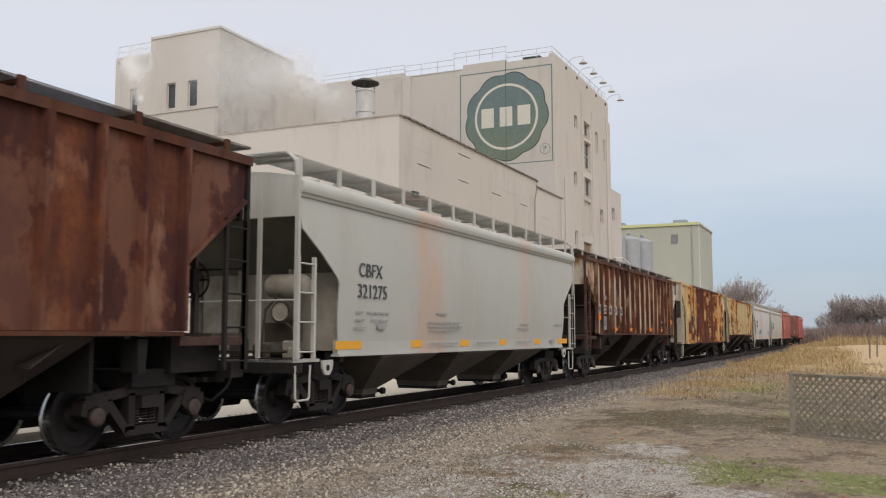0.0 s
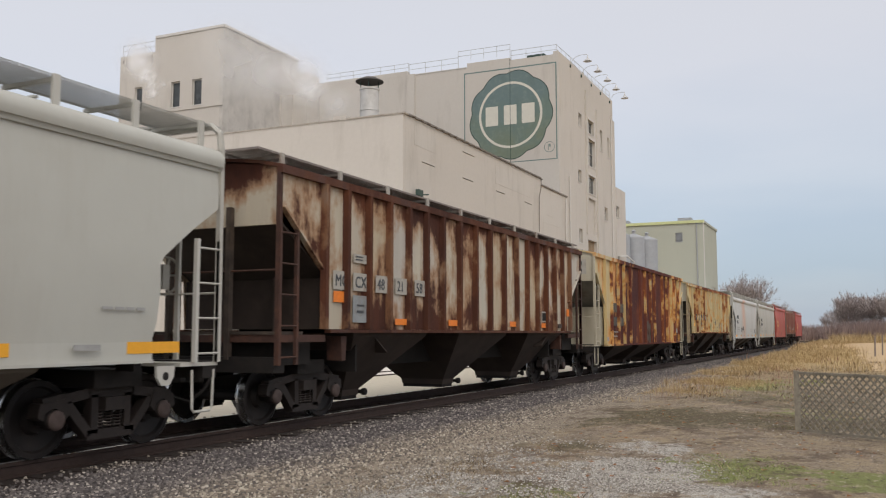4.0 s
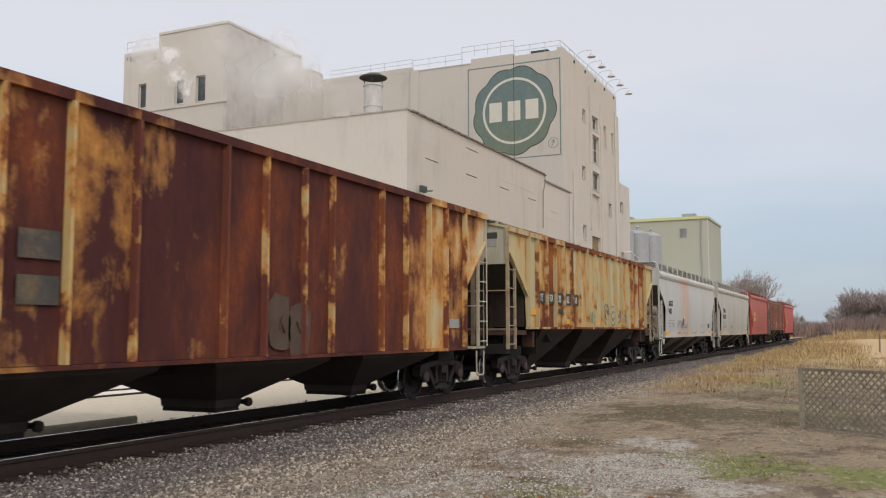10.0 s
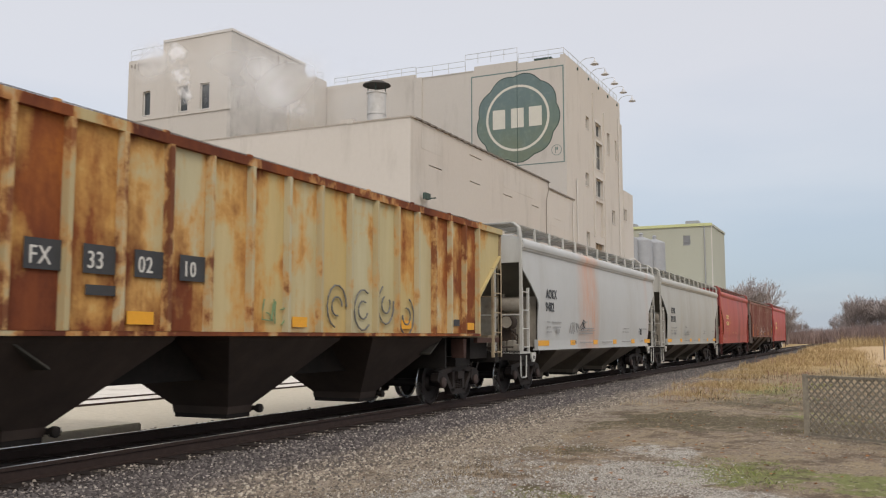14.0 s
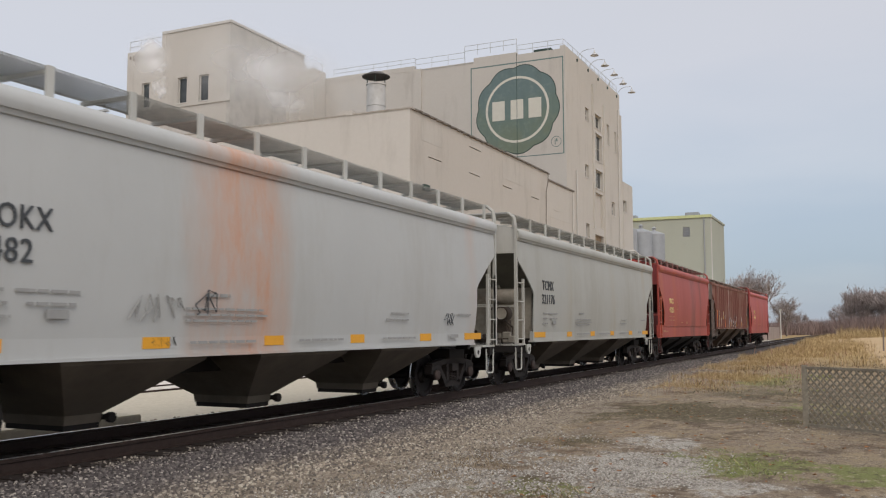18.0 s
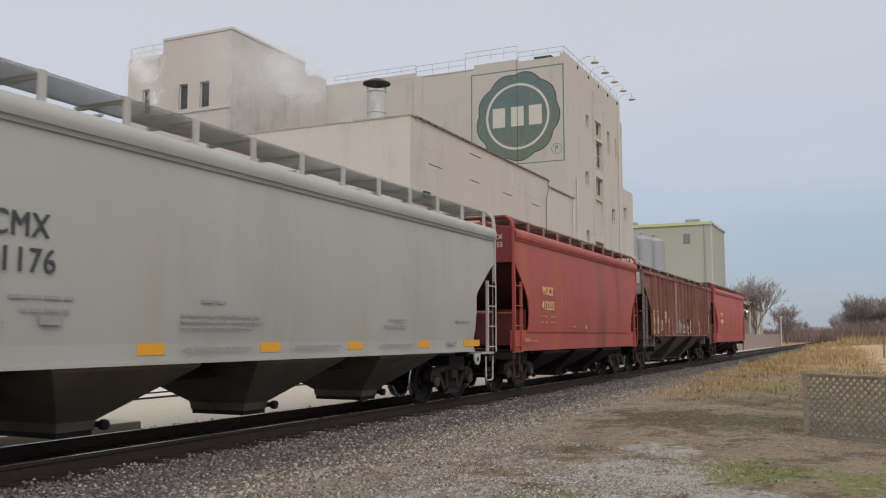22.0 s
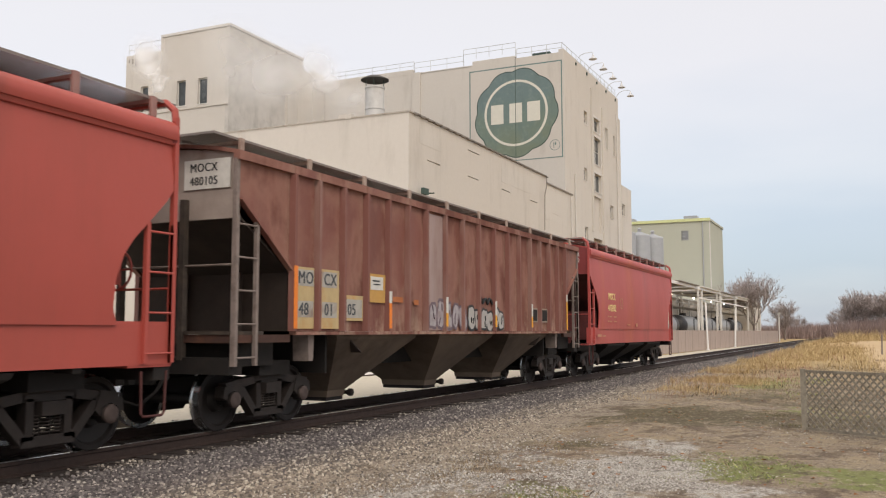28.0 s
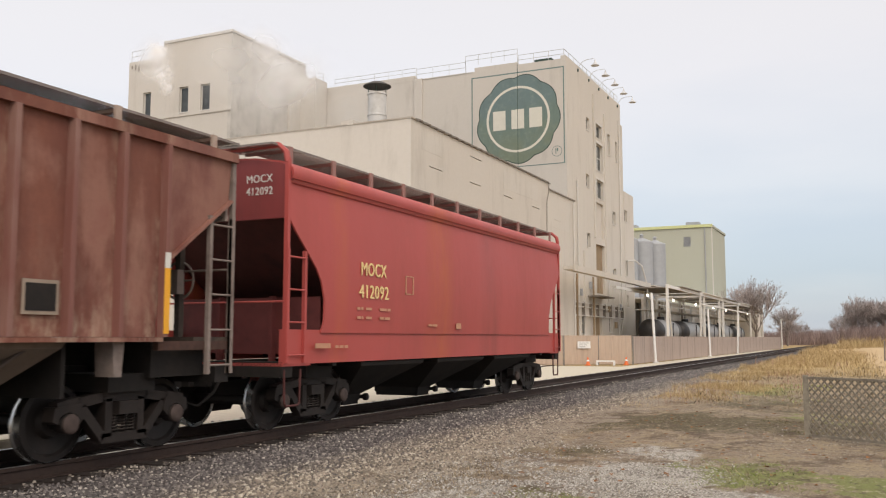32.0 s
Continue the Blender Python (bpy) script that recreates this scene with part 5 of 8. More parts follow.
def block_tag(car, y, z, size, n, seed, fill, edge, x=1.566):
    """A row of fat sprayed letter blocks, each with a dark outline and a hole."""
    r = random.Random(seed)
    for k in range(n):
        w, h = size * r.uniform(0.6, 0.8), size * r.uniform(0.85, 1.1)
        c, low, lean = y + k * size * 0.72, z + size * r.uniform(-0.05, 0.1), r.uniform(-0.15, 0.15) * size
        m = 14
        ring = [(math.copysign(abs(math.cos(a)) ** 0.6, math.cos(a)) * (1 + r.uniform(-0.18, 0.18)), math.copysign(abs(math.sin(a)) ** 0.6, math.sin(a)) * (1 + r.uniform(-0.12, 0.12))) for a in (j * math.tau / m for j in range(m))]
        hole = [(r.uniform(-0.2, 0.2), r.uniform(-0.5, 0.4)) for _ in range(2)]

        def sheet(grow, xx):
            return prism(B(), [(c + a * w * grow / 2 + b * lean, low + h / 2 + b * h * grow / 2) for a, b in ring], "x", xx, xx + 0.002)
        letter = part("spray_tag", sheet(1.12, x), edge, car, "sprayed letter with a dark outline")
        part("fill", sheet(0.9, x + 0.003), fill, letter)
        for a, b in hole:
            yy, zz = c + a * w, low + h / 2 + b * h / 2
            part("stroke", beam(B(), (x + 0.007, yy, zz), (x + 0.007, yy + w * r.uniform(-0.2, 0.2), zz + h * r.choice((-0.25, 0.25))), 0.002, size * 0.08, (1, 0, 0)), edge, letter)


def corner_gear(car, L, zdeck, ztop, material, ladder_top, stile=0.47, post=0.07, step=None, dark=None):
    """Corner posts, side ladders, end ladders, decks and steps at the four corners."""
    for s in (-1, 1):
        e = s * L / 2
        part("deck", box(B(), -1.52, 1.52, *sorted((e, e - s * 0.75)), zdeck - 0.05, zdeck), dark or material, car)
        for x in (-1, 1):
            part("corner_post", box(B(), *sorted((x * 1.50, x * (1.50 + post))), *sorted((e, e - s * post)), zdeck if zdeck < 1.2 else 0.98, ztop), material, car)
            ladder(car, x * 1.54, *sorted((e - s * 0.04, e - s * (0.04 + stile))), zdeck if zdeck < 1.2 else 0.98, ladder_top, material)
            if zdeck < 1.2:
                stirrup(car, x * 1.5, *sorted((e - s * 0.06, e - s * 0.5)), step or material, 0.42, zdeck - 0.1)
        # end ladder on the far corner, grab irons across
        bm = B()
        for x in (-1.35, -0.95):
            box(bm, x - 0.025, x + 0.025, *sorted((e - s * 0.02, e + s * 0.03)), zdeck - 0.1, ztop - 0.1)
        lad = part("end_ladder", bm, dark or material, car)
        for k in range(8):
            z = zdeck + 0.2 + k * (ztop - zdeck - 0.4) / 7
            part("rung", tube(B(), [(-1.35, e + s * 0.02, z), (-0.95, e + s * 0.02, z)], 0.015, 6), material, lad)
        part("grab_iron", tube(B(), [(-0.8, e - s * 0.02, zdeck + 0.95), (1.5, e - s * 0.02, zdeck + 0.95)], 0.018, 6), material, car)


def brake_wheel(car, y, s, z, material):
    bm = B()
    pts = [(0.55 + 0.27 * math.cos(k * math.tau / 20), y, z + 0.27 * math.sin(k * math.tau / 20)) for k in range(21)]
    tube(bm, pts, 0.018, 6)
    wheel = part("brake_wheel", bm, material, car)
    for k in range(5):
        a = k * math.tau / 5
        part("spoke", beam(B(), (0.55, y, z), (0.55 + 0.26 * math.cos(a), y, z + 0.26 * math.sin(a)), 0.025), material, wheel)
    part("brake_housing", box(B(), 0.42, 0.68, *sorted((y - s * 0.18, y - s * 0.04)), z - 0.2, z + 0.15), material, car)


def car_root(y, label, L, pad=None, inboard=0.0):
    car = thing("hopper_car", label, "railway car", (TRACK_X, y, RT), "freight train")
    car["span"] = L
    for s in (-1, 1):
        truck(car, s * (L / 2 - 1.5))
        draft_gear(car, L, s)
        # plain dark box, added to block light coming through above the truck
        part("body_bolster", box(B(), -1.2, 1.2, *sorted((s * (L / 2 - 1.1), s * (L / 2 - 1.9))), 0.8, 1.02), M_UNDER, car, "dark body bolster box closing off light above the truck")
        for x in (-1, 1):
            c = s * (L / 2 - 1.5 - inboard)
            part("bolster_pad", prism(B(), [(c - 0.06, 1.0), (c + 0.06, 1.0), (c + 0.09, 1.42), (c - 0.09, 1.42)], "x", *sorted((x * 1.2, x * 1.5))), pad or M_UNDER, car, "upright bolster end plate")
    return car


def smooth_car(y, L, label, body, ends, zsill=1.2, zeave=3.8, ztop=4.42, full_sill=False, bay=None, board=None, gear=None, marks=None, shade=None, posts=None, end_bulk=None):
    """A covered hopper with curved sides."""
    car = car_root(y, label, L)
    gear = gear or body

    def x_of(z):
        t = (z - zsill) / (zeave - zsill)
        return 1.50 + 0.095 * math.sin(min(1, max(0, t * 0.92 + 0.06)) * math.pi) ** 0.8

    if full_sill:
        cut = [(1.55, 0.98), (1.75, 1.06), (2.1, 1.04), (2.4, 0.93), (2.6, 0.78), (2.9, 0.46), (3.15, 0.2), (3.3, 0.08)]
    else:
        cut = [(zsill, 1.36), (1.6, 1.26), (2.0, 1.23), (2.36, 1.25), (2.46, 1.18), (2.85, 0.66), (3.12, 0.24), (3.2, 0.12)]
    rows = [(z, -L / 2 + i, L / 2 - i) for z, i in cut] + [(z, -L / 2 + 0.08, L / 2 - 0.08) for z in (3.45, 3.65, zeave)]
    for s in (-1, 1):
        part("side_sheet", skin(rows, x_of, s), body, car, "", 50)
        sill = [(-L / 2, L / 2)] if full_sill else [(-L / 2 + 1.3, L / 2 - 1.3)]
        h = 0.48 if full_sill else 0.19
        part("side_sill", box(B(), *sorted((s * 1.44, s * (1.53 if full_sill else 1.54))), *sill[0], zsill - 0.06, zsill + h), body, car)
        if not full_sill:
            part("sill_lip", box(B(), *sorted((s * 1.4, s * 1.57)), *sill[0], zsill - 0.1, zsill - 0.06), body, car)
    # roof with its rounded top chords
    half = [(1.53, zeave - 0.02), (1.60, zeave - 0.01), (1.625, zeave + 0.06), (1.61, zeave + 0.15), (1.54, zeave + 0.23), (1.40, zeave + 0.28), (0.9, zeave + 0.36), (0.0, zeave + 0.42)]
    ring = half + [(-x, z) for x, z in half[-2::-1]]
    inner = [(x * 0.97, z - 0.06) for x, z in ring[::-1]]
    part("roof", prism(B(), ring + inner, "y", -L / 2 + 0.06, L / 2 - 0.06), body, car, "", 50)
    for s in (-1, 1):
        a, b = sorted((s * (L / 2 - 0.05), s * (L / 2 - 0.12)))
        low = 3.34 if full_sill else 3.4
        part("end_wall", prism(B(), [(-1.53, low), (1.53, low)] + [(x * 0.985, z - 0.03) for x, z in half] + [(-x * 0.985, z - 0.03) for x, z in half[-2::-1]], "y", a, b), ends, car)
        for x in () if full_sill else (-0.8, 0.8):
            part("end_post", box(B(), x - 0.035, x + 0.035, *sorted((s * (L / 2 - 0.049), s * (L / 2 + 0.0))), 1.06, zeave + 0.3), gear, car)
        part("end_frame", tube(B(), [(1.53, s * (L / 2 - 0.03), zeave + 0.25), (1.50, s * (L / 2 - 0.03), ztop - 0.12), (1.36, s * (L / 2 - 0.03), ztop), (-1.36, s * (L / 2 - 0.03), ztop), (-1.50, s * (L / 2 - 0.03), ztop - 0.12), (-1.53, s * (L / 2 - 0.03), zeave + 0.25)], 0.05, 6), gear, car)
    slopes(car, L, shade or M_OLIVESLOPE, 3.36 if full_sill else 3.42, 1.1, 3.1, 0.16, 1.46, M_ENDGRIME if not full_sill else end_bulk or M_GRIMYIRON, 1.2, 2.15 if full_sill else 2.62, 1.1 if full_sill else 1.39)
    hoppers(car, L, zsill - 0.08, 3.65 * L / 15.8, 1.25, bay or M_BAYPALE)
    corner_gear(car, L, 1.08, zeave + 0.3, gear, 2.85 if full_sill else 2.75, step=M_REDSHADE if full_sill else None)
    running_board(car, L, ztop + 0.02, zeave + 0.2, 1.38, board or M_GRATE, posts or gear)
    hatches(car, L, zeave + 0.48, body)
    brake_wheel(car, L / 2 - 0.02, 1, 2.3, gear)
    if not full_sill:
        part("air_reservoir", turn(B(), [(0.02, -0.42), (0.16, -0.38), (0.2, -0.3), (0.2, 0.3), (0.16, 0.38), (0.02, 0.42)], (0.9, -L / 2 + 0.72, 2.3), "x", 16), M_ENDGRIME, car, "round grimy air reservoir", 40)
        drum = part("brake_cylinder", turn(B(), [(0.02, 0.0), (0.19, 0.01), (0.2, 0.04), (0.2, 0.3), (0.15, 0.36), (0.05, 0.38)], (1.0, -L / 2 + 0.35, 1.85), "y", 18), M_GRIMYIRON, car, "grimy round brake cylinder", 40)
        part("cylinder_ring", turn(B(), [(0.12, -0.012), (0.15, -0.02), (0.15, -0.002), (0.12, -0.002)], (1.0, -L / 2 + 0.35, 1.85), "y", 18), M_ENDGRIME, drum)
        for x, y, z, w, h in ((1.32, 0.3, 1.08, 0.16, 0.2), (1.1, 0.5, 1.08, 0.2, 0.3), (0.6, 0.4, 1.08, 0.26, 0.24), (0.1, 0.45, 1.08, 0.3, 0.34), (-0.5, 0.4, 1.08, 0.24, 0.28)):
            bm = box(B(), x - w / 2, x + w / 2, -L / 2 + y - 0.1, -L / 2 + y + 0.1, z, z + h)
            bmesh.ops.bevel(bm, geom=bm.edges[:], offset=0.03, segments=1, affect="EDGES")
            part("valve_body", bm, M_GRIMYIRON if x < 1.0 else M_ENDGRIME, car, "small cast brake valve")
        for pts in (((1.32, 0.3, 1.28), (1.32, 0.34, 1.5), (1.05, 0.4, 1.7)), ((0.6, 0.4, 1.32), (0.6, 0.5, 1.9), (0.85, 0.6, 2.2)), ((0.1, 0.45, 1.42), (0.1, 0.6, 2.4)), ((-1.2, 0.25, 1.2), (1.3, 0.25, 1.2))):
            part("brake_pipe", tube(B(), [(a, -L / 2 + b, c) for a, b, c in pts], 0.022, 6), M_GRIMYIRON, car)
        part("brake_valve", box(B(), 0.5, 1.05, -L / 2 + 0.62, -L / 2 + 0.95, 1.35, 1.68), M_GRIMYIRON, car, "dark brake valve block")
        part("brake_pipe", tube(B(), [(0.78, -L / 2 + 0.7, 1.68), (0.78, -L / 2 + 0.66, 1.78), (1.1, -L / 2 + 0.66, 1.5), (1.2, -L / 2 + 0.7, 1.1)], 0.03, 6), M_GRIMYIRON, car)
        for s in (-1, 1):
            for e in (-1, 1):
                c = e * (L / 2 - 1.02)
                plate = prism(B(), [(c - 0.17, 1.05), (c + 0.17, 1.05), (c + 0.15, 0.9), (c + 0.07, 0.8), (c - 0.07, 0.8), (c - 0.15, 0.9)], "x", *sorted((s * 1.48, s * 1.52)))
                lug = part("jacking_lug", plate, gear, car)
                part("lug_hole", turn(B(), [(0.055, s * 1.521), (0.055, s * 1.524)], (0, c, 0.92), "x", 10), M_UNDER, lug)
    for y0, y1 in marks or ():
        for s in (-1, 1):
            part("reflector", box(B(), *sorted((s * 1.541, s * 1.547)), y0, y1, zsill + 0.02, zsill + 0.165), M_YELLOW, car, "amber reflective strip")
    return car


def ribbed_car(y, L, label, body, ends, ribs, zbot=1.5, ztop=4.1, diag=(3.4, 2.4), cut=1.4, bay=None, gear=None, rib_paint=None, top_paint=None, board=None, shade=None, bulk=None, post_x=1.22, posts=None, iron=None, pad=None, board_z=0.24, rib_w=0.07, hop=0.0, pitch=4.05):
    """A covered hopper with flat sides and outside ribs."""
    car = car_root(y, label, L, pad or gear, 0.55)
    iron = iron or M_GRIMYIRON
    gear = gear or body
    top_paint = top_paint or body
    rows = [(zbot, -L / 2 + cut + 0.06, L / 2 - cut - 0.06), (diag[1], -L / 2 + cut, L / 2 - cut), (diag[0], -L / 2 + 0.12, L / 2 - 0.12), (ztop, -L / 2 + 0.05, L / 2 - 0.05)]
    zb, za = zbot, ztop - 0.13
    rib = None
    for s in (-1, 1):
        part("side_sheet", skin(rows, lambda z: 1.53, s), body, car)
        part("side_sill", box(B(), *sorted((s * 1.5, s * 1.63)), -L / 2 + cut + 0.02, L / 2 - cut - 0.02, zbot - 0.06, zbot - 0.005), top_paint, car)
        part("top_chord", box(B(), *sorted((s * 1.5, s * 1.61)), -L / 2, L / 2, ztop - 0.13, ztop), top_paint, car)
        for yy in ribs:
            bm = B()
            x0, x1 = 1.531, 1.635
            loft(bm, [[(s * x0, yy - rib_w, z), (s * x1, yy - rib_w * 0.7, z), (s * x1, yy + rib_w * 0.7, z), (s * x0, yy + rib_w, z)] for z in (zb, za)])
            part("rib", bm, rib_paint or body, car)
        for e in (-1, 1):
            part("edge_flange", beam(B(), (s * 1.55, e * (L / 2 - 0.1), diag[0] + 0.03), (s * 1.55, e * (L / 2 - cut), diag[1]), 0.1, 0.04), body, car)
    half = [(1.61, ztop + 0.002), (1.2, ztop + 0.09), (0.6, ztop + 0.17), (0.0, ztop + 0.2)]
    ring = half + [(-x, z) for x, z in half[-2::-1]]
    part("roof", prism(B(), ring + [(x * 0.97, z - 0.05) for x, z in ring[::-1]], "y", -L / 2 + 0.02, L / 2 - 0.02), top_paint, car)
    for s in (-1, 1):
        a, b = sorted((s * (L / 2 - 0.08), s * (L / 2 - 0.14)))
        part("end_wall", prism(B(), [(-1.5, diag[0] - 0.25), (1.5, diag[0] - 0.25), (1.5, ztop), (0, ztop + 0.16), (-1.5, ztop)], "y", a, b), ends, car)
        for x in (-0.6, 0.6):
            part("end_post", box(B(), x - 0.045, x + 0.045, *sorted((s * (L / 2 - 0.07), s * (L / 2 + 0.03))), 1.06, diag[0] + 0.05), iron, car)
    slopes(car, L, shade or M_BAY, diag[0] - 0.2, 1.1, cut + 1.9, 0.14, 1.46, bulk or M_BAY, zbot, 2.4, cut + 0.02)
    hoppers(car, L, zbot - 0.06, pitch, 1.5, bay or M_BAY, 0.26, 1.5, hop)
    zdeck = min(1.5, zbot)
    corner_gear(car, L, zdeck, ztop - 0.1, gear, diag[1] + 0.74, dark=iron)
    if zdeck > 1.2:
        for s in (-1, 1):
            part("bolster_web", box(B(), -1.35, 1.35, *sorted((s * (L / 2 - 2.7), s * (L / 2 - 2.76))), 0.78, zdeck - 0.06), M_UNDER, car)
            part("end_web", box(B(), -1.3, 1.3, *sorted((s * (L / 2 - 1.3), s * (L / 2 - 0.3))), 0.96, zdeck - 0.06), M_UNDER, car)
            part("platform_edge", box(B(), -1.53, 1.53, *sorted((s * (L / 2 - 0.02), s * (L / 2 - 0.1))), zdeck - 0.17, zdeck - 0.052), M_RUSTGEAR, car)
            for x in (-1, 1):
                part("side_ledge", box(B(), *sorted((x * 1.44, x * 1.53)), *sorted((s * (L / 2 - 0.1), s * (L / 2 - cut))), zdeck - 0.17, zdeck - 0.052), M_RUSTGEAR, car)
    running_board(car, L, ztop + board_z, ztop + 0.002, post_x, board or M_RUSTGRATE, posts or (gear if top_paint is body else top_paint), 1.75, 0.5)
    hatches(car, L, ztop + 0.2, M_UNDER)
    brake_wheel(car, L / 2 + 0.02, 1, 2.3, gear)
    return car


CREAM, CHALKY = (0.56, 0.44, 0.24), (0.55, 0.52, 0.45)
# dark rust-covered car
P_DARK = rusty_paint("dark_rusted_steel", [(0.13, 0.055, 0.038), (0.28, 0.13, 0.065), (0.11, 0.043, 0.032), (0.22, 0.135, 0.10), (0.33, 0.125, 0.045)], RIBS, 16.8, [(0, 0.12), (0.6, 0.03), (0.78, -0.03), (0.88, -0.02), (0.92, 0.15), (1, 0.22)], ((0.030, 0.013, 0.014), (0.068, 0.024, 0.019), (0.19, 0.062, 0.026)), (0.17, 0.072, 0.042), 0.9, 0.05, 0.41, 0.0, 1.6)
P_RUSTBAND = rusty_paint("rust_brown_chord", [(0.075, 0.03, 0.02), (0.10, 0.04, 0.024)], RIBS, 17, [(0, 0.05), (1, 0.05)], ((0.04, 0.018, 0.014), (0.075, 0.028, 0.018), (0.13, 0.048, 0.024)), (0.11, 0.045, 0.025))
ribbed_car(-136.6, 16.8, "dark rust-covered ribbed covered hopper car", P_DARK, M_UNDER, RIBS, 1.52, 4.1, (3.4, 2.4), 1.4, M_BAY, M_UNDER, None, P_RUSTBAND, M_RUSTGRATE, post_x=1.36)

WHITE = (0.475, 0.475, 0.435)
RUSTWASH = (0.62, 0.27, 0.13)
SMALL = [(-6.0, -5.75, 1.86, 0.05), (-5.6, -4.75, 1.86, 0.05), (-6.0, -5.7, 1.72, 0.05), (-5.45, -4.8, 1.72, 0.05), (-6.05, -5.65, 1.58, 0.05), (-5.2, -4.9, 1.58, 0.1), (-2.6, -2.1, 1.9, 0.06), (-3.0, -1.3, 1.72, 0.04), (-3.0, -1.2, 1.64, 0.04), (-3.0, -1.5, 1.56, 0.04), (2.6, 3.3, 1.74, 0.04), (2.4, 3.3, 1.62, 0.04), (5.6, 6.3, 1.75, 0.05), (-2.9, -1.5, 1.27, 0.05), (-0.4, 0.9, 1.27, 0.05), (2.3, 3.6, 1.27, 0.05), (5.2, 5.6, 1.27, 0.07)]
MARKS = [(-6.6, -5.7), (-3.7, -3.22), (-1.22, -0.74), (1.24, 1.7), (3.9, 4.4), (6.08, 7.0)]
P_W1 = smooth_paint("chalky_white_paint_rust_washed", WHITE, (0.36, 0.33, 0.28), [(-2.85, 1.0, RUSTWASH, 0.55), (3.1, 0.6, RUSTWASH, 0.4)])
P_END = smooth_paint("shaded_white_end_paint", (0.50, 0.49, 0.45), (0.26, 0.24, 0.2), (), 0.5)
car = smooth_car(-119.11, 15.62, "off-white curved-side covered hopper car with orange stains", P_W1, P_END, marks=MARKS, gear=P_END)
write_side(car, "CBFX", -5.93, 2.52, 0.36, M_GREYINK, 1.61, 0.95)
write_side(car, "321275", -5.97, 2.14, 0.36, M_GREYINK, 1.61, 0.97)
bars(car, SMALL, M_FAINT)

P_PIE = rusty_paint("cream_and_white_paint_flaking_to_rust", [(0.50, 0.47, 0.42), (0.54, 0.46, 0.32), (0.55, 0.52, 0.44), (0.50, 0.39, 0.24), (0.52, 0.50, 0.46)], RIBS, 16.55, [(0, -0.13), (0.12, -0.15), (0.22, -0.1), (0.28, -0.03), (0.38, -0.02), (0.43, -0.15), (0.7, -0.19), (0.85, -0.2), (1, -0.17)], ((0.035, 0.016, 0.013), (0.08, 0.029, 0.018), (0.155, 0.056, 0.025)), (0.34, 0.19, 0.10), 0.95, 0.13, 0.41, 0.0)
P_RIB3 = rusty_paint("rusty_ribs", [(0.16, 0.08, 0.05), (0.34, 0.27, 0.2), (0.12, 0.05, 0.032)], [c - 0.4 for c in RIBS], 16.55, [(0, 0.16), (0.5, 0.18), (1, 0.08)], ((0.04, 0.018, 0.014), (0.08, 0.03, 0.018), (0.15, 0.055, 0.025)), (0.2, 0.1, 0.05))
car = ribbed_car(-101.67, 16.55, "ribbed covered hopper car, cream paint patched with rust", P_PIE, P_PIE, RIBS, 1.54, 4.1, (3.42, 2.42), 1.4, M_BAY, M_RUSTGEAR, P_RIB3, P_RUSTBAND, post_x=1.38, posts=M_CHALKDIM, hop=0.2, pitch=4.6)
for word, y in (("MO", -6.66), ("CX", -5.99), ("48", -5.18), ("21", -4.4), ("58", -3.58)):
    part("patch", box(B(), 1.561, 1.566, y - 0.04, y + 0.5, 2.22, 2.54), M_CHALKDIM, car, "pale lettering patch")
    write_side(car, word, y + 0.02, 2.28, 0.29, M_GREYINK, 1.568, 0.92)
part("patch", box(B(), 1.561, 1.566, -6.02, -5.57, 2.72, 2.88), M_CHALKDIM, car)
bars(car, [(-5.95, -5.65, 2.82, 0.03), (-5.95, -5.68, 2.77, 0.025)], M_GREYINK, 1.568)
part("patch", box(B(), 1.561, 1.566, -6.04, -5.56, 1.66, 2.14), grainy("grey_blue_patch_paint", (0.27, 0.29, 0.30), 0.3, 0.75, 0, 5, "Object", (0.16, 0.1, 0.07)), car, "grey-blue painted patch")
bars(car, [(-5.9, -5.66, 1.95, 0.04), (-5.9, -5.66, 1.83, 0.06)], M_GREYINK, 1.568)
for y, z, w, h in ((-6.68, 2.0, 0.5, 0.19), (-4.45, 1.63, 0.52, 0.12), (-1.98, 1.63, 0.46, 0.13), (1.78, 1.64, 0.46, 0.13), (4.28, 1.62, 0.42, 0.13), (6.66, 1.98, 0.3, 0.22)):
    part("reflector", box(B(), 1.561, 1.567, y, y + w, z, z + h), M_ORANGEMARK, car, "orange reflective strip")
part("placard", box(B(), 1.561, 1.567, 4.3, 4.72, 1.78, 2.08), M_CHALKDIM, car, "small framed placard")
part("placard", box(B(), 1.568, 1.571, 4.34, 4.68, 1.82, 2.04), M_UNDER, car)
part("card_box", box(B(), 1.561, 1.60, 5.75, 6.05, 1.62, 1.74), M_GRIMYIRON, car)

# ochre car with a rust-red middle
P_OCHRE = rusty_paint("ochre_paint_gone_to_red_rust", [(0.58, 0.44, 0.21), (0.60, 0.53, 0.36), (0.58, 0.48, 0.28), (0.59, 0.53, 0.39)], WIDE_RIBS, 16.45, [(0, -0.2), (0.12, -0.13), (0.17, -0.04), (0.21, 0.02), (0.25, 0.13), (0.275, 0.26), (0.33, 0.26), (0.42, 0.26), (0.6, 0.27), (0.77, 0.22), (0.81, 0.07), (0.86, -0.02), (1, -0.06)], ((0.052, 0.019, 0.021), (0.085, 0.027, 0.023), (0.22, 0.06, 0.024)), (0.60, 0.25, 0.05), 0.85, 0.03, 0.43, 0.02, 0.72)
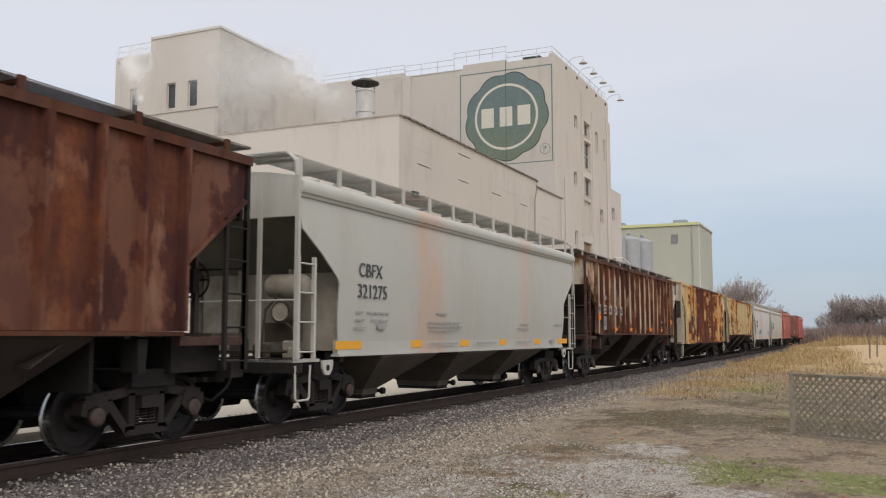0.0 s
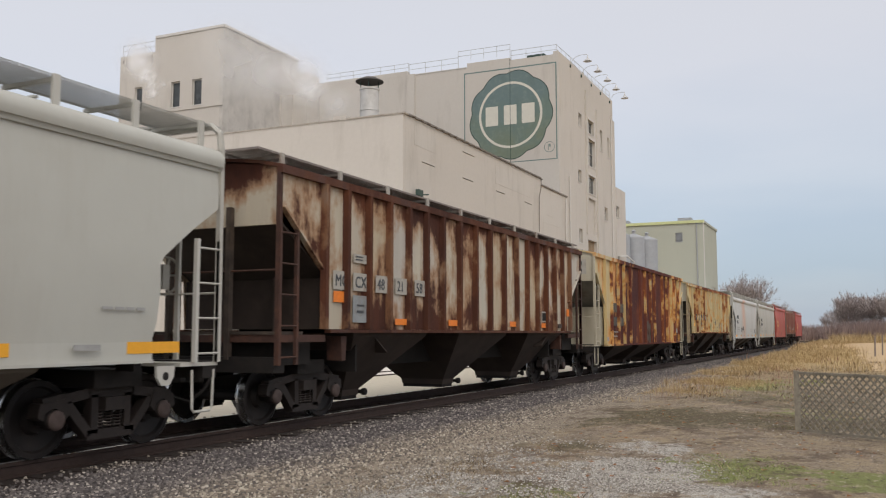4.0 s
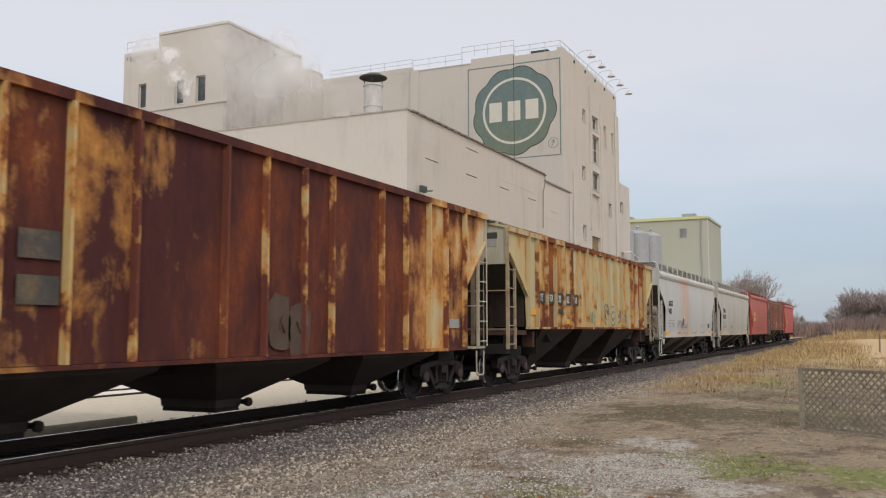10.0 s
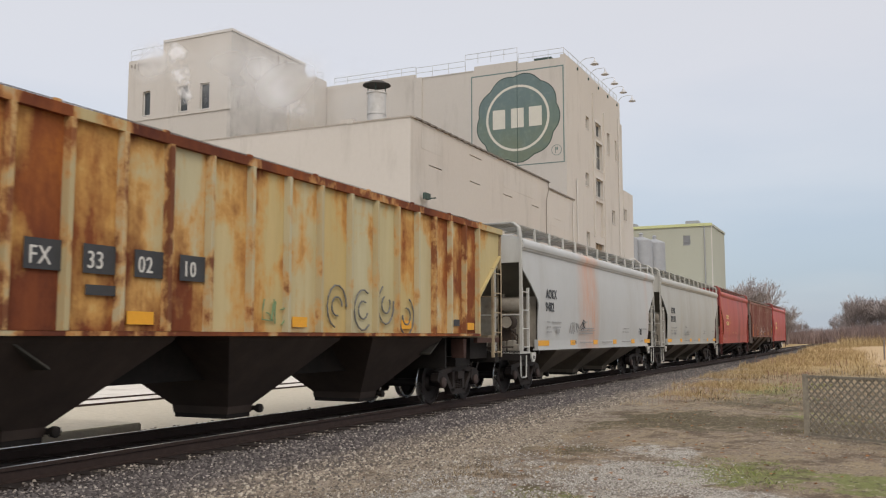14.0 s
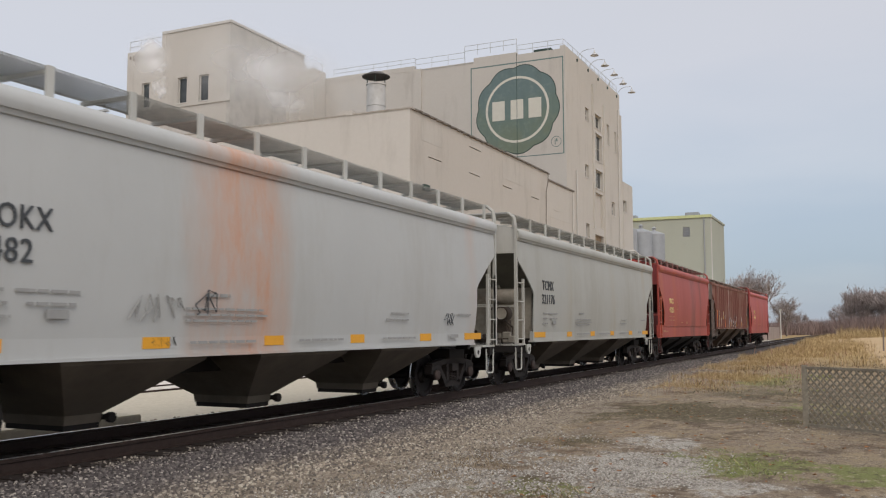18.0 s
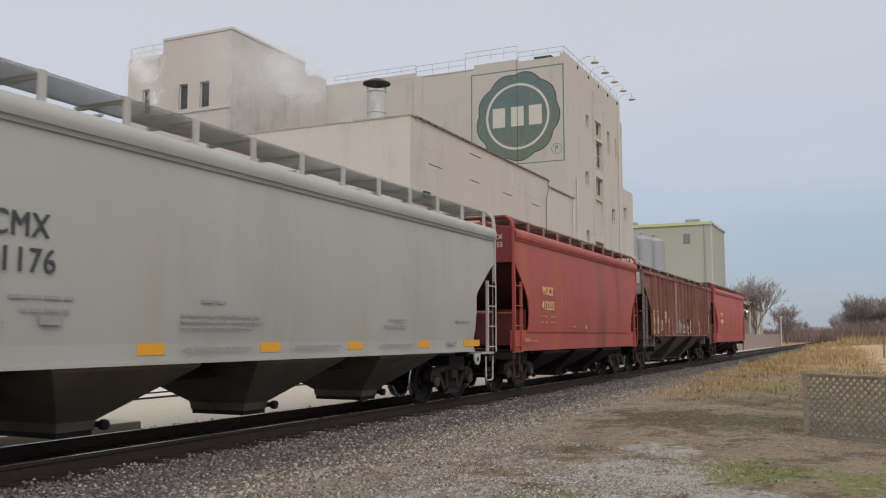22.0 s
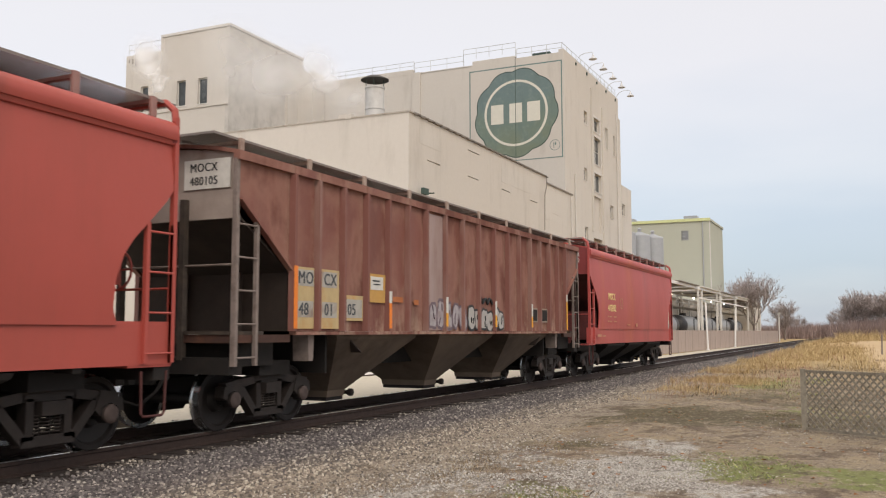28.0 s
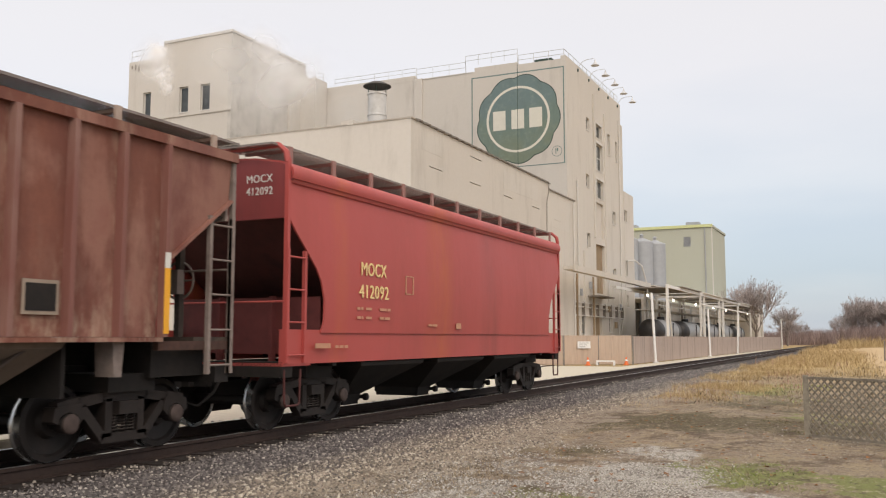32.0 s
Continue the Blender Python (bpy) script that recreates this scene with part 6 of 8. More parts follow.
# ribs rust too, but stay tan amid the maroon as a painted edge highlight
P_OCHRERIB = rusty_paint("ochre_rib_paint_rusting", [(0.58, 0.43, 0.20), (0.62, 0.51, 0.29)], [c - 0.4 for c in WIDE_RIBS], 16.45, [(0, -0.2), (0.2, -0.06), (0.26, 0.08), (0.5, 0.12), (0.76, 0.10), (0.82, 0.02), (1, -0.05)], ((0.09, 0.031, 0.027), (0.15, 0.05, 0.035), (0.30, 0.10, 0.035)), (0.58, 0.28, 0.07), 2.2)
P_OCHRE_END = smooth_paint("ochre_white_end_paint", (0.50, 0.46, 0.36), (0.28, 0.22, 0.14), (), 0.6)
car = ribbed_car(-83.52, 16.45, "ribbed covered hopper car, ochre paint with rust-red middle", P_OCHRE, P_OCHRE_END, WIDE_RIBS, 1.08, 4.2, (3.5, 2.42), 1.3, M_BAY, P_OCHRE_END, P_OCHRERIB, P_OCHRE, M_RUSTGRATE, M_GREYSLOPE, P_OCHRE_END, 0.95, None, P_OCHRE_END, None, 0.17, 0.035)
M_DIMPATCH = grainy("dim_slate_patch_paint", (0.07, 0.065, 0.06), 0.4, 0.75, 0, 5, "Object", (0.24, 0.16, 0.08))
for y in (-5.80, -4.82):
    for z in (1.74, 2.24):
        part("patch", box(B(), 1.561, 1.567, y, y + 0.56, z, z + 0.32), M_DIMPATCH, car, "dim slate painted-out patch")
M_TAGGREEN = grainy("grey_green_spray_fill", (0.095, 0.068, 0.05), 0.4, 0.8, 0, 3, "Object", (0.10, 0.042, 0.035))
block_tag(car, -0.1, 1.12, 0.78, 2, 11, M_TAGGREEN, M_TAGGREEN, 1.564)
for z in (3.85, 3.6):
    part("patch", box(B(), 0.25, 1.25, -8.155, -8.148, z - 0.11, z + 0.13), M_CHALKDIM, car)
    part("patch", box(B(), 0.4, 1.1, -8.162, -8.156, z - 0.05, z + 0.07), M_SLATEPATCH, car)
bars(car, [(-5.75, -5.1, 1.5, 0.05), (-5.75, -5.2, 1.35, 0.05), (-6.75, -6.45, 1.2, 0.14), (6.1, 6.6, 1.5, 0.2)], M_FAINT, 1.561)

P_SAND = rusty_paint("faded_straw_paint_with_rust", [(0.57, 0.46, 0.22), (0.53, 0.51, 0.35), (0.57, 0.49, 0.29), (0.58, 0.42, 0.16), (0.53, 0.52, 0.38)], RIBS, 16.95, [(0, -0.24), (0.12, -0.14), (0.17, -0.05), (0.195, 0.07), (0.215, 0.18), (0.265, 0.14), (0.285, -0.03), (0.35, -0.10), (0.4, -0.155), (0.55, -0.185), (0.75, -0.165), (0.84, -0.04), (0.87, 0.12), (0.91, 0.03), (0.95, -0.1), (1, -0.08)], ((0.095, 0.028, 0.018), (0.20, 0.058, 0.023), (0.40, 0.14, 0.035)), (0.60, 0.31, 0.08), 0.85, 0.05, 0.435, 0.025, 0.85)
P_SANDCHORD = rusty_paint("straw_chord_gone_to_rust", [(0.52, 0.42, 0.22), (0.50, 0.45, 0.30)], RIBS, 16.95, [(0, -0.2), (0.17, -0.1), (0.21, 0.12), (0.9, 0.12), (0.95, 0.0), (1, 0.0)], ((0.085, 0.026, 0.018), (0.16, 0.048, 0.022), (0.32, 0.10, 0.03)), (0.50, 0.22, 0.06), 1.5)
P_SANDRIB = rusty_paint("straw_rib_paint_rusting", [(0.50, 0.41, 0.23), (0.52, 0.47, 0.31), (0.46, 0.34, 0.17)], [c - 0.4 for c in RIBS], 16.95, [(0, -0.3), (0.15, -0.1), (0.22, 0.06), (0.29, 0.0), (0.5, -0.16), (0.8, -0.1), (0.87, 0.06), (0.95, -0.1), (1, -0.1)], ((0.10, 0.04, 0.025), (0.20, 0.075, 0.035), (0.36, 0.14, 0.05)), (0.55, 0.32, 0.12), 2.0)
M_DIMTAN = grainy("dim_rusty_tan_ironwork", (0.19, 0.15, 0.10), 0.35, 0.8, 0, 5, "Object", (0.10, 0.045, 0.028))
M_TANGEAR = grainy("rust_spotted_tan_ironwork", (0.36, 0.29, 0.19), 0.3, 0.75, 0, 5, "Object", (0.14, 0.06, 0.03))
P_SAND_END = smooth_paint("straw_white_end_paint", (0.48, 0.46, 0.37), (0.22, 0.18, 0.12), (), 0.6)
car = ribbed_car(-65.42, 16.95, "ribbed covered hopper car, faded straw paint with rust columns", P_SAND, P_SAND_END, RIBS, 1.54, 4.08, (3.38, 2.36), 1.42, M_BAY, M_TANGEAR, P_SANDRIB, P_SANDCHORD, M_RUSTGRATE, M_SHADEEND, post_x=1.15, iron=M_DIMTAN, pad=M_RUSTGEAR, board_z=0.18, rib_w=0.05, hop=-0.25)
for word, y in (("IT", -6.02), ("FX", -5.22), ("33", -4.42), ("02", -3.62), ("10", -2.82)):
    part("patch", box(B(), 1.561, 1.566, y - 0.03, y + 0.46, 2.2, 2.54), M_SLATEPATCH, car, "dark lettering patch")
    write_side(car, word, y + 0.02, 2.26, 0.29, M_CHALK, 1.568, 0.85)
for y, z, w in ((-6.85, 1.86, 0.5), (-3.75, 1.62, 0.45), (-0.3, 1.62, 0.4), (3.3, 1.62, 0.4), (6.4, 1.62, 0.4)):
    part("reflector", box(B(), 1.561, 1.567, y, y + w, z, z + 0.16), M_YELLOW, car, "amber reflective strip")
part("patch", box(B(), 0.7, 1.25, -8.41, -8.40, 3.78, 3.94), M_SLATEPATCH, car)
part("patch", box(B(), 0.72, 1.22, -8.41, -8.40, 3.58, 3.77), M_FAINT, car)
M_TAGGREY = grainy("faded_grey_spray", (0.17, 0.17, 0.16), 0.3, 0.75)
for k in range(4):
    c = (0.98, 1.85, 2.68, 3.5)[k]
    for j, (rw, rh) in enumerate(((0.30, 0.36), (0.16, 0.16))):
        part("spray_tag", tube(B(), [(1.568, c + rw * math.cos(a * math.tau / 14 + k), 1.98 + 0.04 * k * (-1) ** k + rh * math.sin(a * math.tau / 14 + k)) for a in range(11 + j)], 0.016, 5), M_TAGGREY, car, "grey sprayed loop letter")
scrawl(car, -0.95, 1.62, 0.42, grainy("faded_green_spray", (0.20, 0.30, 0.16), 0.3, 0.75), 8, 1.566, 3)
bars(car, [(-4.4, -3.9, 1.95, 0.12), (5.7, 6.0, 1.7, 0.14)], M_SLATEPATCH, 1.561, "patch")

P_W2 = smooth_paint("bright_white_paint_rust_washed", (0.51, 0.52, 0.515), (0.36, 0.34, 0.30), [(-1.75, 1.35, (0.62, 0.25, 0.10), 0.85), (6.4, 0.4, RUSTWASH, 0.25)])
P_END2 = smooth_paint("white_end_paint", (0.54, 0.54, 0.51), (0.28, 0.25, 0.2), (), 0.5)
car = smooth_car(-47.6, 15.85, "white curved-side covered hopper car with an orange wash", P_W2, P_END2, marks=MARKS, gear=P_END2)
write_side(car, "AOKX", -6.1, 2.53, 0.37, M_GREYINK)
write_side(car, "9482", -6.15, 2.17, 0.37, M_GREYINK, 1.61, 0.95)
for text, z in (("AOKX", 3.86), ("9482", 3.62)):
    part("lettering", shift(letters(text, 0.18, 0.9), 0.12, -7.88, z, -math.pi / 2), M_GREYINK, car)
bars(car, SMALL, M_FAINT)
scrawl(car, -3.9, 1.55, 0.35, M_FAINT, 2), scrawl(car, -2.7, 1.62, 0.4, M_GREYINK, 4, 1.606, 2), scrawl(car, 5.0, 1.5, 0.3, M_GREYINK, 5, 1.6, 3), scrawl(car, -3.5, 1.24, 0.13, M_INK, 9, 1.545, 6)

P_W3 = smooth_paint("grey_white_paint_dust_runs", (0.445, 0.445, 0.415), (0.30, 0.26, 0.20), [(1.5, 0.5, (0.42, 0.34, 0.22), 0.45), (6.3, 0.35, (0.42, 0.34, 0.22), 0.5), (-3.6, 0.5, (0.42, 0.36, 0.26), 0.35)])
car = smooth_car(-30.32, 15.95, "grey-white curved-side covered hopper car with brown dust runs", P_W3, P_END, marks=MARKS, gear=P_END)
write_side(car, "TCMX", -6.09, 2.52, 0.38, M_GREYINK, 1.61, 0.87)
write_side(car, "321176", -6.14, 2.14, 0.38, M_GREYINK, 1.61, 0.92)
bars(car, SMALL, M_FAINT)
for text, z in (("TCMX", 3.86), ("321176", 3.62)):
    part("lettering", shift(letters(text, 0.18, 0.8), 0.1, -7.93, z, -math.pi / 2), M_GREYINK, car)

RED = (0.41, 0.078, 0.06)
M_DIMSTRAW = grainy("worn_straw_lettering", (0.52, 0.27, 0.17), 0.25, 0.7, 0, 12)
# the red body paint, darkened by hand for the deep shade behind the ladders
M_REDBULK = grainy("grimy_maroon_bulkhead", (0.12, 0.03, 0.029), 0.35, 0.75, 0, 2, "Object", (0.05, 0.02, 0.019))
M_REDPOST = grainy("dusty_red_bracket_paint", (0.30, 0.17, 0.15), 0.3, 0.75)
RSMALL = [(-4.7, -4.5, 1.96, 0.06), (-4.4, -4.15, 1.96, 0.06), (-3.9, -3.5, 1.96, 0.06), (-4.7, -4.5, 1.8, 0.06), (-4.4, -4.15, 1.8, 0.06), (-3.9, -3.5, 1.8, 0.06), (-1.9, -1.5, 1.7, 0.06), (-0.55, -0.3, 1.66, 0.12), (-6.0, -5.55, 1.3, 0.08), (-5.4, -5.0, 1.3, 0.06), (-2.9, -2.86, 2.3, 0.36), (-2.6, -2.56, 2.3, 0.36), (-2.9, -2.56, 2.64, 0.03), (-2.9, -2.56, 2.3, 0.03)]


def red_car(y, L, label, stains, number, tint):
    body = smooth_paint("brick_red_paint", tint, (0.20, 0.065, 0.045), stains, 0.25, 0.5)
    # end walls: a darker copy of the body red, holding the shade between cars
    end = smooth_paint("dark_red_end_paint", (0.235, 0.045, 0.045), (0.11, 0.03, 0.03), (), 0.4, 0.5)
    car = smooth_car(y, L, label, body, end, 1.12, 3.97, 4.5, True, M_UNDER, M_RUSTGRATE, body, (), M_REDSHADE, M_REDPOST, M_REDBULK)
    write_side(car, "MOCX", -4.6, 2.57, 0.34, M_STRAWPAINT, 1.61, 0.86)
    write_side(car, number, -4.65, 2.17, 0.34, M_STRAWPAINT, 1.61, 0.98)
    bars(car, RSMALL, M_DIMSTRAW)
    for text, z in (("MOCX", 3.93), (number, 3.73)):
        part("lettering", shift(letters(text, 0.18, 0.9), 0.72, -L / 2 + 0.045, z, -math.pi / 2), M_CHALK, car)
    return car


red_car(-14.46, 13.28, "brick-red curved-side covered hopper car with brown streaks", [(1.6, 0.9, (0.10, 0.04, 0.03), 1.0), (3.6, 0.5, (0.14, 0.05, 0.035), 0.6), (-3.2, 0.6, (0.50, 0.12, 0.04), 0.5), (-6.0, 0.5, (0.50, 0.14, 0.05), 0.6)], "412255", RED)

M_ENDTAN = grainy("weathered_tan_end_sheet", (0.33, 0.275, 0.245), 0.3, 0.8, 0, 2, "Object", (0.16, 0.09, 0.07))
M_TRUCKPALE = grainy("worn_grey_brown_ironwork", (0.23, 0.185, 0.165), 0.4, 0.75, 0.1, 5, "Object", (0.09, 0.06, 0.05))
P_BROWN = rusty_paint("faded_red_brown_paint", [(0.19, 0.072, 0.056), (0.265, 0.105, 0.082), (0.205, 0.077, 0.059), (0.24, 0.094, 0.074)], RIBS, 16.77, [(0, -0.14), (0.3, -0.13), (0.45, -0.06), (0.6, 0.0), (1, 0.03)], ((0.12, 0.05, 0.04), (0.165, 0.065, 0.05), (0.22, 0.088, 0.062)), (0.30, 0.15, 0.115), 0.9, 0.08, 0.38, 0.05, 1.0, ((0.48, 0.36, 0.27), 0.5))
P_BROWNRIB = smooth_paint("red_brown_rib_worn_pale", (0.215, 0.09, 0.073), (0.42, 0.33, 0.28), (), 0.45, 0.7)
car = ribbed_car(1.77, 16.77, "red-brown ribbed covered hopper car with spray-painted tags", P_BROWN, M_ENDTAN, RIBS, 1.48, 4.08, (3.36, 2.4), 1.42, M_BAYBROWN, M_TRUCKPALE, P_BROWNRIB, P_BROWN, M_RUSTGRATE, M_BAY, None, 1.40, grainy("pale_tan_bracket_paint", (0.38, 0.30, 0.25), 0.3, 0.75, 0, 6, "Object", (0.18, 0.09, 0.07)), rib_w=0.05)
M_TANPANEL = grainy("weathered_tan_panel", (0.50, 0.38, 0.20), 0.2, 0.75, 0, 5, "Object", (0.50, 0.24, 0.06), 0.1, (1, 1, 0.5))
part("patch", box(B(), 1.637, 1.642, -7.03, -6.93, 1.52, 2.5), M_ORANGEMARK, car, "orange reflective strip")
part("patch", box(B(), 1.561, 1.565, -6.86, -6.36, 1.52, 2.5), M_TANPANEL, car, "tan lettering panel, orange showing through")
part("patch", box(B(), 1.561, 1.565, -6.15, -5.6, 1.52, 2.5), M_TANPANEL, car, "pale lettering panel")
part("patch", box(B(), 1.561, 1.565, -5.4, -4.8, 1.66, 2.1), M_TANPANEL, car)
part("patch", box(B(), 1.566, 1.569, -5.37, -4.83, 1.71, 2.03), M_CHALKDIM, car)
for y in (-6.84, -6.13):
    for z in (1.7, 2.2):
        part("patch", box(B(), 1.566, 1.569, y, y + 0.46, z, z + 0.26), M_CHALKDIM, car)
part("patch", box(B(), 1.561, 1.565, -4.58, -3.98, 2.0, 2.52), grainy("faded_amber_notice", (0.52, 0.30, 0.09), 0.2, 0.75), car, "faded amber notice")
part("patch", box(B(), 1.566, 1.569, -4.53, -4.07, 2.23, 2.47), M_CHALK, car, "pale notice with dark lines")
bars(car, [(-4.46, -4.18, 2.38, 0.035), (-4.42, -4.2, 2.32, 0.03)], M_INK, 1.57)
part("patch", box(B(), 1.637, 1.642, -3.95, -3.85, 1.53, 2.0), M_ORANGEMARK, car)
part("patch", box(B(), 1.637, 1.642, -3.95, -3.85, 2.0, 2.22), M_CHALK, car)
for y, z, w in ((-3.68, 2.03, 0.4), (-2.8, 2.0, 0.2)):
    part("patch", box(B(), 1.561, 1.564, y, y + w, z, z + 0.1), grainy("smeared_orange_paint", (0.42, 0.14, 0.05), 0.3, 0.8, 0, 20), car, "smeared orange paint")
for word, y, z in (("MO", -6.83, 2.24), ("CX", -6.08, 2.24), ("48", -6.80, 1.74), ("01", -6.06, 1.74), ("05", -5.33, 1.76)):
    write_side(car, word, y, z, 0.28, M_GREYINK, 1.571, 0.95)
part("pale_panel", box(B(), 1.561, 1.564, -2.2, -1.48, 1.5, 3.9), smooth_paint("bleached_panel_paint", (0.36, 0.27, 0.25), (0.20, 0.09, 0.07), (), 0.8, 0.75), car, "bleached grey-pink panel")
M_DULLSILVER = grainy("dull_silver_spray", (0.36, 0.33, 0.345), 0.3, 0.65, 0, 9, "Object", (0.22, 0.12, 0.11))
block_tag(car, -1.95, 1.54, 0.52, 5, 3, M_DULLSILVER, grainy("mauve_spray_outline", (0.15, 0.11, 0.13), 0.2, 0.7), 1.567)
block_tag(car, 0.05, 1.5, 0.5, 6, 6, M_SILVERTAG, M_INK, 1.567)
part("spray_tag", tube(B(), [(1.568, 0.5 + 0.1 * k, 2.2 + 0.08 * math.sin(k * 2.2)) for k in range(9)], 0.03, 5), M_INK, car, "dark sprayed scribble")
M_PLACARD = grainy("dull_tan_frame_paint", (0.30, 0.235, 0.185), 0.25, 0.75)
for y in (4.06, 4.88):
    part("placard", box(B(), 1.561, 1.572, y, y + 0.48, 1.72, 2.1), M_PLACARD, car)
    part("placard", box(B(), 1.573, 1.577, y + 0.04, y + 0.44, 1.76, 2.06), M_UNDER, car, "dark square placard")
for y in (-1.4, 1.37, 3.93):
    part("patch", box(B(), 1.637, 1.642, y - 0.05, y + 0.05, 1.86, 2.2), M_CHALK, car, "white reflector stub")
    part("patch", box(B(), 1.637, 1.642, y - 0.05, y + 0.05, 1.58, 1.86), M_YELLOW, car)
part("patch", box(B(), 1.637, 1.642, 6.93, 7.03, 1.52, 2.35), M_YELLOW, car)
part("patch", box(B(), 1.637, 1.642, 6.93, 7.03, 2.35, 2.55), M_CHALK, car)
part("patch", box(B(), 0.55, 1.4, -8.33, -8.32, 3.56, 4.0), M_CHALK, car, "pale end number panel")
for text, z in (("MOCX", 3.82), ("480105", 3.62)):
    part("lettering", shift(letters(text, 0.18, 0.9), 0.66, -8.335, z, -math.pi / 2), M_INK, car)

red_car(18.19, 13.52, "pinkish-red curved-side covered hopper car at the train's end", [(-1.3, 0.8, (0.50, 0.13, 0.035), 0.6), (-5.2, 0.35, (0.50, 0.13, 0.035), 0.6), (1.5, 0.7, (0.16, 0.05, 0.04), 0.5)], "412092", (0.44, 0.080, 0.071))

# ---- the yard beyond the track ----
def fence_run(name, label, a, b, material, height=1.85, bay=3.0):
    """A privacy fence of slatted bays between tube posts."""
    a, b = Vector(a), Vector(b)
    fence = thing(name, label, "fence", a)
    d = b - a
    n = max(1, round(d.length / bay))
    turn_ = math.degrees(math.atan2(d.y, d.x))
    w = d.length / n
    bm = B()
    k = max(6, int(w / 0.18))
    rng2 = random.Random(3)
    pts = []
    for i in range(k + 1):
        pts.append((w * i / k, 0.03 if i % 2 else 0.0))
    outline = pts + [(x, y - 0.02) for x, y in pts[::-1]]
    prism(bm, outline, "z", 0.06, height)
    panel = finish(bm, "slat_panel", material)
    post = finish(turn(B(), [(0.03, 0), (0.03, height - 0.01), (0.005, height + 0.02)], (0, 0, 0), "z", 8), "post", M_COPE, 40)
    rail = finish(tube(B(), [(0, 0.045, height - 0.02), (w, 0.045, height - 0.02)], 0.025, 6), "top_rail", M_COPE)
    for i in range(n + 1):
        m = Matrix.Rotation(radians(turn_), 4, "Z") @ Matrix.Translation((w * i, 0, 0))
        for nm, me in (("slat_panel", panel), ("top_rail", rail), ("post", post)):
            if i == n and nm != "post":
                continue
            o = new(nm, me)
            o.parent, o.matrix_basis = fence, m
    return fence


fence_run("privacy_fence", "long grey-brown slatted privacy fence beside the track", (-14.0, 58.4, 0), (-12.9, 152, 0), M_SLATS)
gate_fence = fence_run("privacy_fence", "tan slatted privacy fence and gate across the yard", (-17.6, 55.0, 0), (-14.05, 58.3, 0), M_SLATS2, 1.9, 2.4)
fence_run("privacy_fence", "tan slatted privacy fence towards the mill", (-29.0, 51.0, 0), (-17.65, 54.95, 0), M_SLATS2, 1.9, 2.4)
sign = thing("notice_board", "small white notice board on the tan fence", "sign", (-16.6, 55.75, 1.25))
part("board", box(B(), -0.45, 0.45, -0.02, 0.0, -0.22, 0.22), M_WHITE, sign)
sign.rotation_euler = (0, 0, radians(43))
for k in range(3):
    part("faded_lettering", box(B(), -0.36, 0.3 - 0.1 * k, -0.026, -0.021, 0.1 - 0.12 * k, 0.14 - 0.12 * k), M_FAINT, sign)
sign.location = (-16.55, 55.85, 1.3)


def cone(x, y):
    c = thing("traffic_cone", "small orange traffic cone on the concrete yard", "traffic cone", (x, y, 0.012), "cones by the fence")
    part("base", box(B(), -0.18, 0.18, -0.18, 0.18, 0, 0.03), M_ORANGE, c)
    part("body", turn(B(), [(0.14, 0.03), (0.03, 0.5), (0.01, 0.52)], (0, 0, 0), "z", 14), M_ORANGE, c, "", 40)
    part("collar", turn(B(), [(0.09, 0.26), (0.1, 0.26), (0.072, 0.36), (0.06, 0.36)], (0, 0, 0), "z", 14), M_WHITE, c, "white reflective collar", 40)


cone(-16.2, 55.5), cone(-14.2, 57.3)
rack = thing("wheel_stop", "white low barrier on the yard", "barrier", (-15.2, 56.0, 0.012))
part("bar", box(B(), -0.6, 0.6, -0.04, 0.04, 0.22, 0.32), M_WHITE, rack)
for x in (-0.55, 0.55):
    part("leg", box(B(), x - 0.04, x + 0.04, -0.15, 0.15, 0, 0.22), M_WHITE, rack)
for x, y, top, lean in ((-13.55, 63.0, 4.9, -0.25), (-13.45, 86.0, 4.4, -0.15), (-13.2, 103.0, 4.2, 0.1)):
    pole = thing("white_pole", "thin white pole standing at the fence", "pole", (x, y, 0), "poles at the fence")
    part("shaft", tube(B(), [(0, 0, 0), (lean, 0.3, top)], 0.09, 10), M_WHITE, pole)
    part("foot", turn(B(), [(0.2, 0), (0.2, 0.08), (0.1, 0.12)], (0, 0, 0), "z", 12), M_PALE, pole)

# low kerbed pit and hatch between the track and the yard
pit = thing("concrete_pit_curb", "low pale concrete curb with a small block on top", "curb", (-12.95, 9.4, 0.01))
bm = box(B(), -1.0, 1.0, -3.1, 3.1, 0, 0.2)
bmesh.ops.bevel(bm, geom=bm.edges[:], offset=0.025, segments=2, affect="EDGES")
part("curb", bm, M_CREAMGRAVEL, pit)
bm = box(B(), 0.1, 0.5, -0.5, 0.1, 0.2, 0.29)
bmesh.ops.bevel(bm, geom=bm.edges[:], offset=0.015, segments=2, affect="EDGES")
part("block", bm, M_PALE, pit, "small pale block")

# loading canopy and pipe rack
canopy = thing("loading_canopy", "narrow cream loading canopy on steel posts beside the mill", "canopy")
part("roof_slab", box(B(), -27.7, -26.6, 86.5, 121, 8.6, 8.95), M_WALL2, canopy)
part("fascia", box(B(), -26.6, -26.45, 86.4, 121.1, 8.45, 9.05), M_WALL2, canopy)
part("roof_slab", box(B(), -27.4, -26.0, 121.2, 143, 8.7, 8.85), M_WALL2, canopy, "thin rear canopy roof")
part("post", box(B(), -26.3, -26.1, 142.6, 142.8, 0, 8.7), M_WHITE, canopy)
for y in (119.0, 120.7):
    part("post", box(B(), -26.95, -26.7, y - 0.12, y + 0.12, 0, 8.6), M_WHITE, canopy)
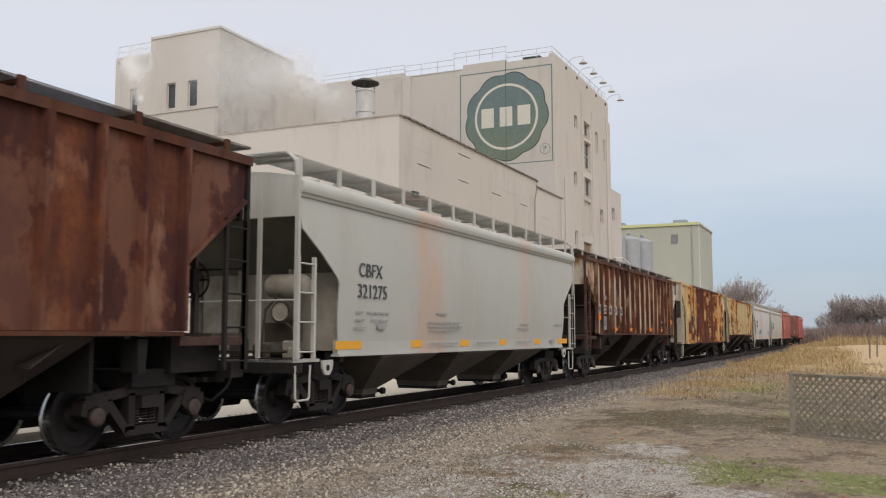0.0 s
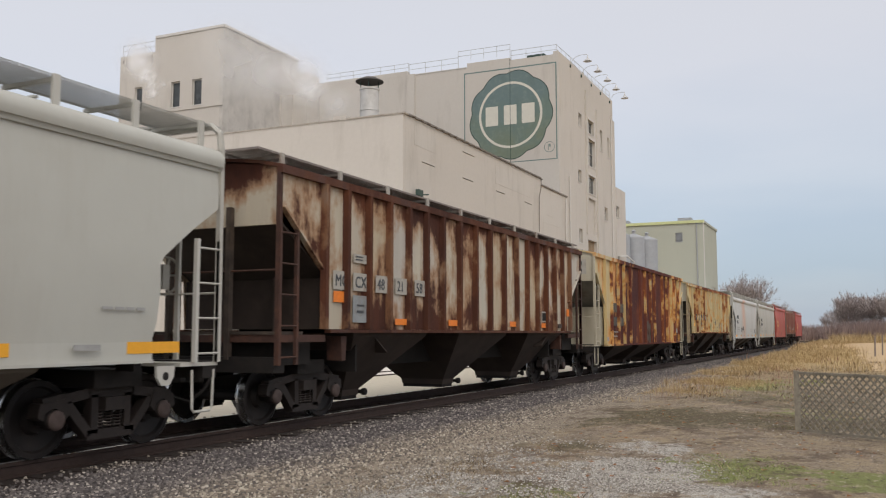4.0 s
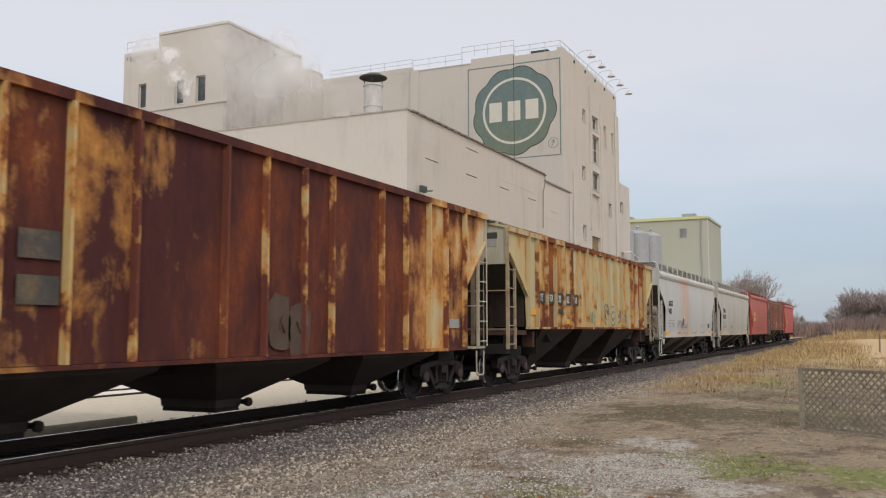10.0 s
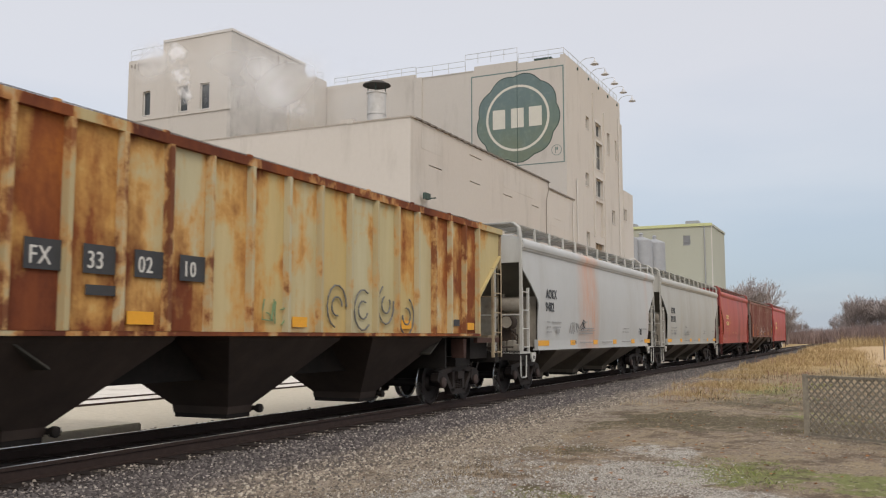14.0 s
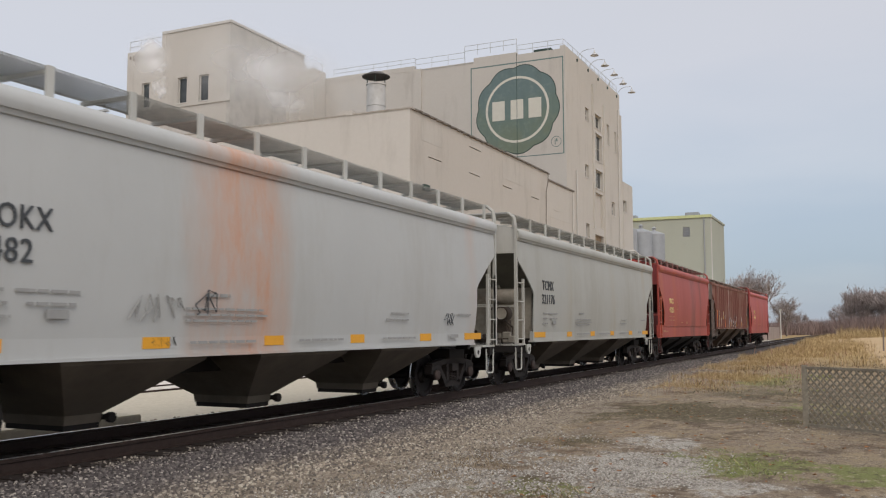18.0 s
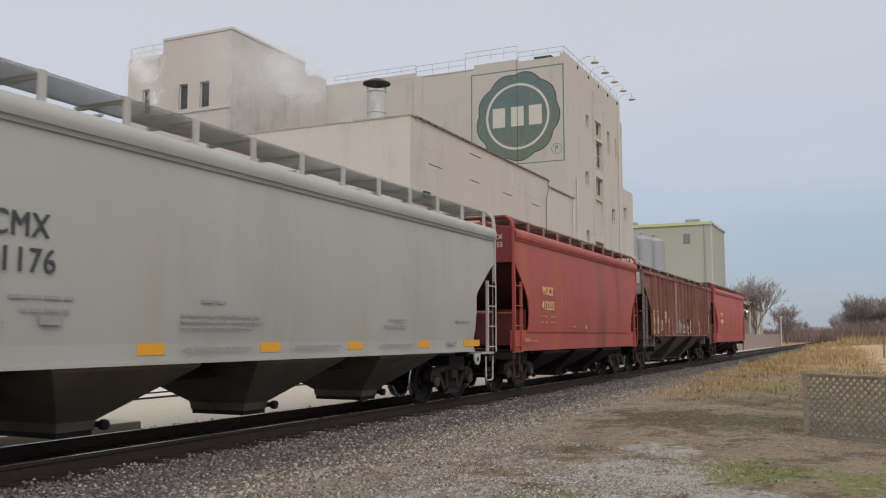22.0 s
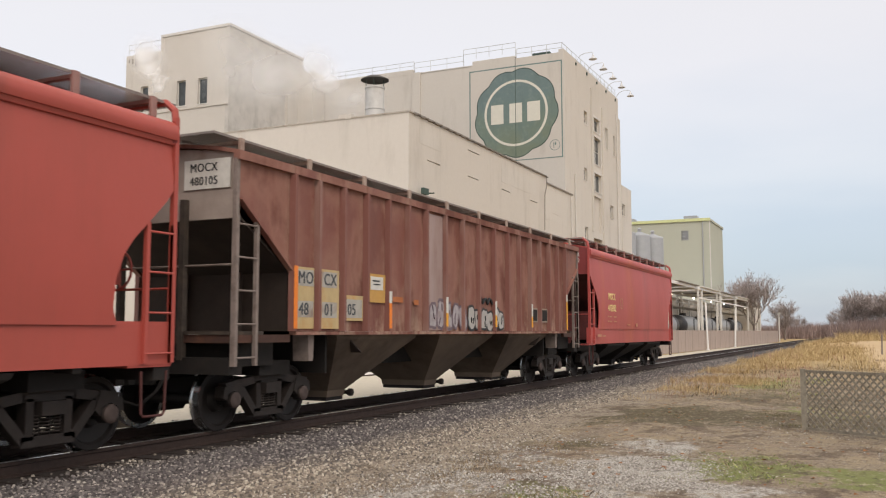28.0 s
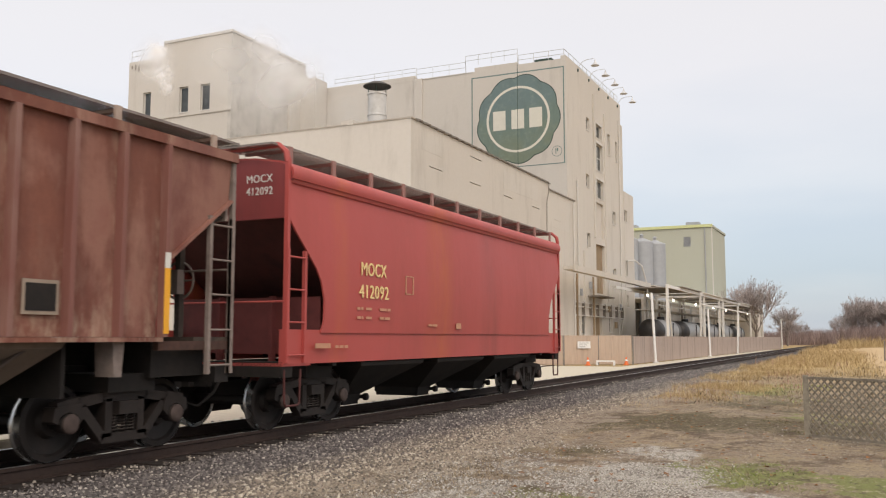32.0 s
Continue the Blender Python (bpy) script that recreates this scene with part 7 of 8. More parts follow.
rackth = thing("loading_rack", "white steel loading rack with a thin roof over tank cars", "loading rack")
for x in (-21.0, -27.0):
    for y in ((104.6, 127, 130, 144, 148, 166, 184, 205) if x > -25 else (127, 144, 166, 184, 205)):
        part("post", box(B(), x - 0.14, x + 0.14, y - 0.14, y + 0.14, 0, 7.7), M_WHITE, rackth)
    part("beam", box(B(), x - 0.12, x + 0.12, 104.4, 206, 7.55, 7.9), M_WHITE, rackth)
    part("beam", box(B(), x - 0.1, x + 0.1, 127, 206, 6.3, 6.5), M_WHITE, rackth)
for y in (127, 144, 166, 184, 205):
    part("cross_beam", box(B(), -27, -21, y - 0.1, y + 0.1, 7.3, 7.55), M_WHITE, rackth)
for y0, y1, m in ((112, 126, M_COPE), (128, 146, M_PALE), (148, 165, M_COPE), (168, 206, M_PALE)):
    part("roof_sheet", box(B(), -27.6, -20.6, y0, y1, 7.92, 8.05), m, rackth, "thin roof sheet")
for a, b in (((-21, 107.5, 0.2), (-21, 104.8, 7.4)), ((-21, 127, 7.4), (-21, 130, 0.2)), ((-21, 148, 0.2), (-21, 144, 7.4))):
    part("brace", beam(B(), a, b, 0.14), M_WHITE, rackth)
part("walkway", box(B(), -25.2, -22.6, 106, 200, 5.05, 5.12), M_GRATE, rackth, "grated walkway")
railing(rackth, [(-22.6, 106, 5.12), (-22.6, 160, 5.12)], 1.0, 4.5, 0.035)
for i, y in enumerate((108, 123.5, 141, 158, 173, 189, 205)):
    lamp = thing("yard_lamp", "glowing round yard lamp under the rack roof", "lamp", (-24.0, y, 7.25), "rack lamps")
    part("stem", tube(B(), [(0, 0, -0.25), (0, 0, 0.3)], 0.04, 6), M_RAILING, lamp)
    part("globe", turn(B(), [(0.02, -0.58), (0.10, -0.55), (0.14, -0.45), (0.10, -0.34), (0.05, -0.25)], (0, 0, 0), "z", 12), M_GLOW, lamp, "glowing lamp globe", 60)

for i in range(5):
    tank = thing("tank_car", "black and grey railway tank car behind the fence", "tank car", (-24.0, 115.0 + i * 16.6, 0), "parked tank cars")
    prof = [(0.05, -6.9), (0.7, -6.8), (1.2, -6.55), (1.48, -6.1)]
    part("tank_end", turn(B(), prof + [(1.48, -4.4)], (0, 0, 2.55), "y", 28), M_BLACK, tank, "black tank end", 40)
    part("tank_jacket", turn(B(), [(1.49, -4.4), (1.5, -4.38), (1.5, 4.38), (1.49, 4.4)], (0, 0, 2.55), "y", 28), M_TANKGREY if i % 2 == 0 else M_SILO, tank, "grey tank jacket", 40)
    part("tank_end", turn(B(), [(1.48, 4.4)] + [(r, -h) for r, h in prof[::-1]], (0, 0, 2.55), "y", 28), M_BLACK, tank, "", 40)
    part("dome", turn(B(), [(0.5, 3.9), (0.5, 4.3), (0.42, 4.4), (0.05, 4.42)], (0, 0, 0), "z", 16), M_BLACK, tank, "", 40)
    part("underframe", box(B(), -1.2, 1.2, -7.6, 7.6, 0.75, 1.05), M_UNDER, tank)
    railing(tank, [(1.0, -1.4, 3.65), (1.0, 1.4, 3.65)], 0.9, 1.4, 0.03)
    for s in (-1, 1):
        for w in (-0.89, 0.89):
            part("wheelset", turn(B(), [(0.46, -0.8), (0.46, -0.66), (0.1, -0.65), (0.1, 0.65), (0.46, 0.66), (0.46, 0.8)], (0, s * 5.3 + w, 0.46), "x", 18), M_WHEEL, tank)
    bm = B()
    for k in range(6):
        tube(bm, [(1.5, 0.2, 1.1 + k * 0.35), (1.5, 0.65, 1.1 + k * 0.35)], 0.02, 5)
    box(bm, 1.48, 1.53, 0.17, 0.22, 1.0, 3.6), box(bm, 1.48, 1.53, 0.63, 0.68, 1.0, 3.6)
    part("ladder", bm, M_UNDER, tank)

annex = thing("low_annex", "long low cream annex wall behind the tank cars", "building")
part("wall", holed(B(), "x", -28.9, -0.4, 127.6, 206, 0, 7.3, [(133, 136, 0.05, 4.5), (150, 153, 0.05, 4.5), (139, 141, 4.6, 6.4), (158, 160, 4.6, 6.4), (170, 173, 0.05, 4.5), (180, 182, 4.6, 6.4)]), M_WALL2, annex)
part("roof", box(B(), -36, -28.7, 127.5, 206.2, 7.3, 7.5), M_PALE, annex)
for y in (133, 150, 170):
    part("door", slab(B(), "x", -29.1, -0.1, y, y + 3, 0.05, 4.5), M_BROWNDOOR, annex)
for y in (139, 158, 180):
    window(annex, "x", -28.9, -1, (y, y + 2, 4.6, 6.4), (2, 2), None, 0.15)
for y in (129, 137, 146, 155, 164, 176, 190):
    part("downpipe", tube(B(), [(-28.7, y, 0.1), (-28.7, y, 7.2)], 0.12, 6), M_COPE if y % 2 else M_PALE, annex)

pipes = thing("wall_pipes", "rust-brown and cream pipes along the mill's foot", "pipework")
for z, x in ((5.8, 0.25), (5.3, 0.2), (4.3, 0.3)):
    part("pipe", tube(B(), [(MX + x, 96.5, z), (MX + x, 119.5, z)], 0.07, 8), M_PALE, pipes)
for y, z in ((98, 9.0), (104.7, 9.0)):
    part("pipe", tube(B(), [(MX + 0.35, y, 0.1), (MX + 0.35, y, z)], 0.12, 8), M_BROWNDOOR, pipes, "rust-brown standpipe")
for y in range(98, 120, 3):
    part("hanger", box(B(), MX + 0.02, MX + 0.36, y - 0.04, y + 0.04, 4.2, 5.9), M_COPE, pipes)
part("awning", box(B(), MX + 0.02, MX + 1.6, 103.4, 109.8, 6.6, 6.75), M_COPE, pipes, "small dark awning")
part("roof_pipe", tube(B(), [(MX + 0.5, 121.3, 12.2), (MX + 0.6, 125, 12.6), (MX + 0.9, 128, 12.0), (MX + 1.2, 131, 8.4)], 0.12, 8), M_PALE, pipes)

for y, z0, z1 in ((99.2, 5.9, 7.6), (101.4, 2.0, 6.0), (112.6, 6.4, 9.4), (114.6, 5.9, 8.3), (117.4, 1.0, 7.5)):
    part("standpipe", tube(B(), [(MX + 0.22, y, z0), (MX + 0.22, y, z1), (MX + 0.05, y, z1 + 0.15)], 0.06, 6), M_PALE, pipes)
for y, z in ((100.3, 6.6), (104.2, 7.6), (112.2, 5.0), (115.8, 3.0), (118.2, 5.4)):
    part("junction_box", box(B(), MX + 0.02, MX + 0.28, y - 0.3, y + 0.3, z, z + 0.8), M_SILO if z > 5.2 else M_BROWNDOOR, pipes, "small wall-mounted box")

shed = thing("white_shed", "low cream shed beyond the tank cars", "shed")
part("wall", holed(B(), "x", -22.5, -0.3, 208, 222, 0, 7.2, [(211, 213, 2, 4), (216, 218, 2, 4)]), M_WALL2, shed)
part("wall", box(B(), -34, -22.8, 208, 208.3, 0, 7.2), M_WALL2, shed)
part("roof", prism(B(), [(207.6, 7.2), (222.4, 7.2), (215, 8.8)], "x", -34.2, -22.2), M_ROOF, shed)

# ---- right side: lattice, grass, trees ----
def lattice_panel(fence, a, b, z0, z1, pitch=0.128):
    """Crossed diagonal slats clipped to a panel, a frame and its posts."""
    a, b = Vector(a), Vector(b)
    d = (b - a)
    w = d.length
    u = d.normalized()
    n = Vector((u.y, -u.x, 0))
    h = z1 - z0

    def at(s, z, off):
        return a + u * s + n * off + Vector((0, 0, z0 + z))
    for sign_, off in ((1, 0.0), (-1, 0.013)):
        c = -h + 0.05
        while c < w:
            s0, s1 = max(0, c), min(w, c + h)
            if s1 - s0 > 0.05:
                za, zb = s0 - c, s1 - c
                if sign_ < 0:
                    za, zb = h - za, h - zb
                part("slat", beam(B(), at(s0, za, off), at(s1, zb, off), 0.011, 0.027, n.cross(u)), M_LATTICE, fence)
            c += pitch
    for z in (0.0, h):
        part("frame_rail", beam(B(), at(0, z, 0.006), at(w, z, 0.006), 0.045, 0.04), M_LATTICE, fence)


lat = thing("lattice_fence", "weathered grey wooden lattice fence on square posts", "fence")
LA = [(-1.07, 17.2, 0), (0.98, 15.88, 0), (3.03, 14.56, 0)]
for p, q in zip(LA, LA[1:]):
    lattice_panel(lat, p, q, 0.05, 1.05)
for p in LA:
    part("post", box(B(), p[0] - 0.045, p[0] + 0.045, p[1] - 0.045, p[1] + 0.045, -0.05, 1.09), M_LATTICE, lat)

BLADE_V = [(-0.5, 0, 0), (0.5, 0, 0), (0.25, 0.3, 0.6), (0.6, 0.8, 1.0)]
BLADE_F = [(0, 1, 2), (0, 2, 3)]
STALK_V = [(-0.5, 0, 0), (0.5, 0, 0), (0.34, 0.28, 0.6), (-0.34, 0.28, 0.6), (0, 0.8, 1.0)]
STALK_F = [(0, 1, 2), (0, 2, 3), (3, 2, 4)]


def blades(n, x, y, height, width, keep=None, power=1.0, z=None):
    sx = rng.uniform(*x, n)
    sy = y[0] + (y[1] - y[0]) * rng.random(n) ** power
    if keep is not None:
        m = keep(sx, sy)
        sx, sy = sx[m], sy[m]
    n = len(sx)
    clump = 0.5 + 0.25 * (np.sin(sx * 2.3 + 1.7 * np.sin(sy * 0.9)) + np.sin(sy * 1.1 + 2.1 * np.sin(sx * 1.3 + 2)))
    h = rng.uniform(*height, n) * (0.6 + 0.8 * rng.random(n)) * (0.45 + 0.9 * clump)
    w = rng.uniform(*width, n)
    return np.stack([sx, sy, np.full(n, -0.02), w, h * rng.uniform(0.2, 1.2, n), h, rng.uniform(0, 6.3, n)], 1)


def patchy(scale, level, seed):
    """A repeatable patch mask made of a few waves."""
    r = np.random.default_rng(seed)
    k, ph = r.normal(0, scale, (7, 2)), r.uniform(0, 6.3, 7)

    def f(x, y):
        v = sum(np.sin(x * a + y * b + c) for (a, b), c in zip(k, ph)) / 7 ** 0.5
        return v + r.normal(0, 0.25, len(x)) > level
    return f


def strip(x, y):
    """The tall grass keeps beside the ballast and widens with distance."""
    right = np.interp(y, [22, 40, 60, 90, 130, 200], [-3.6, -3.2, -2.6, -1.2, 1.0, 5])
    left = np.interp(y, [26, 34, 170], [-5.6, -6.6, -7.2])
    return (x > left) & (x < right + rng.normal(0, 0.5, len(x)))


scatter_mesh("tall_dry_grass", STALK_V, STALK_F, np.concatenate([
    blades(26000, (-5.9, -2.6), (22.5, 36), (0.04, 0.17), (0.005, 0.012), lambda x, y: patchy(1.3, 0.25, 47)(x, y) & (rng.random(len(x)) < (y - 21.5) / 6) & (x < np.interp(y, [22, 28, 36], [-4.3, -3.6, -3.0]) + rng.normal(0, 0.3, len(x)))),
    blades(52000, (-7, -1.5), (25, 62), (0.06, 0.26), (0.007, 0.017), lambda x, y: strip(x, y) & patchy(0.9, 0.2, 41)(x, y) & (rng.random(len(x)) < (y - 24.5) / 11), 1.0),
    blades(50000, (-7.2, 1), (50, 110), (0.12, 0.34), (0.012, 0.03), lambda x, y: strip(x, y) & patchy(0.55, -0.15, 43)(x, y), 1.0),
    blades(60000, (-7.2, 9), (100, 200), (0.25, 0.65), (0.02, 0.05), strip, 1.0)]), M_DRY, "tall golden dry grass beside the ballast", "grass")
scatter_mesh("field_edge_grass", STALK_V, STALK_F, blades(9000, (-2.5, 2.5), (44, 140), (0.12, 0.4), (0.02, 0.05), lambda x, y: np.abs(x + 0.6 + 0.012 * (y - 46)) < rng.gamma(1.5, 0.5, len(x))), M_DRY, "ragged dry grass along the sandy field", "grass")
scatter_mesh("reed_band", STALK_V, STALK_F, blades(34000, (-4.5, 40), (150, 190), (0.6, 1.6), (0.03, 0.08), patchy(0.15, -0.5, 8)), M_DRY, "far band of tall golden reeds", "grass")
scatter_mesh("red_brown_weeds", STALK_V, STALK_F, np.concatenate([blades(1500, (-5.4, -3.6), (22.6, 32), (0.15, 0.45), (0.004, 0.008), lambda x, y: (np.hypot((x + 4.75) / 0.3, (y - 23.8) / 0.6) < rng.gamma(1.0, 0.5, len(x))) | ((rng.random(len(x)) < 0.16) & (y > 24))), blades(260, (-6.2, -4.6), (25.5, 40), (0.12, 0.5), (0.003, 0.007)), blades(600, (-4.6, -2.2), (30, 46), (0.1, 0.3), (0.015, 0.03), patchy(0.8, 0.5, 3)), blades(1200, (-7.3, -1), (50, 120), (0.2, 0.5), (0.02, 0.06), patchy(0.3, 0.7, 5))]), M_REDWEED, "red-brown dried weed stalks", "weeds")
scatter_mesh("short_green_grass", BLADE_V, BLADE_F, np.concatenate([blades(52000, (-3.6, 2.4), (9, 16), (0.015, 0.05), (0.005, 0.012), lambda x, y: (((x + 1.2) / 1.7) ** 2 + ((y - 12.2) / 1.3) ** 2 + rng.normal(0, 0.5, len(x)) < 0.9) & patchy(3.2, 0.25, 77)(x, y), 1.0), blades(9000, (-3.6, -1.2), (24, 36), (0.04, 0.09), (0.01, 0.02), patchy(0.5, 0.1, 23))]), M_GREEN, "short patchy green grass in the lot", "grass")


def bare(x, y):
    """Where the straw grows: little of it on the gravel and in the darker turf."""
    g1 = np.exp(-((x + 2.9) / 1.4) ** 2 - ((y - 11.2) / 1.8) ** 2)
    g2 = np.exp(-((x + 2.6) / 2.8) ** 2 - ((y - 19.2) / 2.2) ** 2)
    return rng.random(len(x)) > np.maximum(g1, g2 * 0.92)


def turf(x, y):
    return (np.exp(-((x + 2.6) / 2.6) ** 2 - ((y - 19.2) / 2.0) ** 2) + 0.4 * np.exp(-((x + 4.3) / 1.0) ** 2 - ((y - 13.8) / 0.9) ** 2) > 0.75 * rng.random(len(x)) + 0.1) & patchy(2.0, 0.0, 61)(x, y)


scatter_mesh("brown_green_turf", BLADE_V, BLADE_F, blades(70000, (-6, 3), (12, 24), (0.015, 0.05), (0.008, 0.02), turf), plant_material("brown_green_turf", (0.06, 0.05, 0.025), (0.27, 0.235, 0.11), (0.13, 0.115, 0.052)), "dark olive turf trodden low", "grass")
scatter_mesh("short_straw_grass", BLADE_V, BLADE_F, np.concatenate([blades(110000, (-5.6, 5), (7.5, 26), (0.015, 0.05), (0.005, 0.013), lambda x, y: patchy(0.9, 0.0, 31)(x, y) & patchy(3.0, 0.2, 35)(x, y) & bare(x, y), 1.3), blades(26000, (-5, 9), (24, 60), (0.05, 0.13), (0.012, 0.028), patchy(0.3, -0.4, 33))]), M_STRAW, "short dry straw-coloured grass", "grass")


def heaps(n):
    """Gravel lying thicker where the lot is bare."""
    c = np.array([(-2.7, 11.7, 0.9, 1.4), (-3.3, 10.2, 1.0, 1.0), (-1.7, 10.5, 0.9, 0.8), (-4.8, 11.3, 0.8, 2.4), (-3.6, 8.2, 1.6, 0.9)])[rng.integers(0, 5, n)]
    s = stones(n, (0, 1), (0, 1), lambda x: 0 * x, (0.008, 0.026))
    s[:, 0], s[:, 1] = c[:, 0] + rng.normal(0, 0.7, n) * c[:, 2], c[:, 1] + rng.normal(0, 0.7, n) * c[:, 3]
    return s[patchy(4.0, -0.1, 51)(s[:, 0], s[:, 1])]


scatter_mesh("lot_gravel", ROCK_V, ROCK_F, np.concatenate([stones(4000, (-5.8, 6), (6, 20), lambda x: 0 * x, (0.008, 0.024), 1.4), heaps(18000)]), stone_material("pale_lot_gravel", (0.16, 0.14, 0.12), (0.62, 0.59, 0.54), (0.38, 0.35, 0.31)), "pale small gravel spread over the lot", "gravel")
LEAF_V = [(-0.5, -0.3, 0.0), (0.5, -0.2, 0.25), (0.6, 0.3, 0.1), (-0.3, 0.4, 0.3)]
n_ = 420
scatter_mesh("fallen_leaves", LEAF_V, [(0, 1, 2), (0, 2, 3)], np.stack([rng.uniform(-5, 5, n_), 7 + 20 * rng.random(n_) ** 1.3, np.full(n_, 0.02), rng.uniform(0.04, 0.09, n_), rng.uniform(0.04, 0.08, n_), rng.uniform(0.03, 0.08, n_), rng.uniform(0, 6.3, n_)], 1), M_LEAF, "scattered brown fallen leaves", "leaves")

bm = B()
rings = []
for r, h in ((9, -0.05), (6.5, 0.18), (4, 0.42), (2, 0.6), (0.4, 0.66)):
    rings.append([(1.6 + r * 1.1 * math.cos(k * math.tau / 28) * (1 + 0.12 * math.sin(3 * k)), 112 + r * 1.6 * math.sin(k * math.tau / 28), h) for k in range(28)])
solid("sand_mound", loft(bm, rings), M_SAND, "low pale mound of sand in the dry field", "sand mound", smooth=60)
r4 = random.Random(5)
edge_ = [(-0.4 + 1.1 * r4.random() - 0.012 * (y - 46), y) for y in range(46, 141, 2)]
bm = prism(B(), [(60, 46)] + [(60, 140)] + edge_[::-1], "z", -0.05, 0.02)
solid("sand_field", bm, M_SAND, "pale bare sandy field beyond the lattice", "field", "structure")
for x, y, h in ((0.9, 75, 1.5), (1.5, 80, 1.6), (2.3, 70, 1.4), (3.0, 86, 1.5)):
    o = thing("field_post", "thin grey wooden post in the sandy field", "post", (x, y, 0), "field posts")
    part("stake", tube(B(), [(0, 0, -0.05), (0.04, 0, h)], 0.06, 8), M_BARK, o)


def bare_tree(height, spread, seed, fine=6, limbs_n=9, bole=0.2):
    """A short trunk, limbs fanning up and out, and a crown of ever finer twigs."""
    r = random.Random(seed)
    limbs, twigs = [], []

    def grow(p, d, length, rad, depth):
        q = p + d * length
        mid = (p + q) / 2 + Vector((r.gauss(0, 1), r.gauss(0, 1), r.gauss(0, 1))) * length * 0.07
        (limbs if depth < 3 else twigs).append((p, mid, q, rad))
        if depth >= fine:
            return
        for k in range(3 if depth < 5 else 2):
            side = d.cross(Vector((r.gauss(0, 1), r.gauss(0, 1), r.gauss(0, 1)))).normalized()
            nd = (d + side * r.uniform(0.25, 0.65) * spread + Vector((0, 0, 0.10))).normalized()
            grow(p.lerp(q, 1.0 if k == 0 else r.uniform(0.45, 0.95)), nd, length * r.uniform(0.66, 0.86), rad * 0.66, depth + 1)
    base, fork = Vector((0, 0, -0.2)), Vector((0, 0, height * bole))
    limbs.append((base, (base + fork) / 2, fork, height * 0.016))
    for k in range(limbs_n):
        a = (k + r.uniform(-0.25, 0.25)) * math.tau / limbs_n
        out = (0.15 if k == 0 else r.uniform(0.35, 0.95)) * spread
        grow(fork - Vector((0, 0, r.uniform(0, 0.04) * height)), Vector((math.cos(a) * out, math.sin(a) * out, 1)).normalized(), height * r.uniform(0.17, 0.22), height * 0.0055, 1)
    return limbs, twigs


def tree(x, y, height, spread, seed, label, group="", fine=6):
    limbs, twigs = bare_tree(height, spread, seed, fine)
    top = max(q.z for _, _, q, _ in twigs)
    k = height / top
    t = thing("bare_tree", label, "tree", (x, y, 0), group)
    bm = tube(B(), [limbs[0][0] * k, limbs[0][1] * k, limbs[0][2] * k], [limbs[0][3] * 1.5, limbs[0][3] * 1.1, limbs[0][3]], 8)
    part("trunk", bm, M_BARK, t)
    for a, m, b, rad in limbs[1:]:
        part("limb", tube(B(), [a * k, m * k, b * k], [rad, rad * 0.85, rad * 0.6], 5), M_BARK, t)
    vs, fs = [], []
    for a, m, b, rad in twigs:
        d = (b - a)
        w = max(rad * 0.7, height * 0.0009)
        s = Vector((d.y, -d.x, 0.3)).normalized() * w
        s2 = d.cross(s).normalized() * w
        i = len(vs)
        vs += [a * k + s, a * k - s, m * k + s2 * 0.8, b * k]
        fs += [(i, i + 1, i + 3), (i, i + 2, i + 3), (i + 1, i + 2, i + 3)]
    me = bpy.data.meshes.new("crown")
    me.from_pydata(vs, [], fs)
    me.materials.append(M_TWIG)
    o = new("crown", me)
    o.parent = t
    return t


shed = thing("storage_shed", "low cream storage shed beside the yard", "shed")
part("wall", holed(B(), "x", -67.0, -0.3, 46, 58, 0, 3.6, [(50, 53, 0.05, 2.8)]), M_WALL2, shed)
part("wall", box(B(), -78, -67.3, 46, 46.3, 0, 3.6), M_WALL2, shed)
part("door", slab(B(), "x", -67.15, -0.1, 50, 53, 0.05, 2.8), M_BROWNDOOR, shed, "brown shed door")
part("roof", prism(B(), [(45.6, 3.6), (58.4, 3.6), (52, 5.0)], "x", -78.2, -66.6), M_ROOF, shed)
for x, y, h, k in ((-88, 72, 15, 31), (-97, 79, 17, 32), (-80, 61, 11, 33), (-104, 70, 16, 34)):
    tree(x, y, h, 0.95, k, "bare winter tree beyond the yard", "trees beyond the yard", 7)
tree(-20.2, 186, 14.0, 0.9, 26, "large bare spreading tree beyond the yard", "", 8)
tree(-15.6, 200, 8.6, 0.95, 8, "smaller bare tree beside the large one", "", 7)
kinds = [tree(-3.8, 265, 14.0, 0.8, 11, "bare winter tree in the far wood", "far wood", 6), tree(-1.0, 272, 12.6, 0.8, 12, "bare winter tree in the far wood", "far wood", 6), tree(3.6, 262, 12.8, 0.85, 13, "bare winter tree in the far wood", "far wood", 6)]
r3 = random.Random(9)
for i in range(30):
    x = -17.5 + i * 2.0 if i > 4 else -22 + i * 1.2
    s = float(np.interp(x, [-24, -19, -14, -11, -8, -4, 0, 40], [0.34, 0.45, 0.55, 0.48, 0.58, 0.78, 0.9, 0.95])) + r3.uniform(-0.08, 0.06)
    o = copy_thing(kinds[i % 3], Matrix.Translation((x, 262 + r3.uniform(-8, 30), 0)) @ Matrix.Rotation(r3.uniform(0, 6), 4, "Z"))
    o.scale = (s, s, s)
BRUSH_V = [(-0.5, 0, 0), (0.5, 0, 0), (0.15, 0.5, 0.5), (0.3, 0.9, 1.0)]
nb = 70000
bx = rng.uniform(-40, 80, nb)
by = rng.uniform(225, 310, nb)
bh = rng.uniform(1.2, 6.0, nb) * np.interp(bx + 1.6 * np.sin(bx * 1.7) + np.sin(by), [-40, -18, -9, 0, 80], [0.6, 0.7, 0.75, 1.0, 1.05])
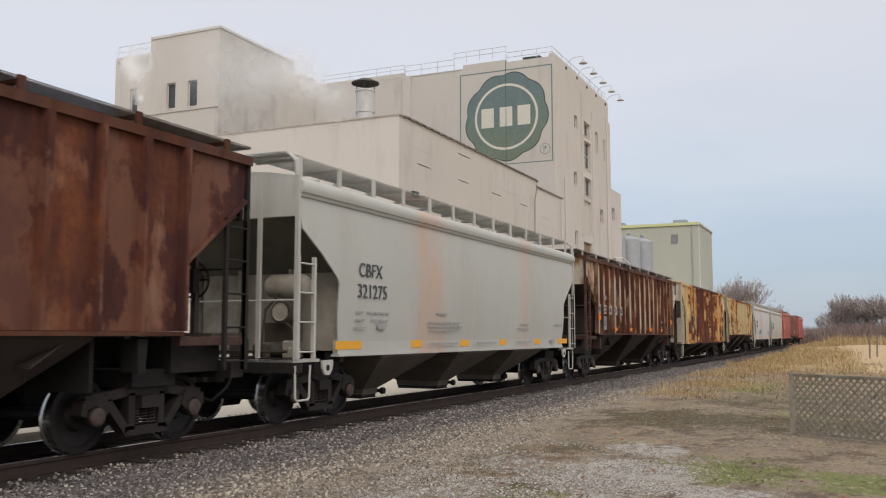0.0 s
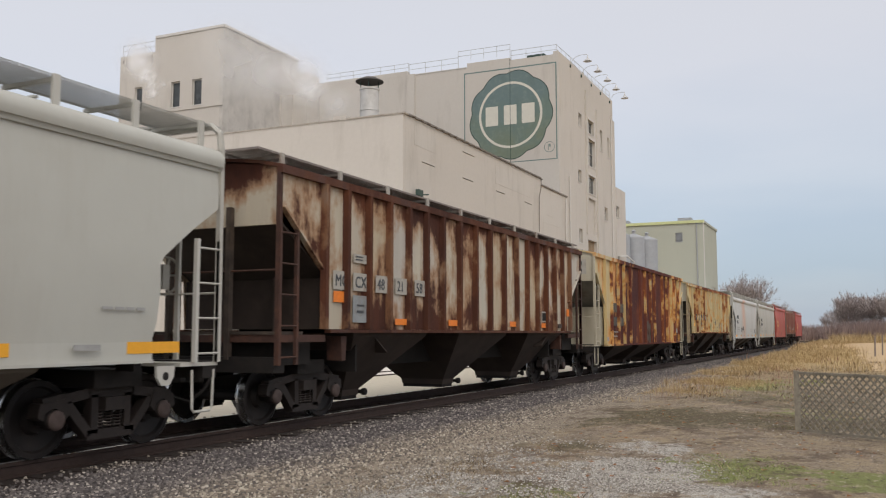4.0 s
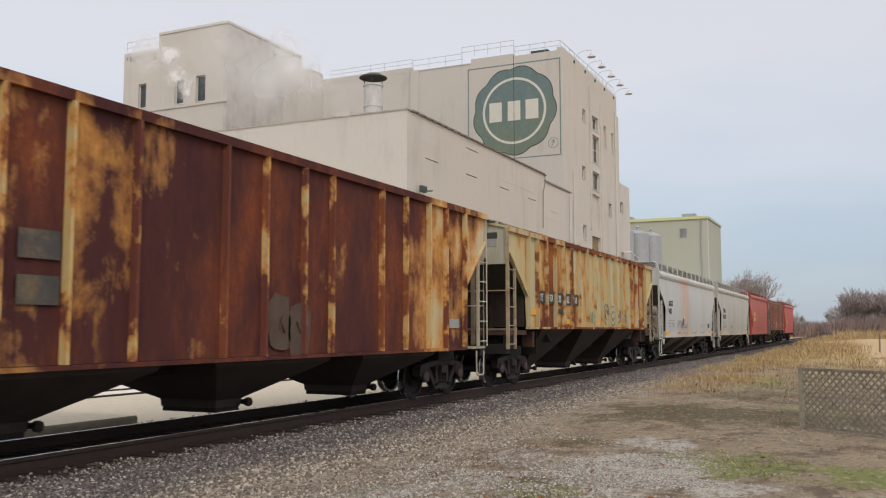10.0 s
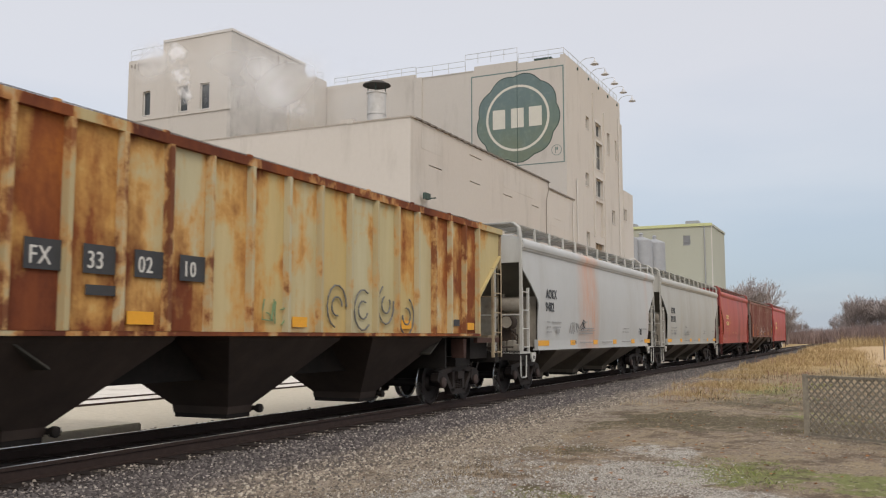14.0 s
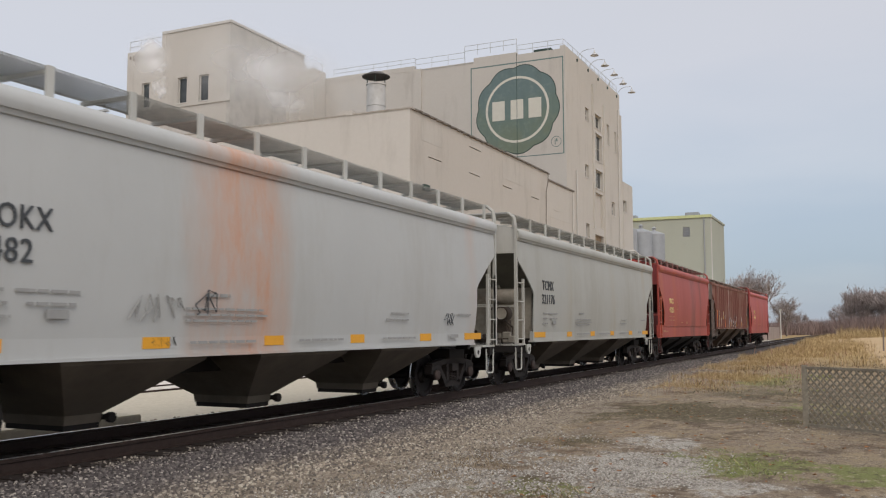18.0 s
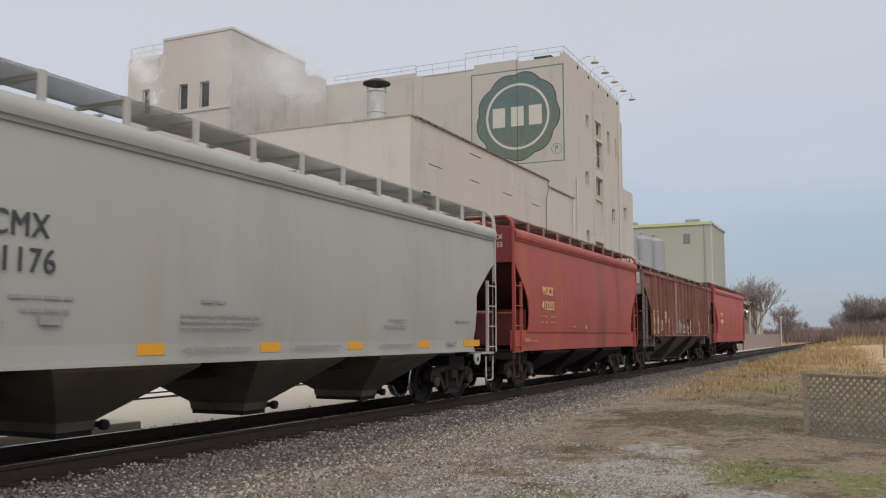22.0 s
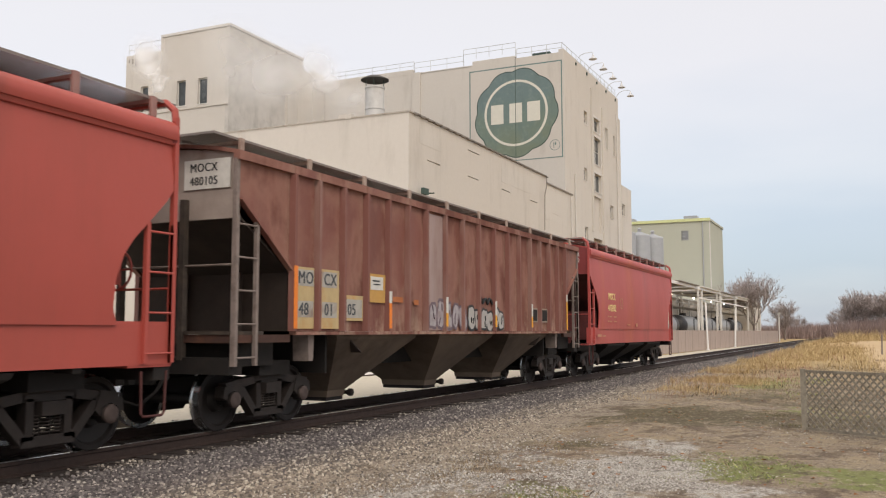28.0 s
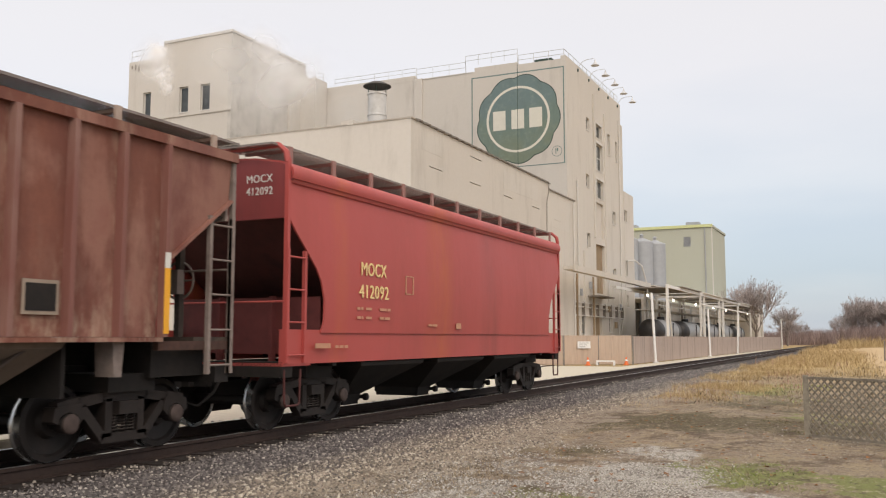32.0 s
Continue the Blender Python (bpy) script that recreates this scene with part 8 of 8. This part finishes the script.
scatter_mesh("winter_brush", BRUSH_V, BLADE_F, np.stack([bx, by, np.full(nb, -0.05), rng.uniform(0.06, 0.2, nb), bh * rng.uniform(0.1, 0.5, nb), bh, rng.uniform(0, 6.3, nb)], 1), M_BRUSH, "dense bare brown winter brush in the distance", "brush")
pole = thing("utility_pole", "thin pale utility pole by the far track", "pole", (-13.2, 158, 0))
part("shaft", tube(B(), [(0, 0, 0), (0, 0, 4.6)], 0.1, 8), M_PALE, pole)
part("lamp_head", box(B(), -0.2, 0.3, -0.15, 0.15, 4.6, 4.8), M_PALE, pole)

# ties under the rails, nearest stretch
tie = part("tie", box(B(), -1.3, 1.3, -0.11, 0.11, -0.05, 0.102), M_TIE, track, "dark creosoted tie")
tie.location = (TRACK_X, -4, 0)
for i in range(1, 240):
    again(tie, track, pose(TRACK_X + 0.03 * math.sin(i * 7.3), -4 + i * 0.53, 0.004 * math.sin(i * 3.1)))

# ---- steam drifting before the head house ----
def steam_material(name, peak, scale, rough_edge):
    """Droplets thick in a puff's middle, thinning to nothing at its rim."""
    g = Nodes(name, 1.0, 0, 0.0)
    p = g.co()
    x, z = g.axis(p, 0), g.axis(p, 2)
    q = g.node("ShaderNodeVectorMath", Vector=p)
    g.put(q.inputs[1], g.node("ShaderNodeCombineXYZ", X=g.math("MULTIPLY", g.chance(), 40.0)).outputs[0])
    q = q.outputs[0]
    bend = g.math("MULTIPLY_ADD", g.noise(q, scale, 4, 0.5), rough_edge, -rough_edge / 2)
    d2 = g.math("ADD", g.math("MULTIPLY", x, x), g.math("MULTIPLY", z, z))
    r = g.math("ADD", g.math("SQRT", d2), bend)
    soft = g.ramp(r, [(0.0, 1.0), (0.2, 0.72), (0.4, 0.36), (0.6, 0.12), (0.75, 0.03), (0.9, 0.0)])
    rim = g.ramp(d2, [(0.03, 1.0), (0.15, 0.72), (0.3, 0.32), (0.45, 0.08), (0.58, 0.0)])
    wisp = g.ramp(g.noise(q, scale * 0.9, 2, 0.5, (1, 1, 0.8), (0, 3, 0), 0.2), [(0.28, 0.3), (0.64, 1.0)])
    alpha = g.math("MULTIPLY", g.math("MULTIPLY", g.math("MULTIPLY", soft, wisp), rim), peak)
    # light passes through the droplets, so both sides of a puff are lit
    lit, thru, both, clear, out = (g.t.nodes.new("ShaderNode" + k) for k in ("BsdfDiffuse", "BsdfTranslucent", "MixShader", "BsdfTransparent", "MixShader"))
    for n in (lit, thru):
        n.inputs["Color"].default_value = (0.97, 0.97, 0.98, 1)
    g.t.links.new(lit.outputs[0], both.inputs[1]), g.t.links.new(thru.outputs[0], both.inputs[2])
    g.t.links.new(clear.outputs[0], out.inputs[1]), g.t.links.new(both.outputs[0], out.inputs[2])
    g.put(out.inputs[0], alpha)
    g.t.links.new(out.outputs[0], g.t.nodes["Material Output"].inputs["Surface"])
    g.t.nodes.remove(g.b)
    return g.m


M_HAZE = steam_material("thin_steam_haze", 0.68, 0.8, 0.9)
M_BILLOW = steam_material("dense_white_steam", 0.8, 1.1, 0.8)
M_JET = steam_material("white_steam_jet", 1.0, 2.2, 2.0)
steam = thing("steam_plume", "thin white steam drifting past the head house", "steam", (0, 0, 0))
# wandering of the jet at the windows and of the cloud over the low roof: (second, x, z)
JET = [(0, -75.1, 30.2), (1, -76.3, 31.0), (3, -75.7, 30.3), (6, -70.6, 29.9), (8, -69.0, 29.6), (11, -69.3, 29.5), (14, -69.6, 30.4), (17, -72.7, 31.4), (19, -74.7, 29.8), (23, -75.2, 30.2), (28, -73.4, 30.7), (30, -72.8, 30.9), (32, -72.5, 31.3)]
CLOUD = [(0, -51.0, 27.3), (3, -50.8, 26.4), (6, -52.2, 26.9), (8, -56.0, 28.0), (10, -54.7, 29.0), (12, -56.7, 27.9), (14, -57.4, 27.4), (17, -58.0, 26.2), (19, -55.9, 27.1), (21, -55.6, 26.6), (23, -53.8, 29.2), (25, -54.3, 28.8), (28, -50.6, 27.0), (30, -52.5, 27.8), (32, -57.0, 30.2)]
STEAM = []
for i, (route, x, y, z, w, h, tilt) in enumerate((
        (JET, 0.0, 78.5, -0.5, 2.1, 2.6, 10), (JET, -0.6, 78.2, 1.3, 2.7, 2.3, -20), (JET, -1.4, 77.9, 3.0, 3.2, 3.0, 25),
        (CLOUD, 0.0, 78.6, 0.0, 4.2, 3.0, 15), (CLOUD, 2.4, 79.2, -1.2, 4.0, 2.4, -10), (CLOUD, -1.0, 78.0, 2.6, 4.6, 3.8, 30),
        (None, -61.0, 77.6, 30.5, 8.5, 8.0, 20), (None, -55.5, 78.4, 28.5, 9.5, 6.5, -15), (None, -49.0, 80.0, 25.0, 8.5, 7.8, 5), (None, -74.0, 77.4, 33.0, 4.5, 5.0, 0))):
    bm = B()
    bmesh.ops.create_icosphere(bm, subdivisions=4, radius=1.0)
    bmesh.ops.delete(bm, geom=[v for v in bm.verts if v.co.y > -0.5], context="VERTS")
    for v in bm.verts:
        v.co *= 0.92 + 0.08 * noise.noise(v.co * 1.8 + Vector((i * 7.1, 0, 0)))
    o = part("puff", bm, M_JET if route is JET else M_BILLOW if i == 3 else M_HAZE, steam, "", 180)
    o.scale = (w, w * 0.35, h)
    o.visible_shadow = False
    STEAM.append((o, route, x, y, z, tilt))


def motions():
    """The train rolls past at a steady pace; every wheelset turns with it."""
    cars = [o for o in scene.objects if o.name.split(".")[0] == "hopper_car"]
    for ob in cars:
        y0 = ob.location.y
        walk(ob, [(t, pose(TRACK_X, y0 + RUN[t], RT)) for t in range(LENGTH + 1)])
    times = [i / 10 for i in range(LENGTH * 10 + 1)]
    way = np.interp(times, range(LENGTH + 1), RUN)
    for ob in ROLLING:
        x, y, z = ob.location
        walk(ob, [(t, pose(x, y, z, math.degrees((RUN[0] - d) / 0.46) % 360)) for t, d in zip(times, way)])

    for i, (ob, route, x, y, z, tilt) in enumerate(STEAM):
        rows = []
        for t in range(LENGTH + 1):
            u, v = x + 0.5 * math.sin(t * 0.35 + i), z + 0.4 * math.sin(t * 0.27 + 2 * i)
            if route:
                u += float(np.interp(t, [a[0] for a in route], [a[1] for a in route]))
                v += float(np.interp(t, [a[0] for a in route], [a[2] for a in route]))
            rows.append((t, pose(u * 0.95, y * 0.95, 1.75 + (v - 1.75) * 0.95, 0, tilt + 25 * math.sin(t * 0.31 + i), 30)))
        walk(ob, rows)


motions()
